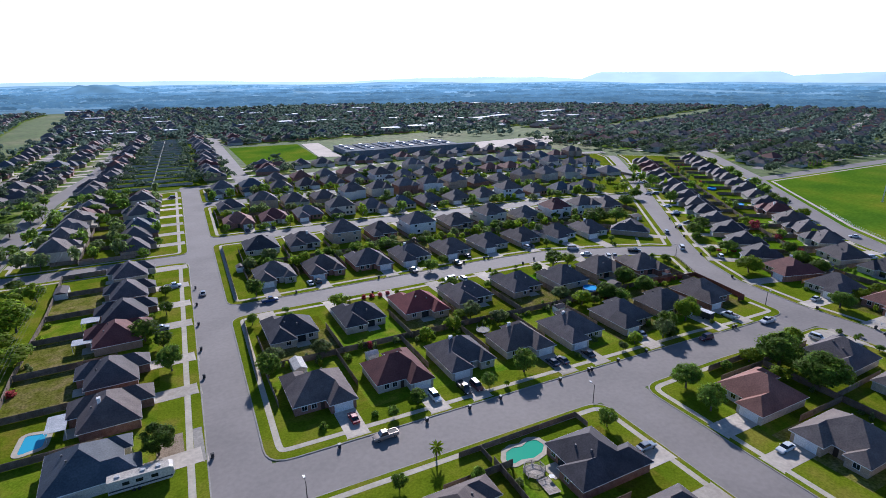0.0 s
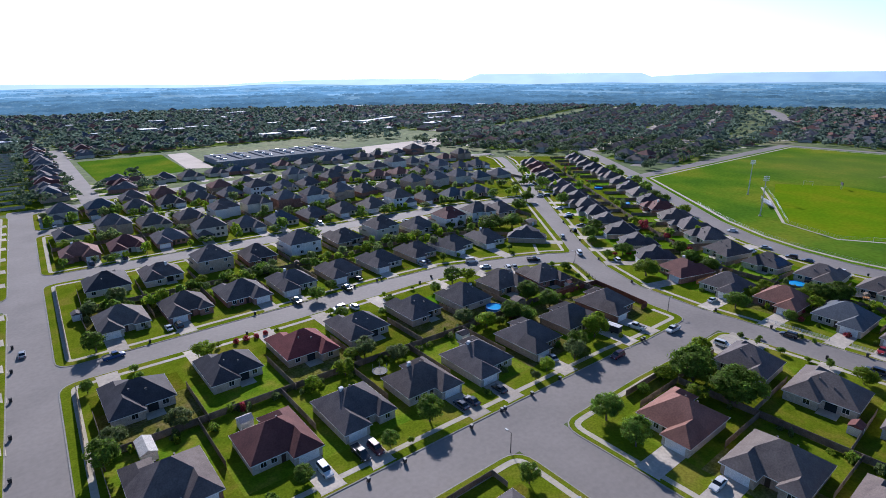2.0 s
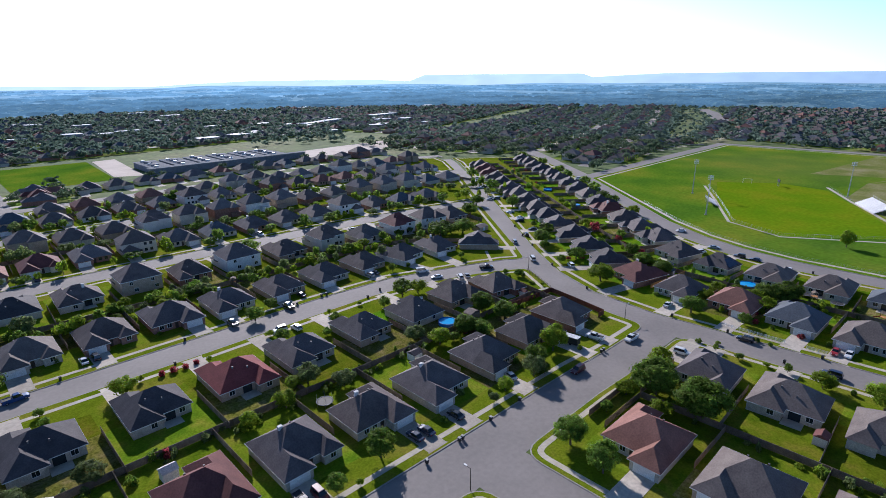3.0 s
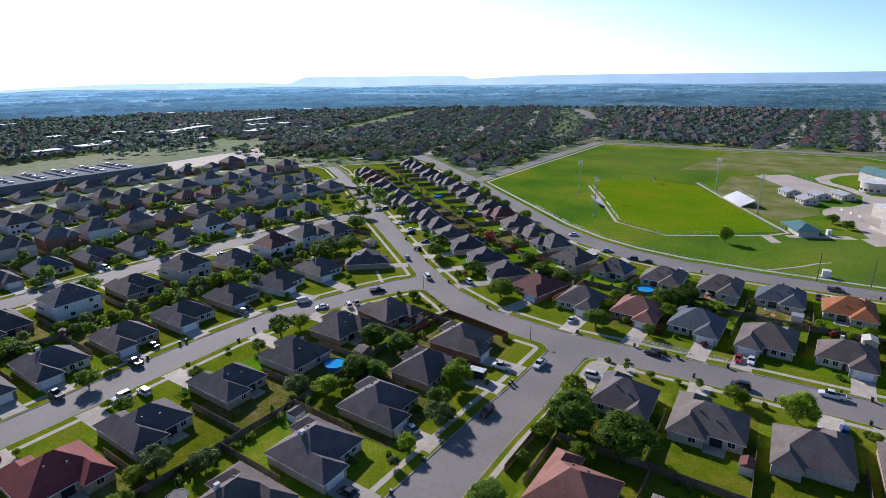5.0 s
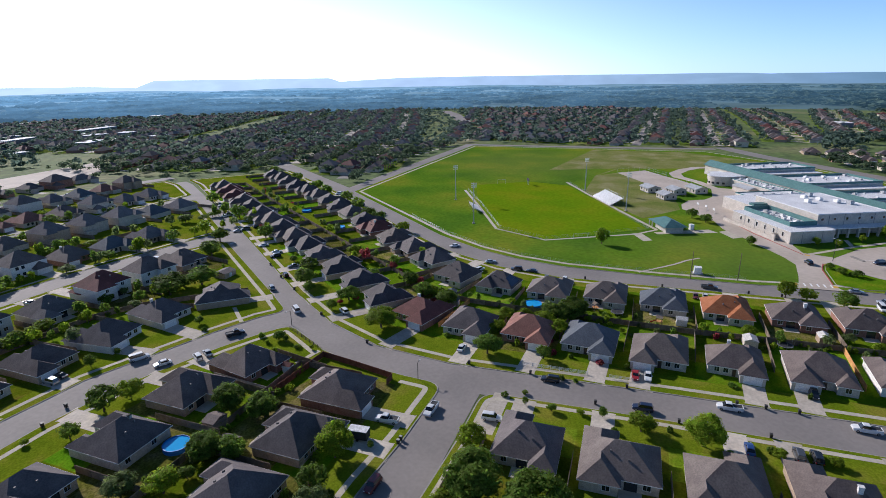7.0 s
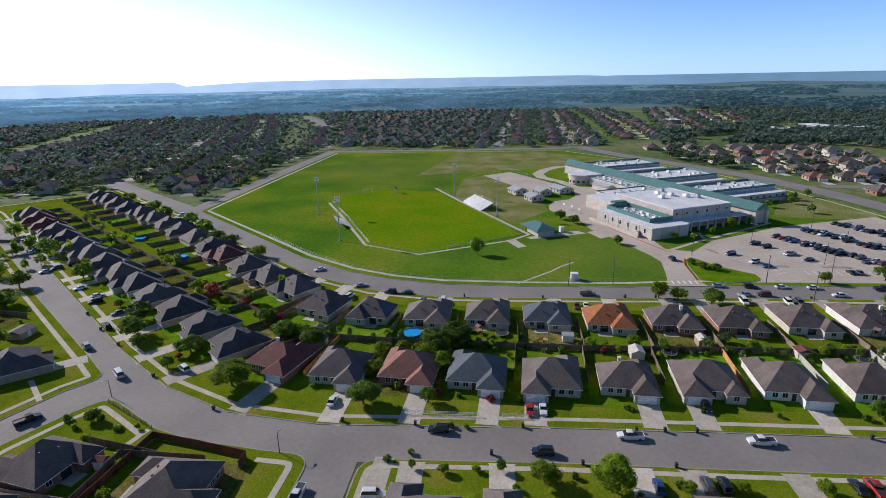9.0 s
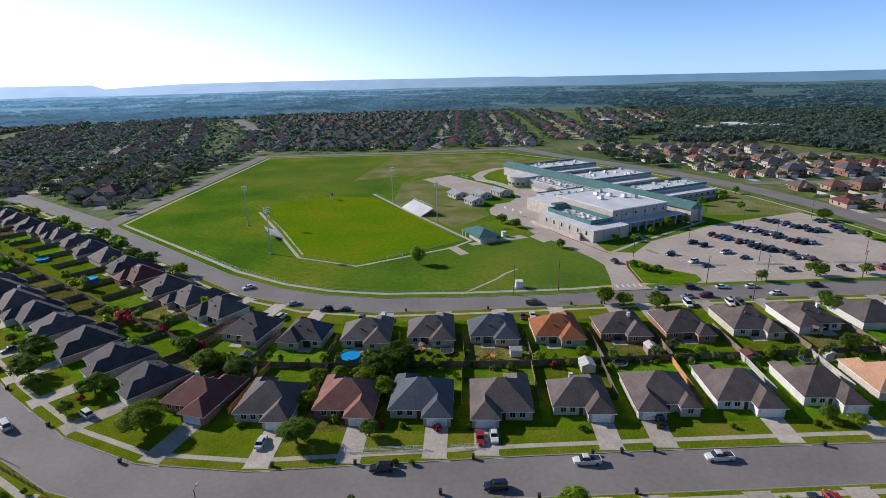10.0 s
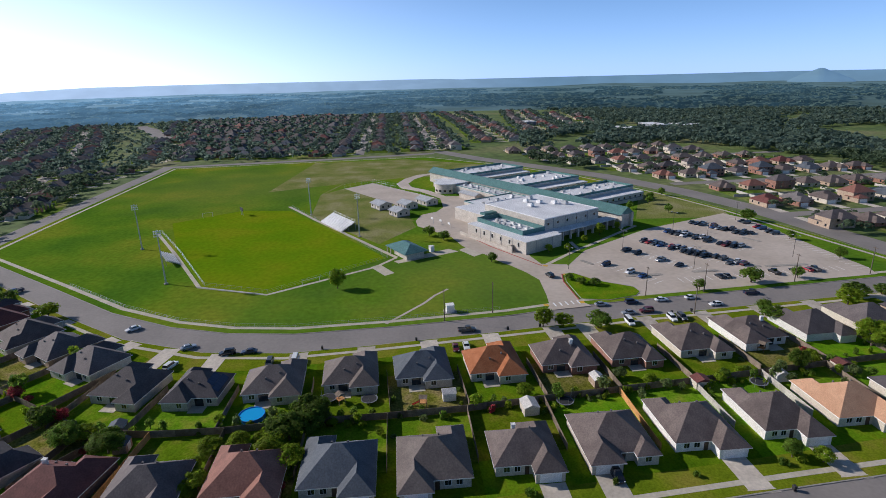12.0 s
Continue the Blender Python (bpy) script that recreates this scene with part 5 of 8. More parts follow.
def roof_unit(u, v, z, s=1.0):
    g = Geo()
    g.box(u - 1.3 * s, u + 1.3 * s, v - 0.9 * s, v + 0.9 * s, z + 0.2, z + 0.2 + 1.3 * s)
    g.box(u - 1.0 * s, u + 0.2 * s, v - 0.6 * s, v + 0.6 * s, z + 0.2 + 1.3 * s, z + 0.2 + 1.55 * s)
    part("roof_unit", g, M_UNIT if int(u * 7 + v * 3) % 3 else M_WHITE, school, "grey metal rooftop air unit")


# spine with its ridge roof
g = Geo()
g.box(0.6, 180, -4.2, 4.2, 0, 7.4)
part("wall", g, M_SCHOOL, school)
g = Geo()
g.loft([[(-0.6, -5.3, 7.1), (-0.6, 5.3, 7.1), (-0.6, 0, 10.8)], [(181, -5.3, 7.1), (181, 5.3, 7.1), (181, 0, 10.8)]])
part("ridge_roof", g, M_TEAL, school, "long teal metal ridge roof")
g = Geo()
for k in range(120):
    for sgn in (-1, 1):
        u = 0.4 + k * 1.505
        g.face((u, sgn * 5.3, 7.13), (u + .06, sgn * 5.3, 7.13), (u + .06, 0, 10.86), (u, 0, 10.86))
part("roof_seam", g, M_TEAL, school)["kind"] = "stuff"
g = Geo()
g.box(-0.9, 0.6, -4.6, -3.0, 0, 7.6)
part("buttress", g, M_SCHOOL, school)
g = Geo()
g.box(-0.9, 0.6, 3.0, 4.6, 0, 7.6)
part("buttress", g, M_SCHOOL, school)
school_windows(-4.2, 16, 30, 5, 5.0, 1.1, 1.1, -1, "u")
# class wings
urng = random.Random(5)
for u0, u1, v0 in ((45, 66, -64), (91, 121, -64), (149, 175, -64)):
    wall_block(u0, u1, v0, -4.3, 6.6, 1.35, M_TEAL)
    wall_block(u0 - 9, u0 - 0.02, v0 + 1, -4.3, 5.0)
    g = Geo()
    g.box(u0 - 9.06, u0 - 8.98, v0 + 1, -4.3, 2.0, 2.5)
    part("wall_band", g, M_BAND, school, "dark wall band")
    school_windows(u0 - 9, v0 + 4, -6, 5.2, 2.7, 1.6, 1.3, -1, "v")
    school_windows(v0, u0 + 3, u1 - 2, 5.5, 2.7, 1.6, 1.3, -1, "u")
    for k in range(20):
        roof_unit(urng.uniform(u0 + 3, u1 - 3), v0 + 4 + k * 2.7, 6.6, urng.choice((0.4, 0.55, 0.8, 1.0)))
# gym and the parts towards the street
wall_block(8.4, 54, 12, 50, 10.2, 0.25, M_FLAT)
school_windows(8.4, 15, 48, 6.5, 7.2, 1.3, 1.3, -1, "v")
for u, v in ((30, 22), (36, 27), (42, 31), (47, 24), (33, 36), (26, 18)):
    roof_unit(u, v, 10.4, 1.15)
for v in (20, 28, 36, 44):
    g = Geo()
    g.box(8.33, 8.42, v - .12, v + .12, 0, 10.2)
    part("wall_joint", g, M_BAND, school)
wall_block(-3, 40, 49.98, 72, 5.7)
for v in (56, 66):
    g = Geo()
    g.box(-3.08, -2.98, v - .1, v + .1, 0, 5.7)
    part("wall_joint", g, M_BAND, school)
for u in (6, 14, 22, 30):
    g = Geo()
    g.box(u - .1, u + .1, 71.98, 72.08, 0, 5.7)
    part("wall_joint", g, M_BAND, school)
g = Geo()
for a, b, c, d in ((6, 40, 52, 52.4), (6, 40, 65.6, 66), (6, 6.4, 52.4, 65.6), (39.6, 40, 52.4, 65.6)):
    g.box(a, b, c, d, 5.88, 8.0)
part("parapet", g, M_TEAL, school, "teal roof screen wall")
for u, v in ((12, 58), (18, 60), (24, 56), (29, 61), (34, 58)):
    roof_unit(u, v, 5.8, 0.8)
for k in range(16):
    roof_unit(8.5 + k * 1.85, urng.uniform(54, 64), 5.7, urng.choice((0.35, 0.5, 0.7)))
school_windows(72, 2, 38, 6.2, 2.6, 1.2, 2.0, 1, "u")
g = Geo()
g.box(6, 43, 74.6, 75.0, 0, 1.7)
g.box(5.4, 6, 72.1, 75.0, 0, 2.9)
g.box(3.2, 5.4, 74.4, 75.0, 0, 2.9)
part("yard_wall", g, M_SCHOOL, school, "low pale yard wall")
wall_block(42.5, 71, 42, 58, 6.6)
g = Geo()
g.box(44, 48, 43, 58, 6.8, 7.9)
part("parapet", g, M_TEAL, school, "teal roof screen wall")
# covered walk
g = Geo()
g.box(2.2, 8.3, 4.4, 49.9, 4.5, 4.95)
part("canopy", g, M_FLAT, school, "white flat walkway canopy")
for k in range(9):
    g = Geo()
    g.box(2.4, 3.3, 5.5 + k * 5.3, 6.4 + k * 5.3, 0, 4.5)
    part("column", g, M_SCHOOL, school)
g = Geo()
g.box(8.3, 8.36, 4.4, 12, 0, 5.0)
part("wall", g, M_BAND, school)
wall_block(54, 84, 4.3, 42, 5.2, 0.5, M_TEAL)
wall_block(84.1, 133, 4.3, 16, 5.2, 0.5, M_TEAL)
for k in range(16):
    roof_unit(urng.uniform(56, 82), 7 + k * 2.1, 5.3, urng.choice((0.45, 0.6, 0.85)))
for k in range(17):
    roof_unit(86 + k * 2.7, urng.uniform(6.5, 13.5), 5.3, urng.choice((0.4, 0.6, 0.8)))
# rounded hall
g = Geo()
base = [(129 + 8.5 + 8.5 * math.cos(t), 17 + 9 * math.sin(t)) for t in [radians(a) for a in range(0, 181, 12)]] + [(129, 4.3), (146, 4.3)]
g.loft([[(a, b, 0) for a, b in base], [(a, b, 6.4) for a, b in base]])
part("wall", g, M_SCHOOL, school)
g = Geo()
g.loft([[(137.5 + (a - 137.5) * 1.05, 14 + (b - 14) * 1.05, 6.4) for a, b in base], [(137.5 + (a - 137.5) * 1.05, 14 + (b - 14) * 1.05, 6.7) for a, b in base]])
part("flat_roof", g, M_FLAT, school, "white rounded roof")
for k in range(7):
    a = radians(20 + k * 23)
    g = Geo()
    g.box(-0.9, 0.9, -0.08, 0.1, 1.2, 2.6, a - math.pi / 2, (137.5 + 8.5 * math.cos(a), 17 + 9 * math.sin(a)))
    part("window", g, M_GLASS, school, "dark band window")
wall_block(146.1, 160, 4.3, 14, 5.0)
g = Geo()
g.box(99, 116, 16.2, 22.5, 0, 3.4)
part("wall", g, M_SCHOOL, school)
g = Geo()
g.loft([[(98.4, 15.8, 3.4), (98.4, 23.2, 3.4), (98.4, 19.4, 5.0)], [(116.6, 15.8, 3.4), (116.6, 23.2, 3.4), (116.6, 19.4, 5.0)]])
part("metal_roof", g, M_UNIT, school, "grey pitched metal roof")


# ---------------------------------------------------------------- playing field fittings
def field_light(x, y, h=22.3):
    root = empty("floodlight_mast", pose(x, y, KERB, 0, 0, 300), "tall grey steel floodlight mast beside the pitch", "floodlight", "floodlight masts")
    g = Geo()
    g.tube((0, 0, -0.2), (0, 0, h), 0.34, 0.16, 10)
    part("pole", g, M_STEEL, root)
    g = Geo()
    g.box(-0.7, 0.7, -0.7, 0.7, 0, 0.4)
    part("footing", g, M_KERB, root, "concrete footing")
    for k in range(3):
        g = Geo()
        g.box(-1.4, 1.4, -0.08, 0.08, h - 0.6 - k * 0.95, h - 0.48 - k * 0.95)
        part("crossarm", g, M_STEEL, root)
        for s in (-1.1, -0.37, 0.37, 1.1):
            g = Geo()
            g.tube((s, -0.1, h - 0.3 - k * 0.95), (s, -0.55, h - 0.48 - k * 0.95), 0.16, 0.34, 8)
            part("lamp", g, M_LAMP, root, "round floodlight")


for x, y in ((386, 166), (333.2, 137), (441, 91.3), (387.2, 61.6)):
    field_light(x, y)


def bleacher(x, y, turn, length, rows):
    root = empty("bleachers", pose(x, y, KERB, 0, 0, turn), "silver aluminium bleachers with open rows of seats", "bleachers", "bleachers")
    for k in range(rows):
        g = Geo()
        g.box(-length / 2, length / 2, k * 0.75, k * 0.75 + 0.42, 0.75 + k * 0.36, 0.81 + k * 0.36)
        part("seat_plank", g, M_FLAT, root)
        g = Geo()
        g.box(-length / 2, length / 2, k * 0.75 + 0.36, k * 0.75 + 0.76, 0.42 + k * 0.36, 0.47 + k * 0.36)
        part("foot_plank", g, M_FLAT, root)
        g = Geo()
        g.box(-length / 2, length / 2, k * 0.75 - 0.03, k * 0.75 + 0.01, 0.12 + k * 0.36, 0.78 + k * 0.36)
        part("riser", g, M_FLAT, root)
    for k in range(7):
        u = -length / 2 + 0.3 + k * (length - 0.6) / 6
        g = Geo()
        g.tube((u, 0.1, 0), (u, rows * 0.75, 0.5 + rows * 0.36), 0.06, 0.06, 6)
        g.tube((u, rows * 0.75, 0), (u, rows * 0.75, 1.5 + rows * 0.36), 0.06, 0.06, 6)
        g.tube((u, rows * 0.38, 0), (u, rows * 0.38, 0.3 + rows * 0.18), 0.05, 0.05, 6)
        part("frame", g, M_STEEL, root)
    g = Geo()
    for zz in (0.9, 1.4):
        g.tube((-length / 2, rows * 0.75, zz + rows * 0.36), (length / 2, rows * 0.75, zz + rows * 0.36), 0.04, 0.04, 6)
    part("rear_rail", g, M_STEEL, root)


bleacher(410.2, 77.6, 27.2 + 180, 28, 11)
bleacher(365.5, 143.5, 27.2, 17, 7)


def chain_fence(pts, h=1.3, label="thin grey chain-link fence along the pitch"):
    root = empty("chain_fence", pose(0, 0, KERB), label, "fence", "field fences")
    post = Geo()
    post.tube((0, 0, 0), (0, 0, h), 0.045, 0.045, 6)
    me = post.mesh("post", M_STEEL)
    for (ax, ay), (bx, by) in zip(pts, pts[1:]):
        d = Vector((bx - ax, by - ay))
        n = max(1, round(d.length / 6.0))
        for k in range(n):
            ob = new("post", me)
            ob.parent = root
            ob.matrix_basis = Matrix.Translation((ax + d.x * k / n, ay + d.y * k / n, 0))
        g = Geo()
        for z in (h - 0.03, h * 0.5, 0.08):
            g.tube((ax, ay, z), (bx, by, z), 0.025, 0.025, 5)
        part("rail", g, M_STEEL, root)


chain_fence([(418, 168), (377, 145.5), (328.5, 121), (316, 94.5), (350, 48.5), (397, 71.5)])
chain_fence([(424, 85), (466, 106)])
chain_fence([(520, 75.5), (538, 55), (471, 12.5)], 3.2, "grey chain-link fence round the ball court")
chain_fence([(285.5, 12), (283.2, 46), (283, 80), (287, 100), (295, 120), (311, 144), (339, 176)], 1.2, "thin grey chain-link fence along the street")

score = empty("scoreboard", pose(450, 133, KERB, 0, 0, 30), "dark scoreboard on two posts at the pitch", "scoreboard")
for s in (-1.6, 1.6):
    g = Geo()
    g.tube((s, 0, -0.1), (s, 0, 4.6), 0.12, 0.12, 8)
    part("post", g, M_STEEL, score)
g = Geo()
g.box(-2.6, 2.6, -0.15, 0.15, 2.8, 4.7)
part("board", g, M_DARK, score, "dark score panel")


def goal(x, y, turn, w, h, label):
    root = empty("goal_post", pose(x, y, KERB, 0, 0, turn), label, "goal", "goals")
    for s in (-w / 2, w / 2):
        g = Geo()
        g.tube((s, 0, -0.1), (s, 0, h), 0.07, 0.07, 8)
        part("upright", g, M_WHITE, root)
    g = Geo()
    g.tube((-w / 2, 0, h * 0.98), (w / 2, 0, h * 0.98), 0.07, 0.07, 8)
    part("crossbar", g, M_WHITE, root)


goal(322, 79, 120, 7.3, 2.4, "white soccer goal frame on the pitch")
goal(447, 152, 117, 5.6, 3.2, "thin metal goal frame at the pitch's far end")
goal(330, 70, 120, 5.5, 2.4, "white soccer goal frame on the pitch")

pav = empty("pavilion", pose(353.6, 39.6, KERB, 0, 0, 25), "pale field house with a teal hipped roof", "pavilion")
g = Geo()
g.box(-8, 4, -4.4, 4.4, 0, 3.0)
part("wall", g, M_SCHOOL, pav)
g = Geo()
g.hip(-9.6, 9.6, -6.2, 6.2, 3.0, 0.45)
part("roof", g, M_TEAL, pav, "teal metal hipped roof")
for x in (8.8, 5.5):
    for y in (-5.4, 5.4):
        g = Geo()
        g.box(x - .2, x + .2, y - .2, y + .2, 0, 3.0)
        part("column", g, M_SCHOOL, pav)
g = Geo()
g.box(-3, -1.9, -4.47, -4.38, 0, 2.1)
part("door", g, M_DARK, pav, "dark metal door")
g = Geo()
g.box(-1, 1, -0.9, 0.9, 0, 2.6)
g.box(-1.1, 1.1, -1, 1, 2.6, 2.75)
tagged(part("storage_box", g, M_WHITE), "white storage box beside the field house", "box").matrix_basis = pose(355.3, 28.2, KERB, 0, 0, 25)
for x, y, w in ((450, 49.5, 11), (429.2, 39.4, 9.6), (447.5, 33.5, 10.5), (455.5, 20.8, 12.5)):
    por = empty("portable_classroom", pose(x, y, KERB, 0, 0, 28), "beige portable classroom with a grey metal roof", "building", "portable classrooms")
    g = Geo()
    g.box(-w / 2, w / 2, -4.3, 4.3, 0.4, 3.3)
    for e in (-w / 2, w / 2 - 0.1):
        g.loft([[(e, -4.3, 3.3), (e, 4.3, 3.3), (e, 0, 4.75)], [(e + 0.1, -4.3, 3.3), (e + 0.1, 4.3, 3.3), (e + 0.1, 0, 4.75)]])
    part("wall", g, M_SCHOOL, por)
    for sgn in (-1, 1):
        g = Geo()
        g.loft([[(e, sgn * 5.0, 3.1), (e, sgn * 5.0, 3.25), (e, 0, 4.95), (e, 0, 4.8)][:: -sgn] for e in (-w / 2 - .7, w / 2 + .7)])
        part("roof", g, M_UNIT, por, "grey pitched metal roof")
    g = Geo()
    g.box(-w / 2 + .05, w / 2 - .05, -4.2, 4.2, 0, 0.4)
    part("skirting", g, M_BAND, por)
    for k in (-0.32, 0.32):
        g = Geo()
        g.box(w * k - .55, w * k + .55, 4.28, 4.36, 1.3, 2.5)
        part("window", g, M_GLASS, por, "dark window")
        g = Geo()
        g.box(-w / 2 - .06, -w / 2 + .02, 6 * k - .5, 6 * k + .5, 1.3, 2.5)
        part("window", g, M_GLASS, por, "dark window")
    g = Geo()
    g.box(-0.5, 0.5, 4.28, 4.36, 0.45, 2.5)
    part("door", g, M_BAND, por, "dark grey door")


def lamp_post(x, y, h, turn, heads=1, label="tall dark lamp post with a flat head", z=KERB):
    root = empty("street_lamp", pose(x, y, z, 0, 0, turn), label, "lamp", "lamp posts")
    g = Geo()
    g.tube((0, 0, -0.1), (0, 0, h), 0.11, 0.07, 8)
    part("pole", g, M_DARKPOLE, root)
    for k in range(heads):
        s = 1 - 2 * k
        g = Geo()
        g.tube((0, 0, h - 0.12), (s * 1.2, 0, h), 0.04, 0.04, 6)
        part("arm", g, M_DARKPOLE, root)
        g = Geo()
        g.box(min(s * 1.0, s * 1.75), max(s * 1.0, s * 1.75), -0.2, 0.2, h - 0.06, h + 0.12)
        part("lamp_head", g, M_STEEL, root, "flat grey lamp head")


M_DARKPOLE = plain("dark_bronze_pole", (0.06, 0.055, 0.05), 0.5, 0.4)
for x, y in ((320.3, -24.6), (311, -73.5), (339.3, -56.2), (366.5, -95.1), (379, -137.5), (317.9, -122.3), (345, -100)):
    lamp_post(x, y, 9.5, 27, 2, "tall double lamp post in the parking lot")
for x, y, t in ((15.2, 84.6, 90), (84.4, 85.0, 90), (176.2, 102.0, 0), (193.0, 153.6, 150)):
    lamp_post(x, y, 4.9, t, 1, "slim street lamp at the corner")


def power_pole(x, y, h, label="brown wooden utility pole beside the street"):
    root = empty("utility_pole", pose(x, y, KERB, 0, 0, 0), label, "pole", "utility poles")
    g = Geo()
    g.tube((0, 0, -0.2), (0, 0, h), 0.17, 0.11, 8)
    part("pole", g, M_WOODPOLE, root)
    g = Geo()
    g.box(-1.1, 1.1, -0.07, 0.07, h - 0.6, h - 0.45)
    part("crossarm", g, M_WOODPOLE, root)


for x, y in ((279.6, 31.8), (283.2, 15), (288, -41.6), (287.8, -63.6), (291.2, -101.8), (293.6, -135.4), (270.8, -49.9)):
    power_pole(x, y, 11)
for x, y in ((-41, 60), (-39.5, 330), (-36, 560)):
    power_pole(x, y, 11.5, "brown wooden utility pole among back yards")
for k in (-0.9, 0.0, 0.9):
    cu = bpy.data.curves.new("wire", "CURVE")
    cu.dimensions, cu.bevel_depth = "3D", 0.022
    sp = cu.splines.new("POLY")
    pts = [(-41 + k, 60, 11), (-40.6 + k, 120, 9.6), (-40.2 + k, 195, 9.0), (-39.9 + k, 265, 9.6), (-39.5 + k, 330, 11), (-38 + k, 445, 9.4), (-36 + k, 560, 11.5)]
    sp.points.add(len(pts) - 1)
    for q, p in zip(sp.points, pts):
        q.co = (*p, 1)
    cu.materials.append(M_DARK)
    tagged(new("power_line", cu), "thin dark power line between wooden poles", "cable", "power lines")
cab = empty("electric_cabinet", pose(286.6, 29.0, KERB, 0, 0, 4), "white electric cabinet on a pad beside a utility pole", "cabinet")
g = Geo()
g.box(-1.1, 1.1, -1.3, 1.3, 0.1, 2.6)
g.box(-1.2, 1.2, -1.4, 1.4, 2.6, 2.75)
part("body", g, M_WHITE, cab)
g = Geo()
g.box(-1.9, 1.9, -2.1, 2.1, 0, 0.12)
part("pad", g, M_KERB, cab, "concrete pad")

# the far school and its field
patch("far_field", [(68, 632), (67, 504), (134, 508), (141, 632)], M_FIELD, -0.11, "distant green sports field", "field")
patch("far_plaza", [(145, 629), (136, 521), (156, 512), (165, 632)], M_LOT, -0.11, "distant pale concrete lot", "parking lot")
patch("far_plaza", [(290, 545), (300, 500), (420, 500), (440, 560)], M_LOT, -0.11, "distant pale concrete lot", "parking lot")
M_FARFLAT = material("grey_roof_membrane", [(0.26, 0.27, 0.28), (0.36, 0.36, 0.36)], 0.95, 0.1, 1.0, 0, spec=0.0)
far = empty("far_school", pose(0, 0, -0.05), "distant low school with grey flat roofs", "school")
for k in range(6):
    g = Geo()
    g.box(162 + k * 21, 162 + k * 21 + 17, 511.5, 560, 0, 4.6)
    part("wall", g, M_BAND, far)
    g = Geo()
    g.box(161.5 + k * 21, 162.5 + k * 21 + 17, 511.4, 560.5, 4.6, 4.9)
    part("flat_roof", g, M_FARFLAT, far, "grey flat roof")
    for i in range(5):
        g = Geo()
        g.box(166 + k * 21, 169 + k * 21 + (i % 2) * 3, 515 + i * 9, 518 + i * 9, 4.9, 6.4)
        part("roof_unit", g, M_BAND if i % 2 else M_UNIT, far, "grey roof unit")
g = Geo()
g.box(158, 300, 505, 511, 0, 5.2)
part("wall", g, M_BAND, far)
g = Geo()
g.box(157.6, 300.4, 504.6, 511.3, 5.2, 5.5)
part("flat_roof", g, M_FARFLAT, far, "grey flat roof")

# ---------------------------------------------------------------- trees and shrubs
trng = random.Random(5)
tree_protos = {}


def leaf_crown(seed, rx, rz, cz, n, size):
    """Loose leaf tufts in several boughs, with gaps between them."""
    r = random.Random(seed)
    geo = Geo()
    boughs = []
    for k in range(44):
        u, t = r.uniform(-0.95, 1), r.uniform(0, math.tau)
        q = math.sqrt(max(0.0, 1 - 0.85 * u * u)) * r.uniform(0.45, 0.85)
        boughs.append((Vector((rx * q * math.cos(t), rx * q * math.sin(t), cz + rz * 0.72 * u)), r.uniform(0.22, 0.40) * rx))
    for k in range(n):
        c, b = boughs[r.randrange(len(boughs))]
        d = Vector((r.gauss(0, 1), r.gauss(0, 1), r.gauss(0, 1))).normalized()
        p = c + d * b * r.uniform(0.6, 1.05)
        out = (p - Vector((0, 0, cz - rz * 0.3))).normalized()
        nrm = (d * 0.6 + out * 0.8 + Vector((r.uniform(-.5, .5), r.uniform(-.5, .5), r.uniform(-.3, .6)))).normalized()
        a = nrm.orthogonal().normalized()
        a.rotate(Matrix.Rotation(r.uniform(0, 6.28), 3, nrm))
        w = nrm.cross(a)
        s = size * r.uniform(0.6, 1.25)
        geo.face(p - a * s, p - w * s * 0.6, p + a * s, p + w * s * 0.6)
    for c, b in boughs:
        for k in range(max(2, n // 420)):
            d = Vector((r.gauss(0, 1), r.gauss(0, 1), r.gauss(0, 1))).normalized()
            p, a = c * 1.0 + d * b * 0.55, d.orthogonal().normalized()
            w, s = d.cross(a), b * r.uniform(0.35, 0.6)
            geo.face(p - a * s, p - w * s * 0.8, p + a * s, p + w * s * 0.8)
    return geo


def tree_proto(leaf, shape, fine):
    key = (leaf, shape, fine)
    if key in tree_protos:
        return tree_protos[key]
    r = random.Random(shape * 31 + len(leaf))
    root = new("tree")
    tk = Geo()
    lean = Vector((r.uniform(-.3, .3), r.uniform(-.3, .3), 3.0))
    tk.tube((0, 0, -0.1), lean, 0.24, 0.16, 7)
    for k in range(5 if fine else 3):
        a = k * 1.3 + r.uniform(0, 0.5)
        mid = lean + Vector((math.cos(a) * 1.2, math.sin(a) * 1.2, 1.3))
        tk.tube(lean - Vector((0, 0, 0.3 * k)), mid, 0.11, 0.07, 5)
        tk.tube(mid, mid + Vector((math.cos(a + .4) * 1.0, math.sin(a + .4) * 1.0, 1.2)), 0.07, 0.03, 5)
    if not fine:
        crown = leaf_crown(shape * 7 + 3, 3.6, 3.2, 4.7, 240, 0.80)
        k = len(crown.f)
        o = len(crown.v)
        crown.v += tk.v
        crown.f += [tuple(o + i for i in f) for f in tk.f]
        bpy.data.objects.remove(root)
        tree_protos[key] = (crown.v, crown.f, k)
        return tree_protos[key]
    part("trunk", tk, M_TRUNK, root)
    part("crown", leaf_crown(shape * 7 + 3, 3.6, 3.2, 4.7, *((1000, 0.46), (2300, 0.29), (4800, 0.20))[fine - 1]), LEAVES[leaf], root)
    tree_protos[key] = [root, False]
    return tree_protos[key]


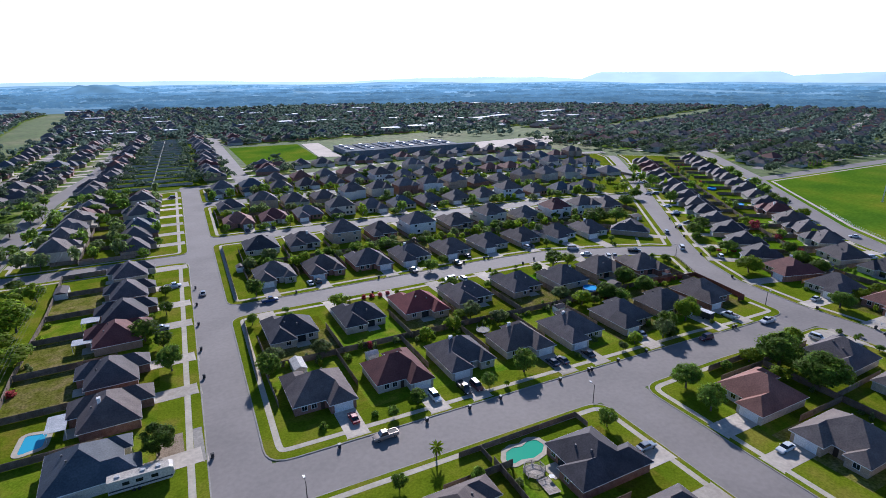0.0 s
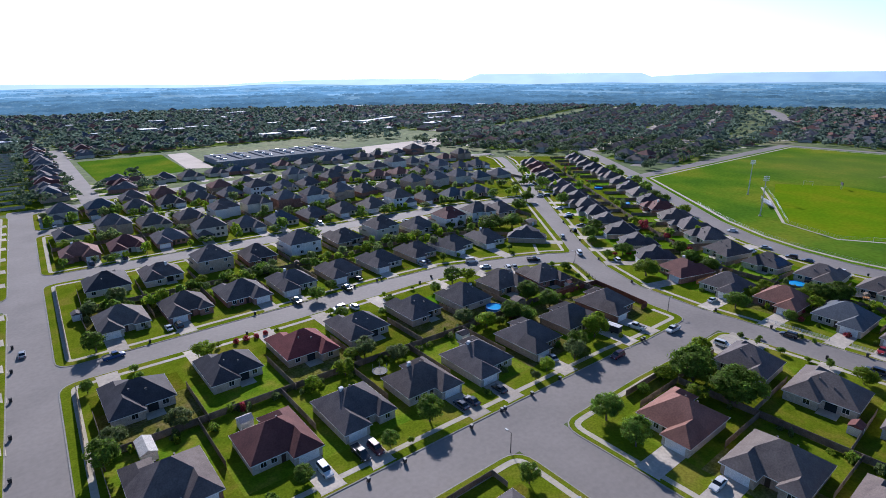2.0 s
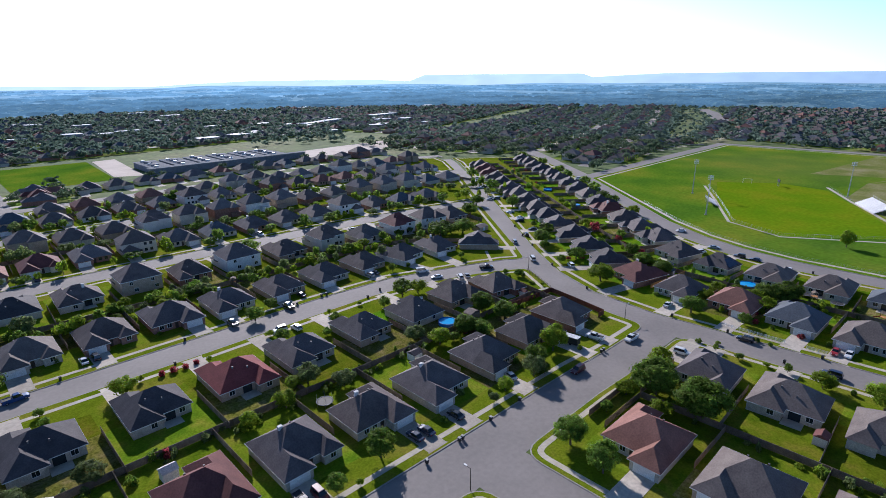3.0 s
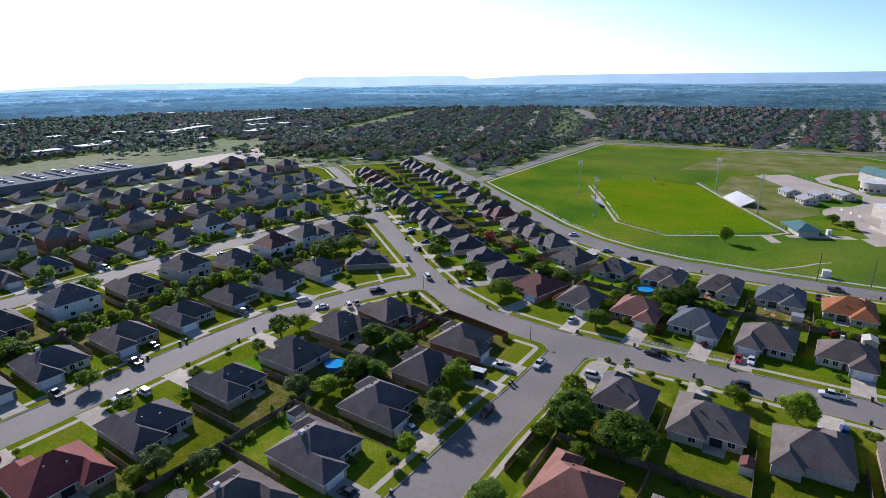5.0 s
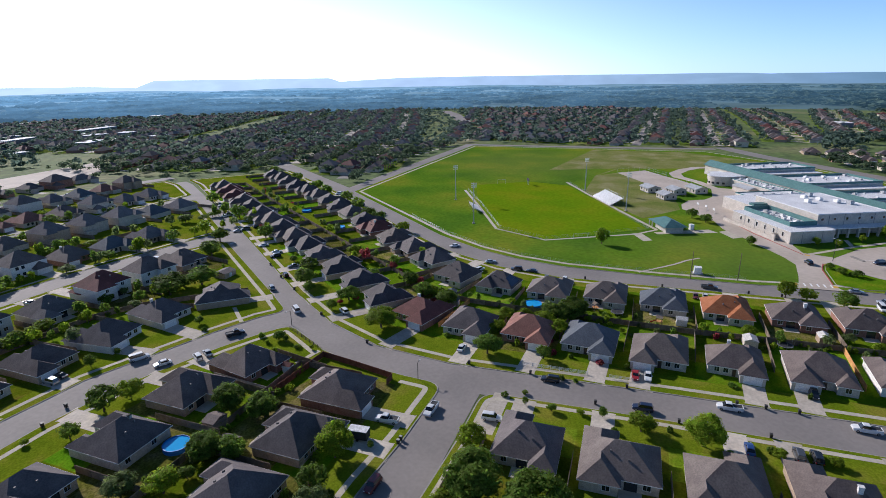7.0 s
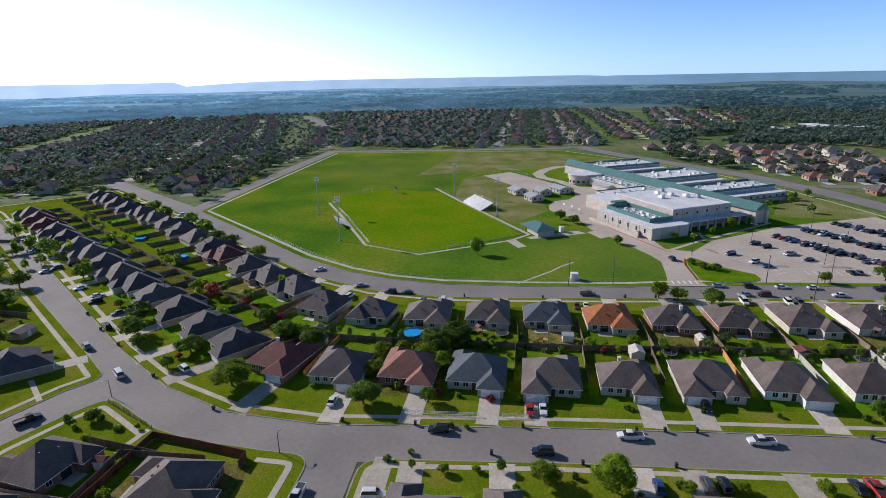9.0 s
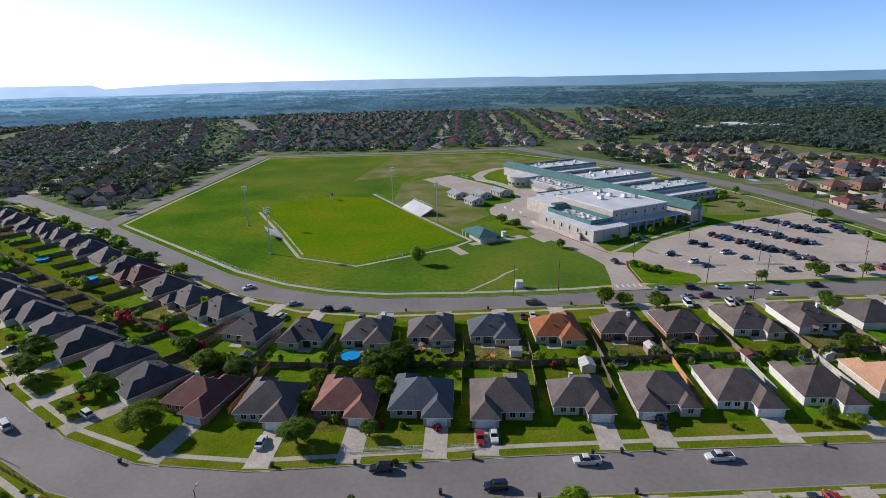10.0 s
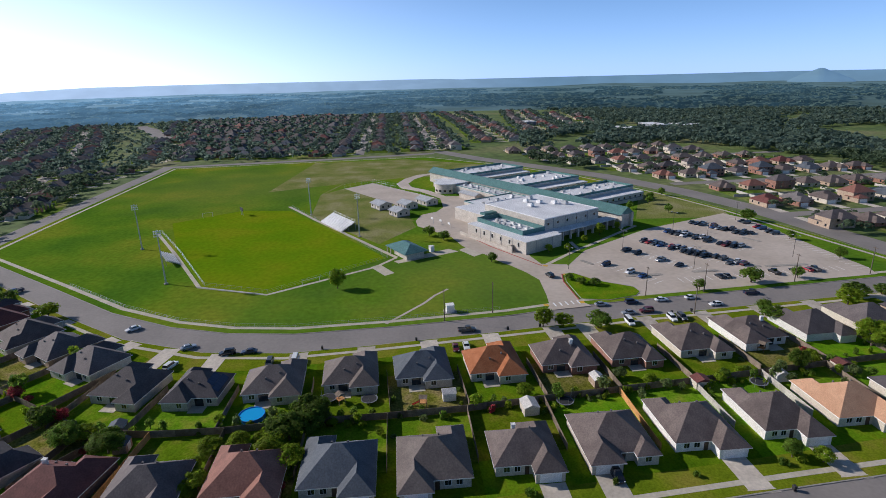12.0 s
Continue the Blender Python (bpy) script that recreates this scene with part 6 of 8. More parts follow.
yard_trees, yard_kinds, YARD_LEAVES = Geo(), [], ["oak", "bright", "grey", "pink"]
TREE_WORDS = {"oak": "dark green round-crowned tree", "bright": "bright green round-crowned tree", "grey": "loose grey-green tree", "pink": "small tree with dark pink blossom"}


def tree(x, y, h=6.5, r=3.0, leaf="oak", fine=True, z=KERB, where="in a yard"):
    if fine:
        fine = 1 + (-30 < x < 262 and y < 150) + (-30 < x < 262 and y < 150 and r > 4)
    proto = tree_proto(leaf, trng.randrange(3), fine)
    m = pose(x, y, z, 0, 0, trng.uniform(0, 360)) @ Matrix.Diagonal((r / 3.9, r / 3.9, h / 8.2, 1))
    if not fine:
        o, (v, f, k) = len(yard_trees.v), proto
        yard_trees.v += [tuple(m @ Vector(p)) for p in v]
        yard_trees.f += [tuple(o + i for i in q) for q in f]
        yard_kinds.extend([YARD_LEAVES.index(leaf)] * k + [4] * (len(f) - k))
        return None
    if proto[1]:
        ob = copy_thing(proto[0], m)
    else:
        proto[1], ob = True, proto[0]
        ob.matrix_basis = m
    return tagged(ob, TREE_WORDS[leaf] + " " + where, "tree", "trees along the streets and yards")


shrub_meshes = {}


def shrub(x, y, r=0.8, h=1.0, leaf="oak", z=KERB):
    k = (leaf, trng.randrange(2))
    if k not in shrub_meshes:
        shrub_meshes[k] = leaf_crown(k[1] + 50, 1.0, 0.62, 0.5, 230, 0.22).mesh("shrub", LEAVES[leaf])
    ob = new("shrub", shrub_meshes[k])
    ob.matrix_basis = pose(x, y, z, 0, 0, trng.uniform(0, 360)) @ Matrix.Diagonal((r, r, h, 1))
    return tagged(ob, {"pink": "low shrub with dark pink flowers"}.get(leaf, "low leafy green garden shrub on a lawn"), "shrub", "garden shrubs")


def trees(leaf, h, r, *spots, fine=True, where="in a yard"):
    for x, y in spots:
        tree(x, y, h * trng.uniform(0.95, 1.12), r * trng.uniform(0.98, 1.16), leaf, fine, where=where)


trees("oak", 7.0, 3.6, (-5.2, 149), (-9, 112.5), (17.2, 133), (23.8, 192), (78, 104.5), (137.4, 167.6), (150, 140.6), (148.7, 129.4), (132.3, 131))
trees("oak", 4.6, 2.3, (-5.3, 189.5), (-5, 208), (80.6, 76.3), (24, 161), (30, 166), (99, 192), (66, 102.8), (47, 104.6), (90, 167), (108, 166), (127, 165))
trees("oak", 5.4, 2.6, (31.7, 80), (45.8, 74.5))
trees("bright", 5.6, 3.2, (154, 80.2), (147.5, 79.5), (135.5, 80), (133, 70))
trees("oak", 7.0, 3.9, (109.4, 79), (106.4, 69.5))
trees("oak", 7.5, 4.4, (226.4, 170.6), (325.7, 197.1), (342.4, 212.6), (437.3, 346.2), (237.5, 176.8), (242.4, 231.9), (244.8, 235.2))
trees("oak", 8.4, 6.2, (207.6, 213.3), (200, 212.2), (212, 208.8), (204, 216.5))
trees("oak", 7.4, 4.2, (147.9, 138.9), (234.5, 175.3))
trees("oak", 4.8, 2.6, (183.7, 182.7), (182.7, 151.0), (219.5, 164.8))
trees("oak", 6.4, 3.6, (149.5, 130.9), (133.4, 132.7), (133.9, 126.0), (131.0, 104.4))
trees("bright", 5.2, 3.3, (262.6, 169.9), (235.8, 270.2), (121.4, 131.7))
trees("oak", 3.4, 2.0, (126.1, 130.5), (133.6, 125.3), (303, 211.6), (247.3, 191.1), (183, 150.7))
trees("oak", 9.2, 6.2, (140.8, 75.0), (139.2, 63.3))
trees("bright", 8.6, 5.8, (-47, 197), (-44, 172), (-50, 184))
trees("bright", 8.0, 4.2, (141.8, 106.1))
trees("bright", 7.2, 3.6, (172.6, 46.5), (171.7, 34), (218, 76.5), (214, 72), (143.5, 166), (47, 168.5))
trees("bright", 5.0, 2.8, (78.5, 141), (73, 134.5), (222, 84), (210.5, 89.8), (216.5, 91.7), (230.5, 119), (222, 90), (236.6, -63.4))
trees("grey", 6.0, 3.5, (126.5, 101.5), (82.5, 140.5), (88.5, 133), (35, 227), (160, 207), (33, 139), (118, 139), (20, 141))
trees("bright", 6.8, 6.2, (200.8, 125.2), where="beside the bend of the street")
trees("oak", 6.2, 3.8, (195.8, 88.8), (198, 73.2), (223.5, 73.5), (226, 69.5), (217.1, 146.5), (229, 122.5), (225, 112), (237, 131), (225.5, 76), (208, 148))
trees("oak", 8.0, 4.6, (229, 69.5), (272.8, 226), (262, 245))
trees("pink", 3.6, 2.2, (251.8, 145.7), (249.6, 141.8), (244.6, 135.5), (239.1, 128.4), (225.4, 117.3), (213.4, 148), (217.8, 144), (208, 73))
trees("bright", 6.2, 3.3, (269.6, 1.6), (269.2, -4.9))
trees("oak", 6.6, 4.2, (266, -15), (269.4, -73.3), (274, -111), (275, -122), (262, -71), where="beside the curving street")
trees("oak", 7.4, 4.0, (289.8, -63), (293.6, -86), (295, -106), (312.5, -139.4), (376.2, -142.3), (341.4, -139.3), where="beside the school parking lot")
trees("oak", 3.4, 2.2, (308.4, -20.9), (303.2, -23.4), (301.2, -28), where="on the grass island of the parking lot")
trees("oak", 6.0, 3.4, (381.7, 26.7), (373, 20.3), where="beside the school drive")
trees("oak", 5.2, 2.5, (335.6, 4.2), where="beside the school drive")
trees("bright", 6.0, 1.6, (343.6, -32.1), (355.2, -44.4), (365.8, -56.5), (372.9, -68.6), where="along the school front")
trees("bright", 3.6, 1.3, (343.9, -23.6), where="along the school front")
trees("bright", 6.8, 2.3, (315.6, 68.4), where="alone on the playing field")
trees("oak", 5.2, 2.6, (415, -95), (425, -112), (436, -118), (446, -131), (402, -112), where="on the dry school lawn", fine=False)
trees("oak", 7.5, 4.6, (346, 215), (388.5, 272), (407.5, 302), (372, 254), (357, 229), (303, 268), (330, 312), where="among the distant back yards", fine=False)
trees("oak", 6.2, 3.0, (-6.7, 164.3), (18.7, 168.2), (151.7, 190.7), (90.6, 186.3), (233.1, -56.5))
trees("oak", 7.6, 4.4, (-11.5, 171.7), (318.5, 186.5), (122.6, 256))
trees("oak", 3.4, 1.6, (39.6, 101.9), (159.3, 189.6), (101.2, 160.6), (129.5, 100.0), (125.6, 79.7), (231.9, -34.9), (225.1, 76.9))
trees("bright", 5.4, 2.7, (63.4, 133.8), (116.5, 217), (115.9, 102.3), (305, 166), (232.2, -14.7), (232.1, 17.8), (208, 92))
trees("bright", 8.2, 4.6, (268.8, -103.4), (241.9, -86.5))
trees("grey", 4.2, 2.0, (236.7, -8.8))
trees("bright", 3.6, 2.2, (223.3, 88.7), (224.6, 84.4), (219.3, 89.8), (213, 90.4), (208.3, 90.8), (223.2, 79.6), where="crowding a back yard")
trees("bright", 2.6, 1.5, (218.2, 72.4), (210.6, 72.2), (226.4, 61), (225.8, 57.6), (222, 53.6), (227.4, 64.4), where="beside a house wall")
trees("oak", 4.4, 2.2, (201.8, -30.2))
trees("bright", 3.0, 2.0, (172.9, 19.5), (173.9, 9.5), where="clipped round on a front lawn")
trees("bright", 4.6, 2.0, (174.8, -5.3), where="on a front lawn")
trees("bright", 4.4, 2.3, (199.4, -35.2))
# yard trees along the further rows
for k in range(46):
    tree(trng.uniform(24, 190), trng.choice((217, 224, 221, 226)) + trng.uniform(-3, 3), trng.uniform(3.5, 6.5), trng.uniform(1.6, 3.2), trng.choice(("oak", "oak", "grey", "bright")), True)
for k in range(210):
    x = trng.uniform(24, 320)
    tree(x, trng.choice((on_line(SOUTH, x) + 35, on_line(SOUTH, x) + 37, on_line(SOUTH, x) + 5.5, on_line(MID_S, x) - 5.5, on_line(MID_N, x) + 5.5, on_line(MID_N, x) + 32, on_line(MID_N, x) + 34)) + trng.uniform(-2.5, 2.5), 3.2 + 4.6 * trng.random() ** 2, 1.6 + 3.2 * trng.random() ** 2, trng.choice(("oak", "oak", "grey", "bright")), False, where="among the distant back yards")
for k in range(16):
    t = trng.uniform(0, 1)
    s = trng.choice((-22, -3, 3, 24))
    x, y = 226 + 150 * t + s * 0.777 + 14, 140 + 195 * t - s * 0.63
    tree(x, y, trng.uniform(3.2, 6), trng.uniform(1.5, 2.8), trng.choice(("oak", "grey", "bright", "oak")), False)
for k in range(26):
    tree(trng.uniform(-78, -44), trng.uniform(100, 243), trng.uniform(4, 8), trng.uniform(2, 4), trng.choice(("oak", "bright", "grey")), True)
for k in range(70):
    tree(trng.uniform(-74, -2), trng.uniform(258, 405), trng.uniform(4.5, 9), trng.uniform(2.2, 5.2), trng.choice(("oak", "oak", "grey")), False)
for x, y in ((30, 172.5), (52, 172.3), (69, 170), (88.5, 172.3), (110, 172.6), (122, 172.5), (70, 100.8), (110, 101), (147, 100.5), (181, 138), (182.4, 148), (174, 73), (174.5, 60), (173.5, 66.5), (175.2, 55)):
    tree(x, y, trng.uniform(2.2, 3.4), trng.uniform(0.9, 1.5), trng.choice(("oak", "grey", "bright")), True, where="on the strip beside the street")
for x, y, leaf in ((178.8, 74, "oak"), (176, 78.5, "oak"), (174.6, 40.5, "oak"), (174, 21, "oak"), (129, 101.6, "oak"), (200, 51, "oak"), (201, 66, "oak"), (200, 58, "pink"), (201.5, 71, "pink"), (57, 171.6, "pink"), (60, 171.4, "pink"), (63, 171.2, "pink"), (66, 171.6, "pink"), (36, 104.5, "oak"), (40, 104.6, "oak"), (24, 105.5, "oak"), (96, 104, "oak"), (112, 104, "oak"), (199.5, 25.5, "oak"), (199.6, 8.5, "oak"), (199.4, -8, "oak"), (200, -27, "oak"), (200.4, -31, "bright"), (170, 52, "oak"), (170, 29, "oak"), (168, 16, "oak"), (302, -26, "oak"), (304, -24, "oak"), (188.7, 66.5, "oak"), (188.6, 63, "oak"), (182.6, 157, "oak"), (179.7, 152.8, "bright"), (180.4, 142.5, "oak"), (180.3, 177.6, "oak"), (191.1, 194.5, "pink"), (176.5, 147.5, "bright")):
    shrub(x, y, trng.uniform(0.7, 1.2), trng.uniform(0.9, 1.4), leaf)
for k in range(60):
    shrub(trng.choice((trng.uniform(20, 170),)), trng.choice((134, 136, 137, 133.5)) + trng.uniform(-1, 1), trng.uniform(0.5, 1.1), trng.uniform(0.7, 1.5), trng.choice(("oak", "bright", "grey")))
for k in range(50):
    shrub(trng.choice((228, 229, 230, 231)) + trng.uniform(-1, 1), trng.uniform(-60, 100), trng.uniform(0.5, 1.1), trng.uniform(0.7, 1.5), trng.choice(("oak", "bright", "grey")))

for k in range(60):
    tree(trng.uniform(24, 200), trng.choice((217, 224, 226, 220)) + trng.uniform(-3, 3), trng.uniform(3, 5.5), trng.uniform(1.4, 2.8), trng.choice(("oak", "grey", "bright", "oak")), False)
for k in range(14):
    t, s = trng.uniform(0, 0.9), trng.uniform(-5, 5)
    tree(242 + 150 * t + s, 141 + 195 * t - s, trng.uniform(3, 6.5), trng.uniform(1.4, 3.0), trng.choice(("oak", "grey", "bright", "oak", "pink")), False)
for k in range(40):
    tree(trng.choice((228, 230, 232)) + trng.uniform(-3, 3), trng.uniform(-140, 118), trng.uniform(2.2, 4.2), trng.uniform(1.0, 2.0), trng.choice(("oak", "grey", "bright")), False)
me = yard_trees.mesh("distant_yard_trees", [LEAVES[k] for k in YARD_LEAVES] + [M_TRUNK])
me.polygons.foreach_set("material_index", yard_kinds)
tagged(new("distant_yard_trees", me), "green and grey-green trees among the further back yards", "trees", kind="stuff")

# a palm beside the street
palm = empty("palm_tree", pose(41.7, 84.2, KERB), "small palm tree with drooping fan leaves beside the street", "tree")
g = Geo()
g.tube((0, 0, -0.1), (0.1, 0, 3.0), 0.2, 0.16, 8)
part("trunk", g, M_TRUNK, palm)
g = Geo()
for k in range(44):
    a, e = trng.uniform(0, math.tau), trng.uniform(-0.7, 1.1)
    d = Vector((math.cos(a) * math.cos(e), math.sin(a) * math.cos(e), math.sin(e)))
    s = Vector((-math.sin(a), math.cos(a), 0)) * 0.22
    c = Vector((0.1, 0, 3.1))
    g.face(c, c + d * 0.9 + s, c + d * 1.9 + Vector((0, 0, -0.35)), c + d * 0.9 - s)
part("fronds", g, LEAVES["bright"], palm)

# bushes and rank growth along the back fences
bushes, bush_kinds = Geo(), []
brng = random.Random(77)
bush_forms = [leaf_crown(70 + k, 1.0, 0.7, 0.55, 125, 0.26) for k in range(3)]
for x, y, f, side, back in drives:
    if not back:
        continue
    c, w = math.cos(radians(f)), math.sin(radians(f))
    for k in range(brng.randrange(1, 6)):
        if brng.random() < 0.6:
            out, over = -(back - brng.uniform(0.7, 2.0)), brng.uniform(-8, 8)
        elif brng.random() < 0.5:
            out, over = -brng.uniform(11.5, back - 1), brng.choice((-8.4, 8.4)) + brng.uniform(-.4, .4)
        else:
            out, over = brng.uniform(5.2, 6.2), -side * brng.uniform(1, 7)
        m = pose(x + c * out - w * over, y + w * out + c * over, KERB, 0, 0, brng.uniform(0, 360)) @ Matrix.Diagonal((brng.uniform(0.5, 1.4), brng.uniform(0.5, 1.4), brng.uniform(0.6, 1.9), 1))
        form, o = brng.choice(bush_forms), len(bushes.v)
        bushes.v += [tuple(m @ Vector(p)) for p in form.v]
        bushes.f += [tuple(o + i for i in q) for q in form.f]
        bush_kinds.extend([brng.choice((0, 0, 1, 2, 0, 3) if brng.random() < 0.4 else (0, 1, 2))] * len(form.f))
me = bushes.mesh("yard_bushes", [LEAVES[k] for k in YARD_LEAVES])
me.polygons.foreach_set("material_index", bush_kinds)
tagged(new("yard_bushes", me), "low green bushes along the yard fences and walls", "bushes", kind="stuff")

# ---------------------------------------------------------------- yards: pools, sheds, bins and small things
M_POOLWATER = plain("pool_water", (0.03, 0.36, 0.75), 0.15, spec=0.35)
M_CYANWATER = plain("clear_pool_water", (0.07, 0.43, 0.62), 0.12, spec=0.35)
M_GREENWATER = plain("green_pool_water", (0.05, 0.42, 0.25), 0.15, spec=0.35)
M_POOLWALL = plain("blue_pool_wall", (0.02, 0.16, 0.55), 0.5)
M_BIN = plain("dark_bin_plastic", (0.03, 0.028, 0.027), 0.6)
M_BINLID = plain("pale_bin_lid", (0.40, 0.38, 0.36), 0.6)
M_SHEDROOF = material("pale_shed_roof", [(0.50, 0.47, 0.43), (0.62, 0.59, 0.55)], 0.8, 0.8, 5.0, 0.1)


def round_pool(x, y, r):
    root = empty("round_pool", pose(x, y, KERB), "round above-ground pool with blue water", "pool", "pools")
    g = Geo()
    ringp = lambda rr, z: [(rr * math.cos(k * math.tau / 28), rr * math.sin(k * math.tau / 28), z) for k in range(28)]
    g.loft([ringp(r, 0), ringp(r, 1.15), ringp(r - 0.16, 1.15), ringp(r - 0.16, 0.9)], close=False)
    part("pool_wall", g, M_POOLWALL, root)
    g = Geo()
    g.face(*ringp(r - 0.14, 0.98))
    part("water", g, M_POOLWATER, root, "clear blue water")


round_pool(233.4, 83.6, 3.1)
round_pool(132.9, 140.1, 2.9)
round_pool(328.3, 239.9, 2.8)
round_pool(301.4, 201.0, 2.9)


def sunk_pool(name, pts, water, label):
    pts = rounded(polygon_ccw(pts), 0.9)
    root = tagged(new(name), label, "pool", "pools")
    root.location = (0, 0, KERB)
    g = Geo()
    rim = inset(pts, -1.1)
    ring(g, rim, pts, 0.10)
    for i in range(len(rim)):
        g.face((*rim[i - 1], 0), (*rim[i], 0), (*rim[i], 0.10), (*rim[i - 1], 0.10))
    part("deck", g, M_WALKWAY, root, "pale concrete pool deck")
    g = Geo()
    g.face(*[(*p, 0.04) for p in pts])
    part("water", g, water, root)


sunk_pool("sunken_pool", [(54.2, 77.3), (55.7, 79.4), (57.5, 80.0), (59.7, 79.4), (61.8, 80.4), (63.7, 79.8), (64.2, 77.7), (62.4, 76.0), (59.8, 75.3), (57.1, 76.0), (55.0, 75.6)], M_GREENWATER, "kidney-shaped sunken pool with green water")
sunk_pool("sunken_pool", [(-35.6, 125.8), (-31.2, 127.0), (-30.8, 132.2), (-35.0, 133.0)], M_CYANWATER, "small sunken pool with clear blue water")
sunk_pool("sunken_pool", [(49.4, 226.5), (55.2, 226.5), (55.2, 229.4), (49.4, 229.4)], M_CYANWATER, "small sunken pool with clear blue water")


def shed(x, y, turn, w, d, roof_mat, wall_mat, label):
    root = empty("garden_shed", pose(x, y, KERB, 0, 0, turn), label, "shed", "garden sheds")
    g = Geo()
    g.box(-w / 2, w / 2, -d / 2, d / 2, 0, 2.1)
    part("wall", g, wall_mat, root)
    g = Geo()
    g.loft([[(-w / 2 - .15, -d / 2 - .15, 2.1), (-w / 2 - .15, d / 2 + .15, 2.1), (-w / 2 - .15, 0, 2.9)], [(w / 2 + .15, -d / 2 - .15, 2.1), (w / 2 + .15, d / 2 + .15, 2.1), (w / 2 + .15, 0, 2.9)]])
    part("roof", g, roof_mat, root)
    g = Geo()
    g.box(-0.7, 0.7, -d / 2 - 0.05, -d / 2 + 0.01, 0.05, 1.9)
    part("door", g, M_WHITE, root, "pale double door")


for x, y, w, d, rf, wl, lab in ((234.2, 36.4, 3.2, 2.6, M_SHEDROOF, WALLS["white"], "white garden shed with a pale roof"), (226.0, 18.3, 4.2, 3.6, M_SHEDROOF, WALLS["cream"], "pale metal garden shed beside a fence"), (234.9, -2.0, 3.8, 3.0, M_SHEDROOF, WALLS["tan"], "tan wooden garden shed beside a fence"), (229.8, -27, 3.2, 4.0, ROOFS["red"], WALLS["cream"], "small garden shed with a red roof"), (229.6, -48.4, 3.0, 3.4, M_SHEDROOF, WALLS["white"], "white garden shed beside a fence"), (231.5, -67.6, 3.2, 4.2, ROOFS["red"], WALLS["cream"], "small garden shed with a red roof"), (25, 133.2, 6.4, 3.2, M_SHEDROOF, WALLS["white"], "cream wooden shed with double doors"), (44.5, 129.5, 3.0, 2.6, M_SHEDROOF, WALLS["white"], "white metal garden shed"), (110.5, 130.5, 3.0, 3.0, ROOFS["grey"], WALLS["white"], "small white shed with grey roof"), (142, 137.9, 3.2, 4.4, ROOFS["brown"], WALLS["tan"], "brown wooden garden shed"), (136.9, 129, 3.6, 3.0, ROOFS["grey"], WALLS["tan"], "tan wooden garden shed with a grey roof"), (168.1, 136.8, 2.4, 2.0, ROOFS["red"], WALLS["white"], "small white shed with a red roof"), (222.9, 207.1, 6.4, 5.6, ROOFS["grey"], WALLS["tan"], "small tan outbuilding with a grey roof"), (232.3, 113, 3, 3.4, ROOFS["slate"], WALLS["brick"], "small dark blue-roofed shed"), (225.6, 109.4, 3, 3, ROOFS["slate"], WALLS["tan"], "small dark shed beside a fence"), (22.5, 222, 3.4, 2.8, ROOFS["grey"], WALLS["white"], "small white garden shed"), (-38, 225, 8, 4, ROOFS["grey"], WALLS["white"], "long white outbuilding behind back yards"), (147.5, 41.5, 3.0, 2.6, ROOFS["red"], WALLS["white"], "small shed with a red roof")):
    shed(x, y, rng.choice((0, 90, 2)), w, d, rf, wl, lab)


def trampoline(x, y, r=2.1):
    root = empty("trampoline", pose(x, y, KERB), "round black trampoline on thin metal legs", "trampoline", "trampolines")
    rp = lambda rr, z: [(rr * math.cos(k * math.tau / 20), rr * math.sin(k * math.tau / 20), z) for k in range(20)]
    g = Geo()
    g.face(*rp(r - 0.2, 0.86))
    part("mat", g, M_DARK, root)
    g = Geo()
    g.loft([rp(r, 0.82), rp(r, 0.9), rp(r - 0.25, 0.9), rp(r - 0.25, 0.82)], close=False)
    part("pad", g, M_BAND, root, "dark edge pad")
    for k in range(6):
        a = k * math.tau / 6
        g = Geo()
        g.tube((r * math.cos(a), r * math.sin(a), 0), (r * math.cos(a), r * math.sin(a), 2.4), 0.035, 0.035, 6)
        part("pole", g, M_STEEL, root)


for x, y in ((236, 56), (227.6, 9), (228, -41.7), (80.5, 129.5), (238, 66)):
    trampoline(x, y)

bin_proto = []


def bin_(x, y, turn, pale=False):
    """A wheeled bin at the kerb."""
    if len(bin_proto) < 2:
        for lid in (M_BIN, M_BINLID):
            root = new("wheeled_bin")
            g = Geo()
            g.loft([[(-.24, -.26, 0.06), (.24, -.26, 0.06), (.24, .26, 0.06), (-.24, .26, 0.06)], [(-.31, -.36, 1.0), (.31, -.36, 1.0), (.31, .36, 1.0), (-.31, .36, 1.0)]])
            part("body", g, M_BIN, root)
            g = Geo()
            g.loft([[(-.33, -.38, 1.0), (.33, -.38, 1.0), (.33, .40, 1.0), (-.33, .40, 1.0)], [(-.28, -.3, 1.1), (.28, -.3, 1.1), (.28, .36, 1.1), (-.28, .36, 1.1)]])
            part("lid", g, lid, root, "hinged lid")
            for s in (-1, 1):
                g = Geo()
                g.tube((s * 0.24, 0.3, 0.12), (s * 0.3, 0.3, 0.12), 0.12, 0.12, 8)
                part("wheel", g, M_TYRE, root)
            bin_proto.append([root, False])
    e = bin_proto[1 if pale else 0]
    m = pose(x, y, 0.05, 0, 0, turn)
    if e[1]:
        ob = copy_thing(e[0], m)
    else:
        e[1], ob = True, e[0]
        ob.matrix_basis = m
    tagged(ob, "dark wheeled rubbish bin at the kerb" if not pale else "dark wheeled bin with pale lid at the kerb", "bin", "wheeled bins")


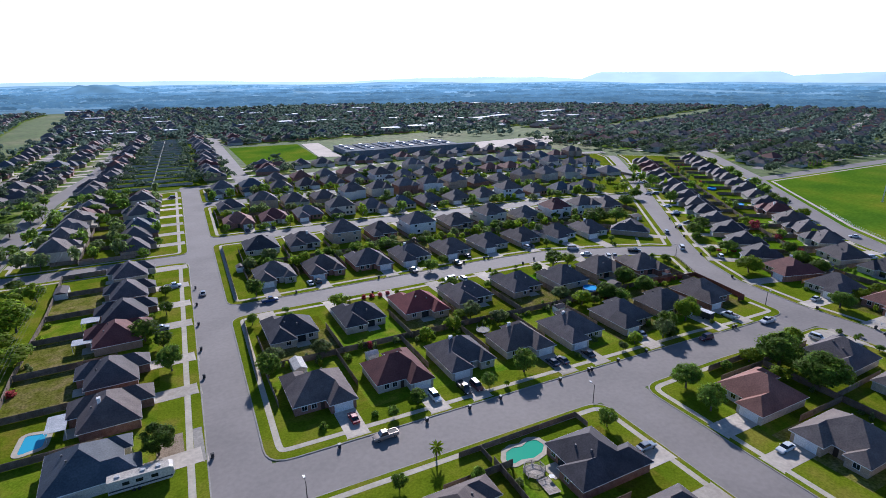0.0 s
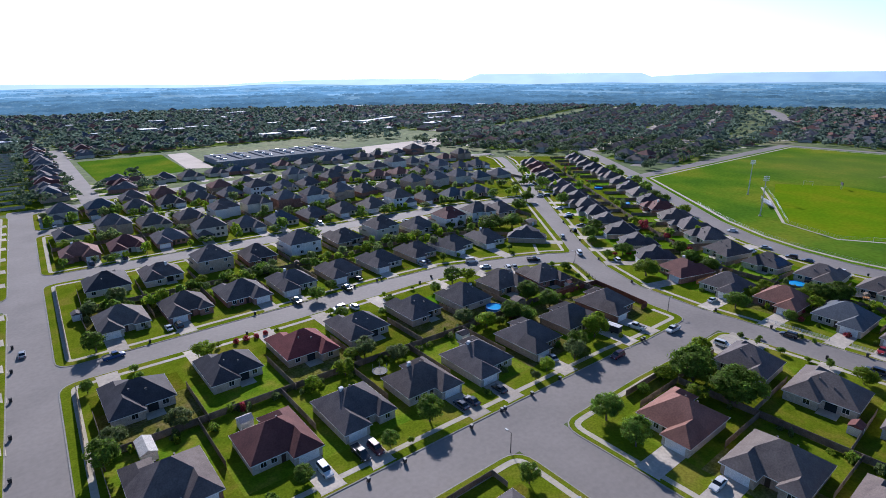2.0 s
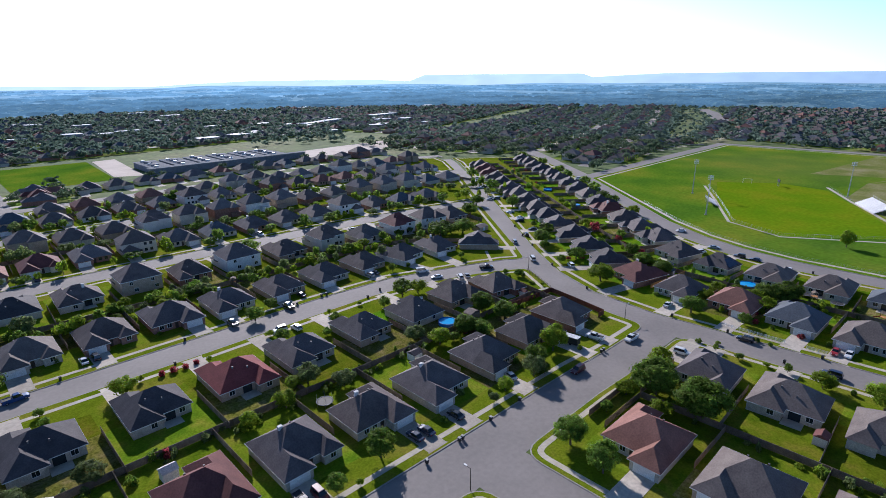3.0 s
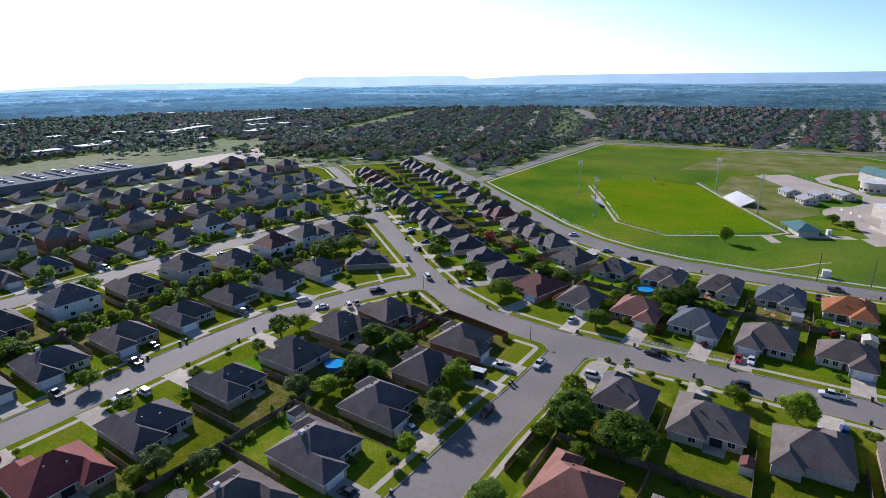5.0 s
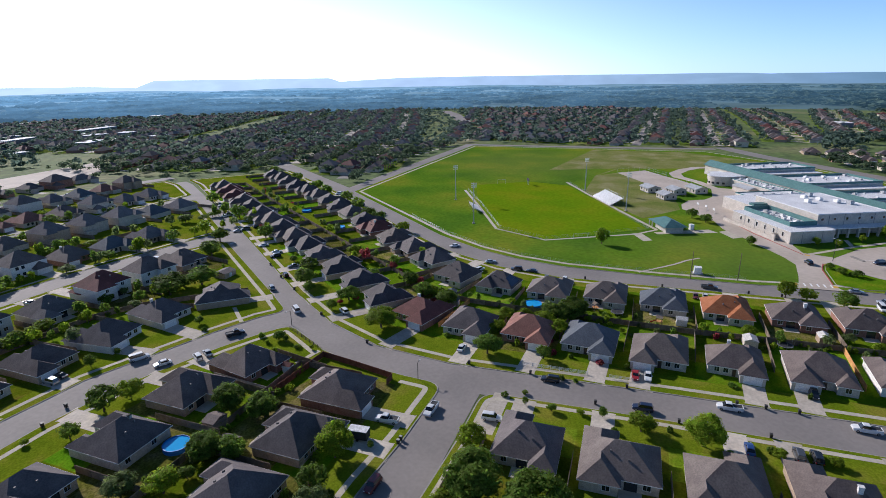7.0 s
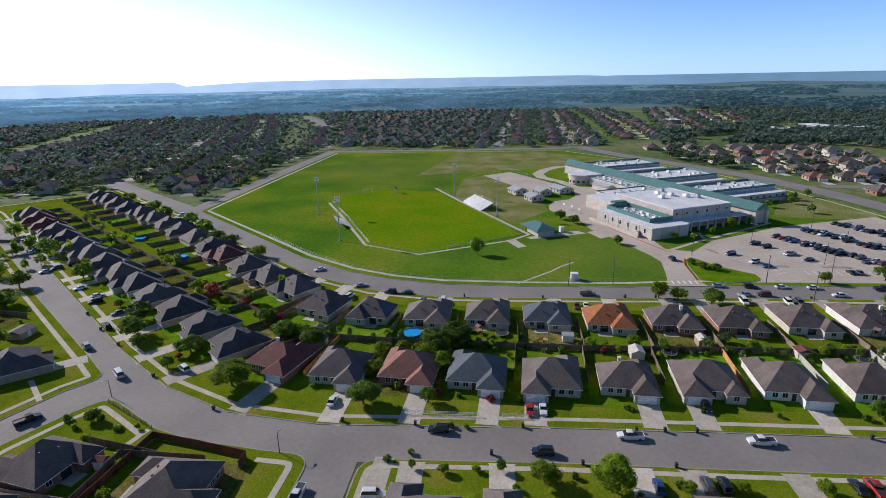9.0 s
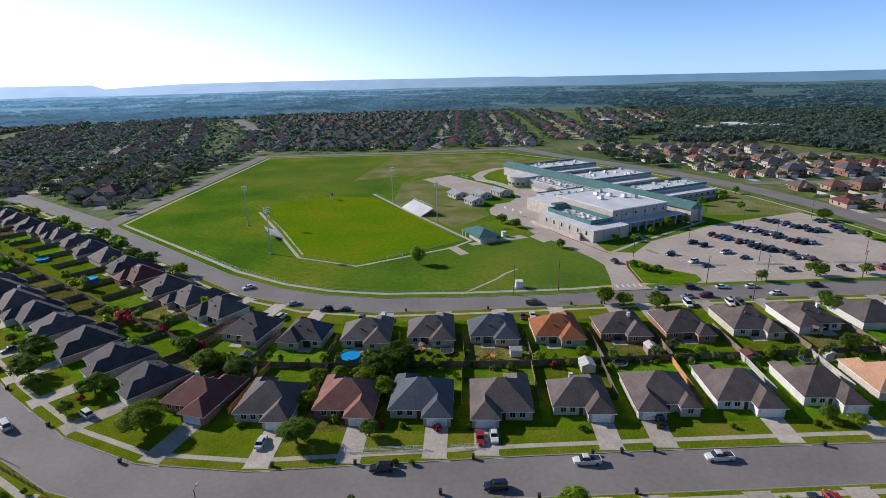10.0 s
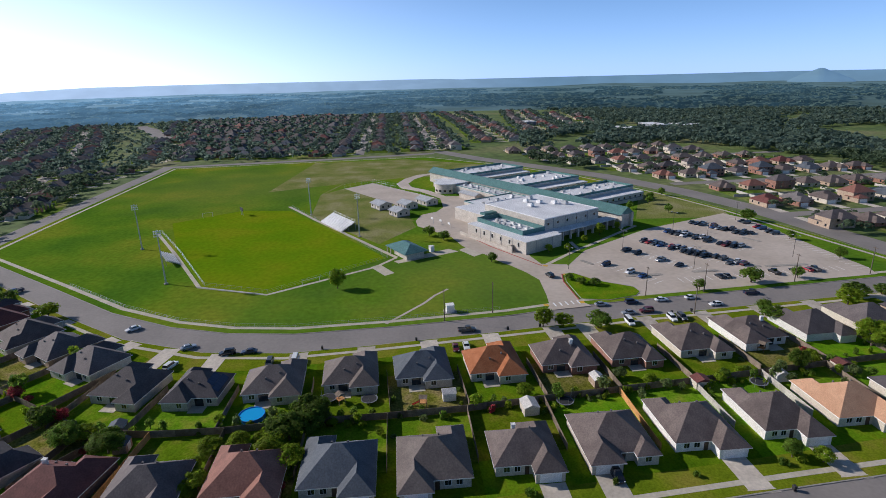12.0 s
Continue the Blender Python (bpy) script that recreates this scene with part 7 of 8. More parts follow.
for x, y in ((25.2, 97.2), (45.7, 96.9), (56.8, 96.6), (65.5, 96.6), (83.6, 96.4), (93.4, 96.6), (94.4, 96.6), (104, 96.8), (114.9, 97.0), (150.5, 95.6), (151.8, 95.6)):
    bin_(x, y, 0, True)
for x, y in ((0.9, 106.5), (2.2, 141), (2.8, 157.8), (3.5, 176), (4.2, 193), (5.0, 210), (37.2, 188.4), (61.6, 175.2), (69, 188.2), (105.5, 188.2), (107, 188.2), (128, 175.6), (135.4, 178), (117, 188.4), (119, 188.4)):
    bin_(x, y, 90 if x < 10 else 180)
for x, y in ((188.4, 91.9), (188.8, 74.8), (180.2, 57.1), (190.2, 50.4), (191.2, 25.4), (191.6, 19.2), (192, 12.3), (193.2, -23.9), (190.2, 124.6), (203.2, 149), (219.5, 171.4), (229, 184.5), (240, 198), (178.8, 38.5), (179.8, 20), (269.8, 13), (270.3, 2.5), (267, 42), (266.2, 70), (272.8, -50), (272.6, -43)):
    bin_(x, y, 90)


def swing_set(x, y, turn):
    root = empty("play_set", pose(x, y, KERB, 0, 0, turn), "wooden play set with a slide in a yard", "play set", "play sets")
    for a in (-1, 1):
        for b in (-1, 1):
            g = Geo()
            g.box(a * 0.8 - .06, a * 0.8 + .06, b * 0.8 - .06, b * 0.8 + .06, 0, 2.5)
            part("post", g, M_FENCE, root)
    g = Geo()
    g.box(-0.9, 0.9, -0.9, 0.9, 1.2, 1.3)
    part("platform", g, M_FENCE_NEW, root)
    g = Geo()
    g.loft([[(-1, -1, 2.5), (-1, 1, 2.5), (-1, 0, 3.1)], [(1, -1, 2.5), (1, 1, 2.5), (1, 0, 3.1)]])
    part("roof", g, M_FENCE, root)
    g = Geo()
    g.face((0.8, -0.3, 1.3), (2.8, -0.3, 0.2), (2.8, 0.3, 0.2), (0.8, 0.3, 1.3))
    g.face((0.8, -0.3, 1.3), (0.8, -0.3, 1.5), (2.8, -0.3, 0.4), (2.8, -0.3, 0.2))
    g.face((0.8, 0.3, 1.3), (2.8, 0.3, 0.2), (2.8, 0.3, 0.4), (0.8, 0.3, 1.5))
    part("slide", g, PAINTS["red"], root)


for x, y, t in ((236.5, 63, 30), (232, 43, 80), (100, 223, 60), (244, -54, 40)):
    swing_set(x, y, t)

# boundary fences at the corners
fence((14.4, 133), (16.6, 171.5), M_FENCE, label="weathered wooden fence along the sidewalk")
fence((17.2, 192), (19.6, 258), M_FENCE, label="weathered wooden fence along the sidewalk")
for a, b in (((157.2, 133.6), (178.2, 132.2)), ((178.2, 132.2), (176.3, 120.5)), ((176.3, 120.5), (174.0, 108.4)), ((174.0, 108.4), (170.6, 108.4))):
    fence(a, b, M_FENCE_RED, label="dark red-brown wooden fence round a corner yard")
fence((159.1, 154.0), (157.6, 134.2), M_FENCE_PALE, 1.5, "pale grey picket fence beside a house")
iron = empty("rail_fence", pose(0, 0, KERB), "dark open rail fence along a corner yard", "fence")
for k in range(9):
    x, y = 190.2 - 9.0 * k / 8, 152.2 - 17.6 * k / 8
    g = Geo()
    g.box(x - 0.06, x + 0.06, y - 0.06, y + 0.06, 0, 1.2)
    part("post", g, M_FENCE, iron)
for z in (0.35, 0.75, 1.1):
    g = Geo()
    g.tube((190.2, 152.2, z), (181.2, 134.6, z), 0.045, 0.045, 6)
    part("rail", g, M_FENCE, iron)
fence((46, 82.5), (76.6, 82.5), M_FENCE, 1.4, label="dark wooden fence beside the cross street")
fence((121.0, 81.6), (148, 81.6), M_FENCE, label="dark wooden fence beside the cross street")
fence((76.6, 82.5), (76.6, 78.2), M_FENCE, 1.4, label="dark wooden fence beside a pool yard")
fence((51.2, 77.8), (51.2, 82.4), M_FENCE, 1.4, label="dark wooden fence beside a pool yard")
rail = empty("rail_fence", pose(0, 0, KERB), "white open rail fence along a front yard", "fence")
for (ax, ay), (bx, by) in (((192.6, 77.5), (193.2, 60.5)), ((193.4, 55), (193.6, 49.2))):
    d = Vector((bx - ax, by - ay))
    n = max(2, round(d.length / 2.4))
    for k in range(n + 1):
        g = Geo()
        g.box(-0.06, 0.06, -0.06, 0.06, 0, 1.15, 0, (ax + d.x * k / n, ay + d.y * k / n))
        part("post", g, M_WHITE, rail)
    for z in (0.35, 0.7, 1.02):
        g = Geo()
        g.tube((ax, ay, z), (bx, by, z), 0.05, 0.05, 6)
        part("rail", g, M_WHITE, rail)

# a long travel trailer beside the corner house
M_CAMPER = material("beige_camper_panel", [(0.46, 0.42, 0.36), (0.55, 0.50, 0.43)], 0.55, 0.5, 3.0, 0)
tr = empty("travel_trailer", pose(-12, 104.2, KERB + 0.05, 0, 0, 0), "long beige travel trailer with dark stripe beside a house", "trailer")
g = Geo()
prof = [(-5.6, 0.6), (5.2, 0.6), (5.9, 1.6), (5.7, 3.0), (5.0, 3.3), (-5.6, 3.3)]
g.loft([[(a, -1.2, b) for a, b in prof], [(a, 1.2, b) for a, b in prof]])
part("body", g, M_CAMPER, tr)
g = Geo()
g.box(-5.5, 5.4, -1.22, 1.22, 1.05, 1.35)
part("stripe", g, M_DARK, tr, "dark side stripe")
for x in (-2.5, -0.2, 2.4):
    g = Geo()
    g.box(x - 0.6, x + 0.6, -1.235, 1.235, 1.9, 2.6)
    part("window", g, M_CARGLASS, tr)
for x in (-3.8, 0.5, 3.2):
    g = Geo()
    g.box(x - 0.4, x + 0.4, -0.35, 0.35, 3.3, 3.55)
    part("roof_unit", g, M_UNIT, tr)
for x in (-1.4, -0.5):
    for s in (-1, 1):
        g = Geo()
        g.tube((x, s * 1.0, 0.38), (x, s * 1.22, 0.38), 0.36, 0.36, 12)
        part("wheel", g, M_TYRE, tr)
bt = empty("cargo_trailer", pose(149, 104.4, KERB + 0.05, 0, 0, 96), "dark enclosed cargo trailer with pale roof on a driveway", "trailer")
g = Geo()
g.box(-2.2, 2.2, -1.1, 1.1, 0.45, 2.5)
part("body", g, M_DARK, bt)
g = Geo()
g.box(-2.25, 2.25, -1.15, 1.15, 2.5, 2.6)
part("roof", g, M_FLAT, bt)
for s in (-1, 1):
    g = Geo()
    g.tube((0, s * 1.0, 0.33), (0, s * 1.2, 0.33), 0.33, 0.33, 12)
    part("wheel", g, M_TYRE, bt)
# patio covers beside the western houses
for x, y, w, d in ((-27.5, 174, 5, 4), (-26.5, 190, 5, 4.5), (-28.6, 131, 4, 7)):
    pc = empty("patio_cover", pose(x, y, KERB), "white metal patio cover on posts behind a house", "patio cover", "patio covers")
    g = Geo()
    g.box(-w / 2, w / 2, -d / 2, d / 2, 2.5, 2.6)
    part("panel_roof", g, M_UNIT, pc)
    for a in (-1, 1):
        for b in (-1, 1):
            g = Geo()
            g.box(a * (w / 2 - .2) - .06, a * (w / 2 - .2) + .06, b * (d / 2 - .2) - .06, b * (d / 2 - .2) + .06, 0, 2.5)
            part("post", g, M_WHITE, pc)
# basketball stands by the school drive
for x, y in ((392, 14.5), (399, 18), (405, 22)):
    bs = empty("basketball_stand", pose(x, y, KERB, 0, 0, 120), "basketball stand with white backboard on the plaza", "basketball stand", "basketball stands")
    g = Geo()
    g.tube((0, 0, 0), (0, 0, 3.0), 0.08, 0.08, 8)
    g.tube((0, 0, 2.95), (0.9, 0, 3.2), 0.06, 0.06, 6)
    part("pole", g, M_STEEL, bs)
    g = Geo()
    g.box(0.9, 0.96, -0.9, 0.9, 2.8, 3.9)
    part("backboard", g, M_WHITE, bs)

# solar panels on one grey roof, laid on its hip
M_SOLAR = plain("solar_panel", (0.035, 0.045, 0.085), 0.15, spec=0.7)
roofed = [o for o in bpy.data.objects if "category" in o and o["category"] == "house" and (o.matrix_basis.translation - Vector((247.5, 98.5, KERB))).length < 0.1][0]
sol = empty("solar_array", roofed.matrix_basis.copy(), "dark blue solar panels on a grey house roof", "solar panel")
for d0, d1, count in ((0.6, 2.3, 7), (2.4, 4.1, 5)):
    for k in range(count):
        y0 = 2.0 + (k - count / 2) * 1.12
        g = Geo()
        top = [(-7.95 + d, y, 2.55 + 0.66 * d + 0.10) for d, y in ((d0, y0), (d1, y0), (d1, y0 + 1.06), (d0, y0 + 1.06))]
        g.loft([[(a, b, c - 0.09) for a, b, c in top], top])
        part("panel", g, M_SOLAR, sol)
# the octagonal timber deck behind the pool house
deck = empty("timber_deck", pose(57.2, 71.7, KERB), "weathered eight-sided timber deck with a railing", "deck")
oct_ = [Vector((2.25 * math.cos(k * math.tau / 8 + 0.39), 2.25 * math.sin(k * math.tau / 8 + 0.39))) for k in range(8)]
M_DECK = material("deck_boards", [(0.36, 0.31, 0.26), (0.47, 0.41, 0.35)], 0.85, 0.8, 7.0, 0.2, per_object=0.2)
for k in range(22):
    x0 = -2.06 + k * 0.19
    half = min(2.08, (2.08 + 0.86 - abs(x0 + 0.09)))
    g = Geo()
    g.box(x0, x0 + 0.175, -half, half, 0.42, 0.46)
    part("deck_board", g, M_DECK, deck)
for k in range(8):
    a, b = oct_[k], oct_[(k + 1) % 8]
    g = Geo()
    g.box(-0.05, 0.05, -0.05, 0.05, 0, 1.45, 0, (a.x, a.y))
    part("post", g, M_DECK, deck)
    if k != 6:
        d = b - a
        g = Geo()
        g.box(0, d.length, -0.05, 0.05, 1.33, 1.40, math.atan2(d.y, d.x), (a.x, a.y))
        g.box(0, d.length, -0.02, 0.02, 0.62, 0.68, math.atan2(d.y, d.x), (a.x, a.y))
        for j in range(9):
            q = a + d * ((j + 0.5) / 9)
            g.box(-0.02, 0.02, -0.02, 0.02, 0.66, 1.34, 0, (q.x, q.y))
        part("railing", g, M_DECK, deck)
for k in range(12):
    g = Geo()
    g.box(-1.3, 1.3, 0, 0.36, 0.26, 0.30, radians(-8), (0.2 - 0.02 * k, -2.5 - 0.38 * k))
    part("deck_board", g, M_DECK, deck)
table = empty("patio_table", pose(58.9, 68.4, KERB + 0.30), "round white patio table on a timber deck", "table")
g = Geo()
g.tube((0, 0, 0.70), (0, 0, 0.74), 0.6, 0.6, 20)
part("tabletop", g, M_WHITE, table)
g = Geo()
g.tube((0, 0, 0), (0, 0, 0.70), 0.05, 0.05, 8)
part("pedestal", g, M_STEEL, table)
# bare earth yard and gravel strip beside the west street
M_EARTH = material("bare_earth", [(0.24, 0.18, 0.12), (0.33, 0.26, 0.18)], 0.95, 0.5, 4.0, 0.3)
patch("bare_yard", [(-9.5, 118.5), (-4.2, 118.5), (-4.2, 106.5), (-9.5, 106.5)], M_EARTH, 0.03, "bare earth front yard with a low fence", "yard")
patch("gravel_strip", [(-2.2, 118.8), (-0.3, 118.8), (-0.3, 106.3), (-2.4, 106.3)], M_KERB, 0.03, "grey gravel strip beside the sidewalk", "gravel")
patch("parking_pad", [(160, 81.3), (177, 81.3), (177, 77.2), (160, 77.2)], M_DRIVE, 0.02, "pale concrete parking pad beside a house", "driveway")

# a pale spill on the street
M_SPILL = material("pale_spill", [(0.42, 0.41, 0.40), (0.62, 0.61, 0.60)], 0.9, 0.8, 3.0, 0)
for px_, py_, w, h, m, words in ((262.1, 237.2, 4.5, 2.2, M_SPILL, "pale dried spill on the street"),):
    g = Geo()
    g.face(*[(px_ + w / 2 * math.cos(k * math.tau / 16) * rng.uniform(0.65, 1.1), py_ + h / 2 * math.sin(k * math.tau / 16) * rng.uniform(0.65, 1.1), 0.014) for k in range(16)])
    tagged(part("street_patch", g, m), words, "street patch", kind="structure")

# ---------------------------------------------------------------- far suburbs
NEAR = [inset(p, -12) for p in BLOCKS.values()] + [inset(FIELD, -14)]
far_d = Geo()
house_tiers = ((Geo(), Geo()), (Geo(), Geo()))
frng = random.Random(21)
THROUGH = [((690, -28), (602, -78)), ((602, -78), (527, -124)), ((527, -124), (457, -151)), ((457, -151), (286, -172)), ((385, 250), (672, 250)), ((672, 256), (700, -10)), ((475, 362), (385, 244))]
CLEAR = [[(60, 503), (375, 490), (385, 600), (60, 660)], [(270, -160), (560, -130), (710, -60), (710, -300), (560, -345), (270, -345)], [(620, -460), (800, -520), (830, -640), (640, -640)], [(1120, -900), (1400, -1080), (1300, -1300), (1050, -1050)], [(950, 336), (1110, 406), (1285, 498), (1270, 518), (1104, 434), (950, 364)]]
EYE_PLAN = (60, 30)


def near_line(x, y, gap):
    p = Vector((x, y))
    for a, b in THROUGH:
        a, b = Vector(a), Vector(b)
        t = max(0, min(1, (p - a).dot(b - a) / (b - a).length_squared))
        if (a + (b - a) * t - p).length < gap:
            return True
    return False


def free(x, y, gap=16):
    return not any(inside(x, y, p) for p in NEAR) and not any(inside(x, y, p) for p in CLEAR) and not near_line(x, y, gap)


def away(x, y):
    return math.hypot(x - EYE_PLAN[0], y - EYE_PLAN[1])


FAR_WALLS = ["stone", "tan", "tan", "brick", "cream", "brick"]
FAR_ROOFS = ["grey", "brown", "tan", "dark", "red", "terracotta", "orange", "slate", "weathered"]
FAR_EDGE = 1350
far_kinds = ([], [])
far_glass, far_doors = Geo(), Geo()


def far_house(x, y, a, two, size=1.0, openings=False, warm=False):
    near = away(x, y) < FAR_EDGE
    far_v, far_r = house_tiers[0 if near else 1]
    w, d, h = size * frng.uniform(12.5, 16.5), size * frng.uniform(10.5, 14), (5.4 if two else 2.7)
    flip = frng.choice((-1, 1))
    g0, g1 = sorted((flip * w / 2, flip * (w / 2 - 6.5)))
    if openings:
        far_doors.box(g0 + 0.9, g1 - 0.9, -d / 2 - 4.06, -d / 2 - 3.9, 0.05, 2.2, a, (x, y))
        for u, v in ((-flip * (w / 2 - 2), -1), (-flip * (w / 2 - 5), -1), (-w / 4, 1), (w / 5, 1)):
            for z in (0.9, 3.7)[: 2 if two else 1]:
                far_glass.box(u - 0.7, u + 0.7, v * d / 2 - 0.05, v * d / 2 + 0.05, z, z + 1.3, a, (x, y))
        for v in (-d / 4, d / 4):
            for u in (-w / 2, w / 2):
                far_glass.box(u - 0.05, u + 0.05, v - 0.6, v + 0.6, 0.9, 2.2, a, (x, y))
    far_v.box(-w / 2, w / 2, -d / 2, d / 2, -0.1, h, a, (x, y))
    far_v.box(g0, g1, -d / 2 - 4, -d / 2, -0.1, 2.7, a, (x, y))
    kinds = (frng.randrange(len(FAR_WALLS)), frng.choice((0, 1, 2, 4, 5, 3, 7, 1, 0, 1, 8, 2, 1, 0) if warm else (0, 8, 1, 1, 2, 8, 3, 2, 8, 4, 5, 7, 0, 8)))
    if near:
        far_d.box(g0 + 0.6, g1 - 0.6, -d / 2 - 15, -d / 2 - 4, -0.05, 0.02, a, (x, y))
    r = Geo()
    r.hip(-w / 2 - .5, w / 2 + .5, -d / 2 - .5, d / 2 + .5, h, 0.62)
    r.hip(g0 - .5, g1 + .5, -d / 2 - 4.5, 0, 2.75, 0.62, back_open=True)
    if frng.random() < 0.5:
        back = Geo()
        back.hip(-4, 3.5, -d / 2 - 3.0, 0, h + 0.01, 0.62, back_open=True)
        o = len(r.v)
        r.v += [(-p[0] * flip, -p[1], p[2]) for p in back.v]
        r.f += [tuple(o + i for i in (f if flip > 0 else f[::-1])) for f in back.f]
    c, s, o = math.cos(a), math.sin(a), len(far_r.v)
    far_r.v += [(x + c * p[0] - s * p[1], y + s * p[0] + c * p[1], p[2]) for p in r.v]
    far_r.f += [tuple(o + i for i in f) for f in r.f]
    if near:
        far_kinds[0].extend([kinds[0]] * (len(far_v.f) - len(far_kinds[0])))
        far_kinds[1].extend([kinds[1]] * (len(far_r.f) - len(far_kinds[1])))


def crown_form(seed, n, size):
    """Leaf tufts on a few uneven boughs, one metre high."""
    r = np.random.RandomState(seed)
    lobes = [(0, 0, 0.66, 0.26)]
    for k in range(8):
        t, z = k * 2.4 + r.uniform(-0.4, 0.4), r.uniform(0.34, 0.78)
        q = r.uniform(0.18, 0.34) * (1.15 - abs(z - 0.5))
        lobes.append((q * math.cos(t), q * math.sin(t), z, r.uniform(0.13, 0.22)))
    lobes = np.array(lobes)
    pick = lobes[r.choice(len(lobes), n, p=lobes[:, 3] ** 2 / (lobes[:, 3] ** 2).sum())]
    d = r.normal(size=(n, 3))
    d[:, 2] = np.abs(d[:, 2]) * 0.9 - 0.25
    d /= np.linalg.norm(d, axis=1)[:, None]
    c = pick[:, :3] + d * pick[:, 3:4] * r.uniform(0.8, 1.05, (n, 1))
    nrm = d + r.uniform(-0.45, 0.45, (n, 3))
    nrm /= np.linalg.norm(nrm, axis=1)[:, None]
    a = np.cross(nrm, r.normal(size=(n, 3)))
    a /= np.linalg.norm(a, axis=1)[:, None]
    b = np.cross(nrm, a)
    s = size * r.uniform(0.7, 1.3, (n, 1))
    quads = np.stack([c - a * s - b * s * 0.55, c + a * s * 0.8 - b * s * 0.8, c + a * s + b * s * 0.5, c - a * s * 0.7 + b * s], axis=1)
    return quads.reshape(-1, 3)


FORMS = [[crown_form(40 * k + j, n, size) for j in range(8)] for k, (n, size) in enumerate(((70, 0.079), (20, 0.153), (8, 0.265)))]
planted = ([], [], [])


def far_tree(x, y, h):
    """A crown of leaf tufts; nearer ones are finer."""
    r = away(x, y)
    tier = 0 if r < 640 else 1 if r < FAR_EDGE else 2
    planted[tier].append((x, y, h, h * (frng.uniform(1.0, 1.6) if tier < 2 else frng.uniform(2.2, 4.6)), frng.uniform(0, math.tau), frng.randrange(8)))


def tree_mesh(name, tier, mat):
    spots, parts = planted[tier], []
    for x, y, h, wide, turn, form in spots:
        v = FORMS[tier][form]
        c, s = math.cos(turn) * wide, math.sin(turn) * wide
        parts.append(np.stack([x + c * v[:, 0] - s * v[:, 1], y + s * v[:, 0] + c * v[:, 1], h * v[:, 2]], axis=1))
    v = np.concatenate(parts).astype(np.float32)
    n = len(v) // 4
    me = bpy.data.meshes.new(name)
    me.vertices.add(len(v)), me.loops.add(len(v)), me.polygons.add(n)
    me.vertices.foreach_set("co", v.ravel())
    me.loops.foreach_set("vertex_index", np.arange(len(v), dtype=np.int32))
    me.polygons.foreach_set("loop_start", np.arange(0, len(v), 4, dtype=np.int32))
    me.materials.append(mat)
    me.update(calc_edges=True)
    return new(name, me)


far_roads, far_yards = Geo(), Geo()


def street(p, angle, length, houses=0.95, trees=1.5, sides=(-1, 1), paved=True, lot=19.5, warm=False, bend=0.0, test=None, size=1.0):
    """One street with houses along both sides, back yards and trees."""
    a = radians(angle)
    u, v = Vector((math.cos(a), math.sin(a))), Vector((-math.sin(a), math.cos(a)))
    pos = lambda t: Vector(p) + u * t + v * (bend * t * t)
    prev, t = None, 0.0
    while t < length:
        q = pos(t)
        if free(q.x, q.y, 14) and (test is None or inside(q.x, q.y, test)):
            if prev is not None and paved:
                far_roads.face((*(prev - v * 4.8), 0.0), (*(q - v * 4.8), 0.0), (*(q + v * 4.8), 0.0), (*(prev + v * 4.8), 0.0))
            for sgn in sides:
                c = q + v * sgn * frng.uniform(17.5, 23) + u * frng.uniform(-2.2, 2.2)
                if free(c.x, c.y, 19):
                    if frng.random() < houses:
                        far_house(c.x, c.y, a + (0 if sgn > 0 else math.pi) + frng.uniform(-.12, .12), frng.random() < 0.14, size, warm=warm)
                    e = q + v * sgn * 22
                    far_yards.face(*[(*(e + u * i + v * j), -0.03 + 0.004 * frng.random()) for i, j in ((-lot * .49, -16), (lot * .49, -16), (lot * .49, 16), (-lot * .49, 16))])
                for _ in range(int(trees + frng.random())):
                    c = q + u * frng.uniform(-9, 9) + v * sgn * frng.choice((frng.uniform(6.5, 11), frng.uniform(28, 37), frng.uniform(28, 37), frng.uniform(28, 37)))
                    if free(c.x, c.y, 11):
                        far_tree(c.x, c.y, frng.uniform(3.8, 6.8) + 4.0 * frng.random() ** 2)
            prev = q
        else:
            prev = None
        t += lot


def district(corner, angle, length, depth, spacing, test, **more):
    """Parallel streets inside an outline."""
    a = radians(angle)
    v = Vector((-math.sin(a), math.cos(a)))
    for k in range(int(depth / spacing) + 1):
        street(Vector(corner) + v * (k * spacing), angle + frng.uniform(-2.5, 2.5), length, bend=frng.uniform(-1.6e-4, 1.6e-4), test=test, **more)


# streets that lead on from the near blocks
street((-68, 345), 85.2, 430, trees=2.2, paved=False)
street((54.5, 428), 88.7, 330, trees=2.2, paved=False)
street((66, 452), 0, 300, trees=1.2, sides=(1,), paved=False)
street((-104, 330), 88.0, 440, trees=2.0, sides=(1,))
# north-west
ZONE_NW = [(-430, 60), (-92, 60), (-92, 420), (-96, 640), (-45, 765), (60, 765), (60, 1360), (-430, 1360)]
for k in range(4):
    street((-132 - 78 * k, 60), 88, 1300, trees=3.0, test=ZONE_NW, bend=frng.uniform(-8e-5, 8e-5))
district((-112, 790), 2, 180, 560, 70, ZONE_NW, trees=3.0)
# north, behind the far school: houses under old trees
ZONE_N = [(70, 665), (380, 610), (400, 470), (470, 560), (560, 900), (640, 1360), (70, 1360)]
district((60, 690), 4, 600, 700, 76, ZONE_N, trees=4.6, houses=0.8)
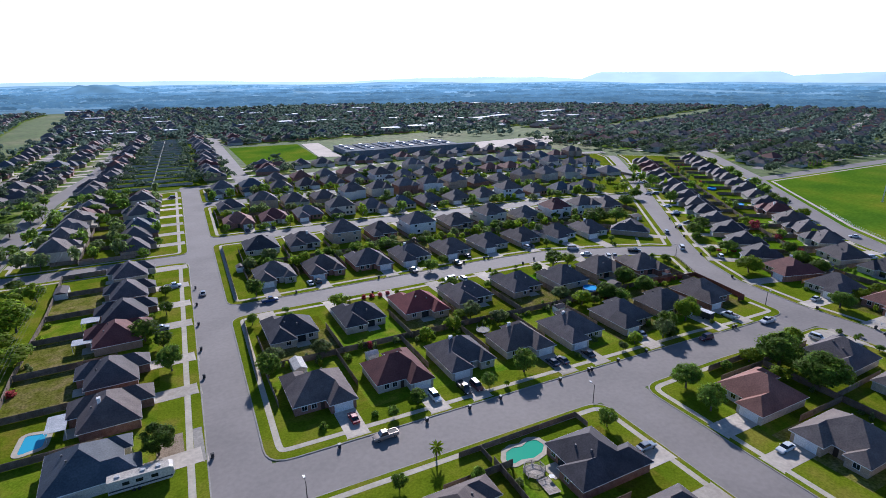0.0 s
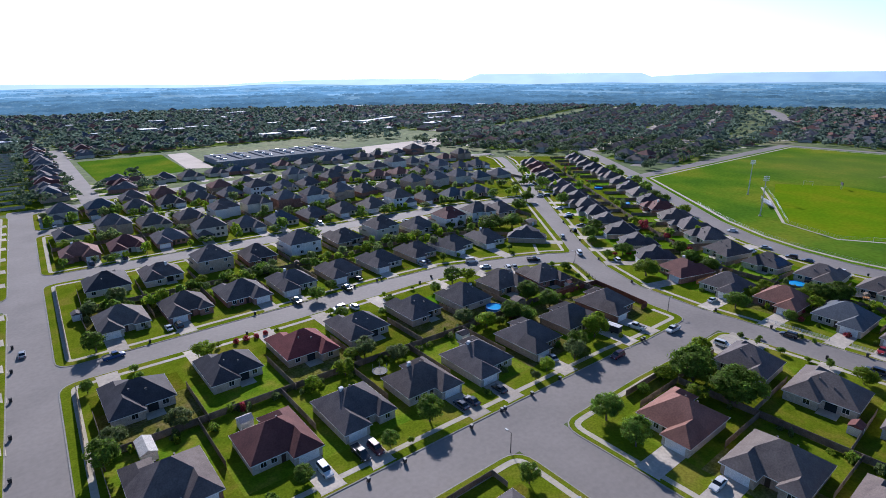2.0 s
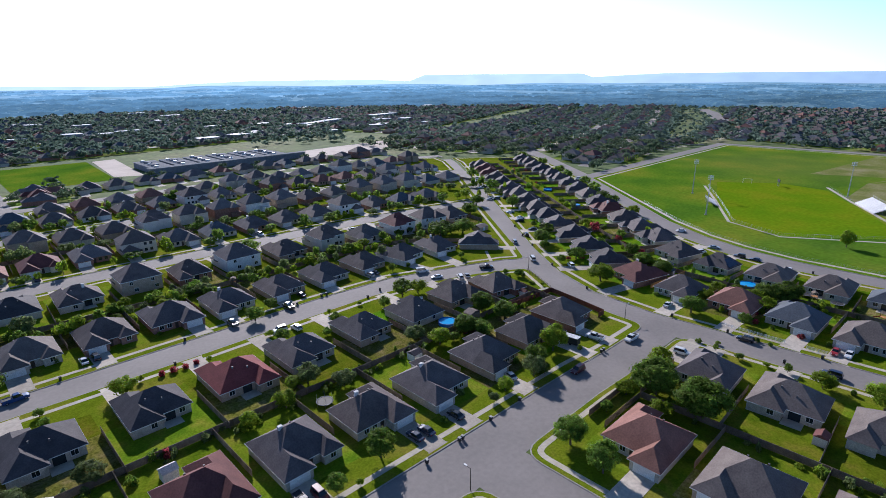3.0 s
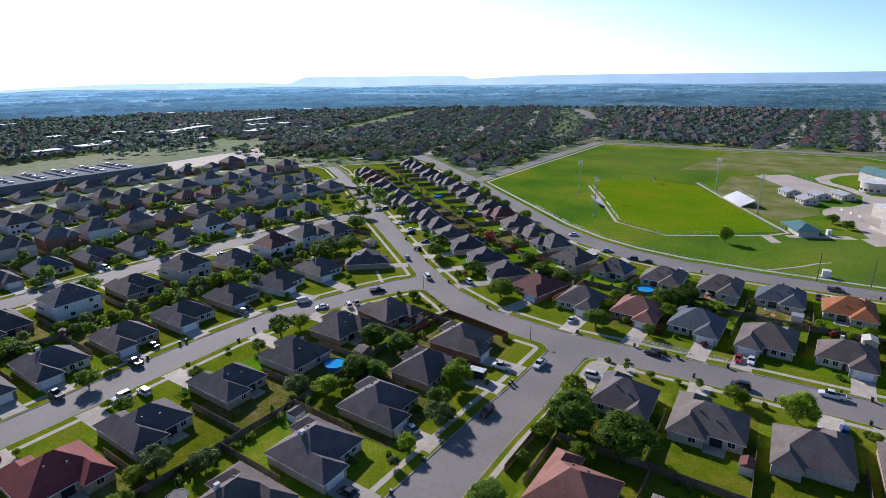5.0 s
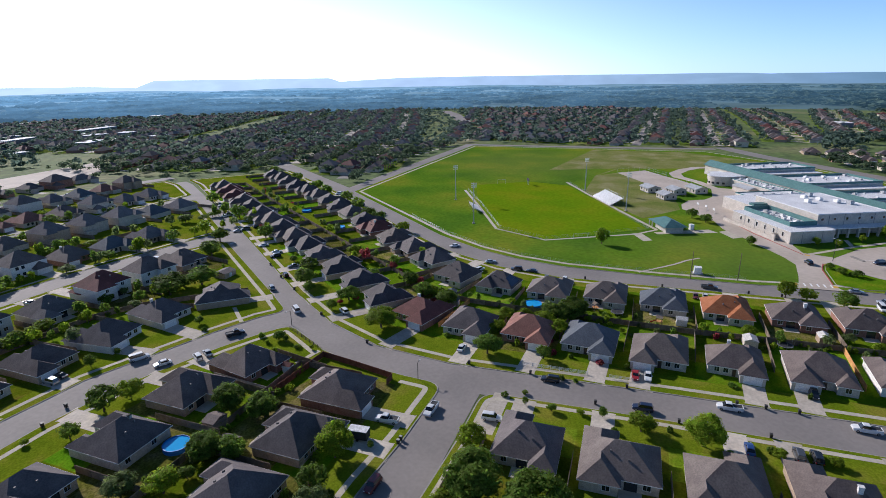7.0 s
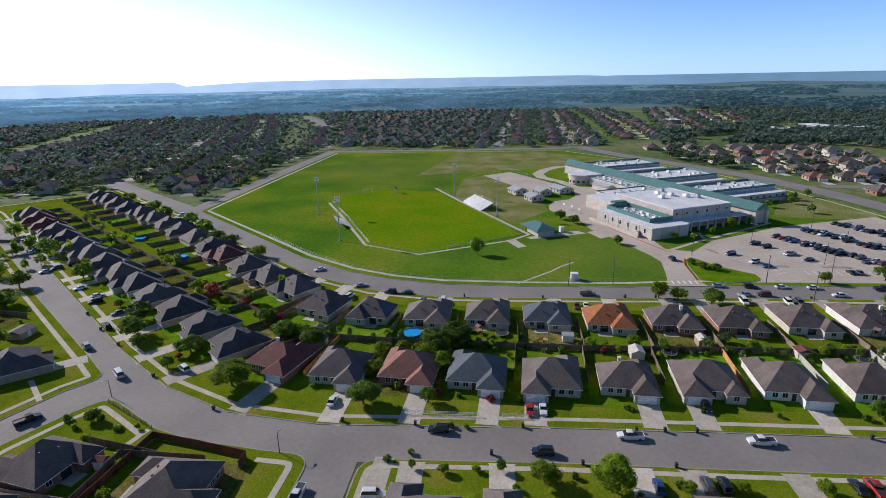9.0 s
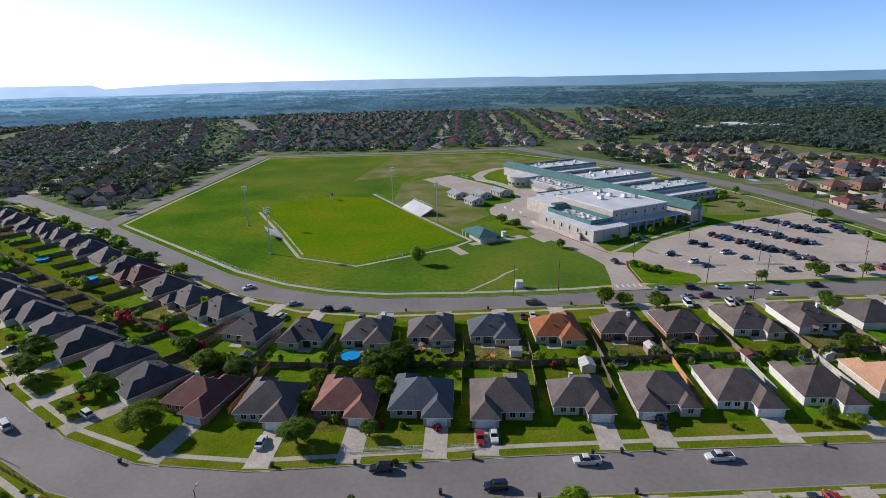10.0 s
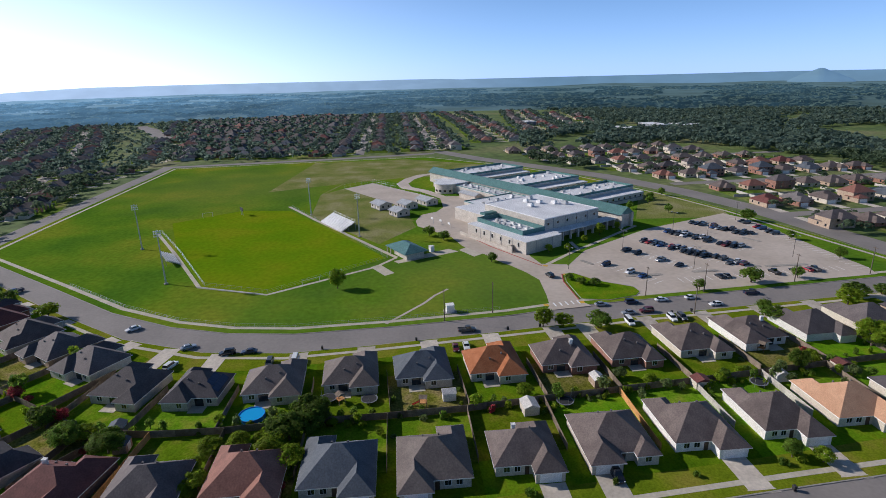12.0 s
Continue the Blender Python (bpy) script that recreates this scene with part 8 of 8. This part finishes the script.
# north-east, a dense estate beyond the field
ZONE_NE = [(396, 262), (668, 264), (720, 300), (1400, 470), (1400, 1400), (700, 1400), (560, 900), (470, 560), (400, 460), (418, 412), (478, 366)]
street((396, 270), 0.5, 262, sides=(1,), paved=False, trees=2.2)
district((430, 140), 15, 1250, 1150, 66, ZONE_NE, trees=3.1)
# east, between two long streets that run straight away from the field
ZONE_E = [(704, 250), (1400, 440), (1400, -330), (1010, -340), (840, -150), (712, -40)]
for y in (-14, 69):
    street((712, y), -1.7, 680, trees=2.6, size=0.95)
for k in range(9):
    street((735 + 74 * k, 112), 78 - 3 * k, 340, trees=3.4, test=ZONE_E)
for y in (-97, -170, -245):
    street((712, y), -5, 680, trees=3.2, paved=False, warm=True, test=ZONE_E, bend=frng.uniform(-1.5e-4, 1.5e-4))
street((722, 268), 15, 660, trees=3.4, paved=False)
street((690, -30), 92, 280, trees=2.4, paved=False, sides=(-1,))
# the back yards beyond the end of the west street
g = Geo()
g.face((-40, 417, -0.02), (28, 417, -0.02), (36, 745, -0.02), (-14, 745, -0.02))
tagged(part("lawn_patch", g, M_LAWN_DRY), "uneven green grass of the distant back yards", "lawn", "lawns", "structure")
g = Geo()
for k in range(17):
    y = 424 + 19 * k
    x = -8 + 0.055 * (y - 420)
    g.box(-0.06, 0.06, 0, 19, -0.05, 1.6, radians(-3.1), (x, y))
    g.box(-30 + 0.03 * (y - 420), 0, -0.06, 0.06, -0.05, 1.8, 0, (x, y))
    g.box(0, 27 - 0.01 * (y - 420), -0.06, 0.06, -0.05, 1.8, 0, (x, y + 7))
    for side in (-1, 1):
        if frng.random() < 0.35:
            far_tree(x + side * frng.uniform(3, 24), y + frng.uniform(2, 17), frng.uniform(3.5, 6))
for x, y, h in ((22, 436, 9), (14, 441, 8), (27, 452, 9), (18, 470, 8), (-14, 430, 7.5), (30, 430, 9.5), (10, 500, 8), (6, 455, 7), (24, 488, 8.5), (17, 520, 8), (28, 540, 8), (-20, 455, 7), (20, 428, 8)):
    far_tree(x, y, h)
tagged(part("distant_fences", g, M_FENCE_PALE), "weathered wooden fences between the distant back yards", "fences", kind="stuff")
# the rows across the through road from the school
for x, y0, a in ((680, -92, 90), (636, -104, -90), (590, -128, 90), (545, -151, -90), (509, -166, -90), (455, -180, 90), (410.5, -177, -90), (359, -176, 90), (318, -196, -90)):
    for k in range(9):
        y = y0 - 20 * k + frng.uniform(-1.5, 1.5)
        far_house(x + frng.uniform(-1, 1), y, radians(a), frng.random() < 0.16, 0.92, True, warm=True)
        for _ in range(4):
            if frng.random() < 0.6:
                far_tree(x + (13 if a > 0 else -13) * frng.choice((-1.2, -1.1, 1)) + frng.uniform(-3, 3), y + frng.uniform(-9, 9), frng.uniform(2.6, 7.4))
g = Geo()
for x, y0 in ((659, -95), (567, -140), (527, -160), (432, -172), (338, -190)):
    g.box(-0.06, 0.06, -180, 0, -0.05, 1.8, 0, (x, y0))
    for k in range(9):
        g.box(-12, 12, -0.06, 0.06, -0.05, 1.8, 0, (x, y0 - 10 - 20 * k))
        far_yards.face((x - 22, y0 - 20 * k - 20, -0.03), (x + 22, y0 - 20 * k - 20, -0.03), (x + 22, y0 - 20 * k - 0.4, -0.03), (x - 22, y0 - 20 * k - 0.4, -0.03))
tagged(part("distant_fences", g, M_FENCE_PALE), "pale wooden fences between the distant back yards", "fences", kind="stuff")
for x, y0 in ((613, -112), (482, -158), (385, -158), (292, -182)):
    far_roads.face((x - 4.5, -345, 0.01), (x + 4.5, -345, 0.01), (x + 4.5, y0, 0.01), (x - 4.5, y0, 0.01))
# a pale wide road that curves away among the distant houses
bow = [(960, 352), (990, 362), (1040, 388), (1110, 420), (1180, 452), (1240, 490), (1275, 505)]
for (x0, y0), (x1, y1) in zip(bow, bow[1:]):
    n = Vector((y0 - y1, x1 - x0)).normalized() * 12
    far_roads.face((x0 - n.x, y0 - n.y, 0.03), (x1 - n.x, y1 - n.y, 0.03), (x1 + n.x, y1 + n.y, 0.03), (x0 + n.x, y0 + n.y, 0.03))
tagged(part("road", far_roads, M_ROAD), "distant grey streets among the houses", "road", kind="structure")
tagged(part("lawn_patch", far_yards, M_FAR_YARD), "green yards round the distant houses", "lawn", "lawns", "structure")

# pale flat-roofed halls far off among the trees
brng = random.Random(9)
hall_wall, hall_roof = Geo(), Geo()


def hall(x, y, w, d, h, turn):
    hall_wall.box(-w / 2, w / 2, -d / 2, d / 2, -0.1, h, radians(turn), (x, y))
    hall_roof.box(-w / 2 - .3, w / 2 + .3, -d / 2 - .3, d / 2 + .3, h, h + 0.4, radians(turn), (x, y))


for x, y, w, d, h, turn in ((850, -292, 34, 22, 6.5, 20), (872, -346, 46, 22, 7.5, 10), (862, -388, 40, 24, 6.5, 14), (905, -372, 22, 18, 5, 10), (338, 724, 34, 18, 5, 10), (362, 742, 22, 14, 5, 12), (288, 712, 26, 16, 5, 4), (486, 795, 44, 14, 6, 20), (535, 820, 48, 14, 6, 20), (466, 770, 36, 14, 5, 20), (680, 865, 70, 16, 6, 12), (1010, -200, 24, 16, 6, 8)):
    hall(x, y, w, d, h, turn)
for k in range(46):
    a, r = radians(brng.uniform(48, 104)), brng.uniform(760, 1340)
    x, y = 60 + r * math.cos(a), 30 + r * math.sin(a)
    if free(x, y, 30):
        hall(x, y, brng.uniform(14, 40), brng.uniform(9, 18), brng.uniform(4, 7), brng.uniform(0, 30))
tagged(part("distant_hall_walls", hall_wall, M_BAND), "grey walls of low halls far off among trees", "halls", kind="stuff")
tagged(part("distant_hall_roofs", hall_roof, M_FLAT), "white flat roofs of low halls far off among trees", "roofs", kind="stuff")

# woods: old trees behind the far school, and a wide oak wood to the south-east
for k in range(4200):
    a, r = radians(frng.uniform(40, 112)), 420 + 930 * frng.random() ** 0.7
    x, y = 60 + r * math.cos(a), 30 + r * math.sin(a)
    if free(x, y, 14) and noise.noise((x / 120, y / 120, 3.0)) > (-0.1 if 58 < math.degrees(a) < 84 and r > 640 else 0.28):
        far_tree(x, y, frng.uniform(5, 9.5))
for k in range(700):
    x, y = frng.uniform(390, 700), frng.uniform(258, 560)
    if free(x, y, 10):
        far_tree(x, y, frng.uniform(4, 9))
for k in range(1500):
    x, y = frng.uniform(690, 1340), frng.uniform(-40, 560)
    if free(x, y, 9):
        far_tree(x, y, frng.uniform(4, 8))
for k in range(9500):
    a, r = radians(frng.uniform(-62, -12)), frng.uniform(380, FAR_EDGE)
    x, y = 60 + r * math.cos(a), 30 + r * math.sin(a)
    if free(x, y, 14) and not inside(x, y, ZONE_E) and noise.noise((x / 130, y / 130, 3.0)) > -0.34:
        far_tree(x, y, frng.uniform(5.5, 11))
for k in range(21000):
    a, r = radians(frng.uniform(-62, 112)), FAR_EDGE + 2300 * frng.random() ** 0.85
    x, y = 60 + r * math.cos(a), 30 + r * math.sin(a)
    wood = noise.noise((x / 420, y / 240, 7.0))
    if wood > (-0.3 if r < 2200 else -0.12) and free(x, y, 14):
        far_tree(x, y, frng.uniform(6.5, 11))
# slim dark cypresses in a row beside the street along the field
slim = crown_form(5, 160, 0.05)
slim_mesh = bpy.data.meshes.new("cypress_tree")
slim_mesh.from_pydata([(p[0] * 1.5, p[1] * 1.5, p[2] * 7.0) for p in slim.tolist()], [], [tuple(range(k, k + 4)) for k in range(0, len(slim), 4)])
slim_mesh.materials.append(LEAVES["oak"])
for k in range(6):
    ob = new("cypress_tree", slim_mesh)
    ob.matrix_basis = pose(469 + 4.6 * k, 258.5, 0, 0, 0, 60 * k)
    tagged(ob, "slim dark green cypress tree in a row beside the street", "tree", "row of cypress trees")

tagged(part("distant_windows", far_glass, M_GLASS), "dark windows of the brick houses across the road", "windows", kind="stuff")
tagged(part("distant_garage_doors", far_doors, M_WHITE), "white garage doors of the brick houses across the road", "garage doors", kind="stuff")
tagged(part("distant_driveways", far_d, M_DRIVE), "pale driveways and walks of the distant houses", "driveways", kind="stuff")
me = house_tiers[0][0].mesh("distant_houses", [WALLS[k] for k in FAR_WALLS])
me.polygons.foreach_set("material_index", far_kinds[0])
tagged(new("distant_houses", me), "pale walls of many distant suburban houses", "houses", kind="stuff")
me = house_tiers[0][1].mesh("distant_roofs", [ROOFS[k] for k in FAR_ROOFS])
me.polygons.foreach_set("material_index", far_kinds[1])
tagged(new("distant_roofs", me), "grey and brown roofs of many distant suburban houses", "roofs", kind="stuff")
# Houses beyond FAR_EDGE carry the painted haze glow.
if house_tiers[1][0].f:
    tagged(part("backdrop_houses", house_tiers[1][0], M_HAZE_LAND), "hazy house walls towards the horizon", "backdrop", kind="structure")
    tagged(part("backdrop_roofs", house_tiers[1][1], M_HAZE_WOOD), "hazy roofs towards the horizon", "backdrop", kind="structure")
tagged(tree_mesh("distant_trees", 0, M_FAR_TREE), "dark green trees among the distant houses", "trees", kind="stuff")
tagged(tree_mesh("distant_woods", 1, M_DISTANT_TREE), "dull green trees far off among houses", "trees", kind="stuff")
# The furthest woods carry the painted haze glow as well.
tagged(tree_mesh("backdrop_woods", 2, M_HAZE_WOOD), "hazy woods towards the horizon", "backdrop", kind="structure")
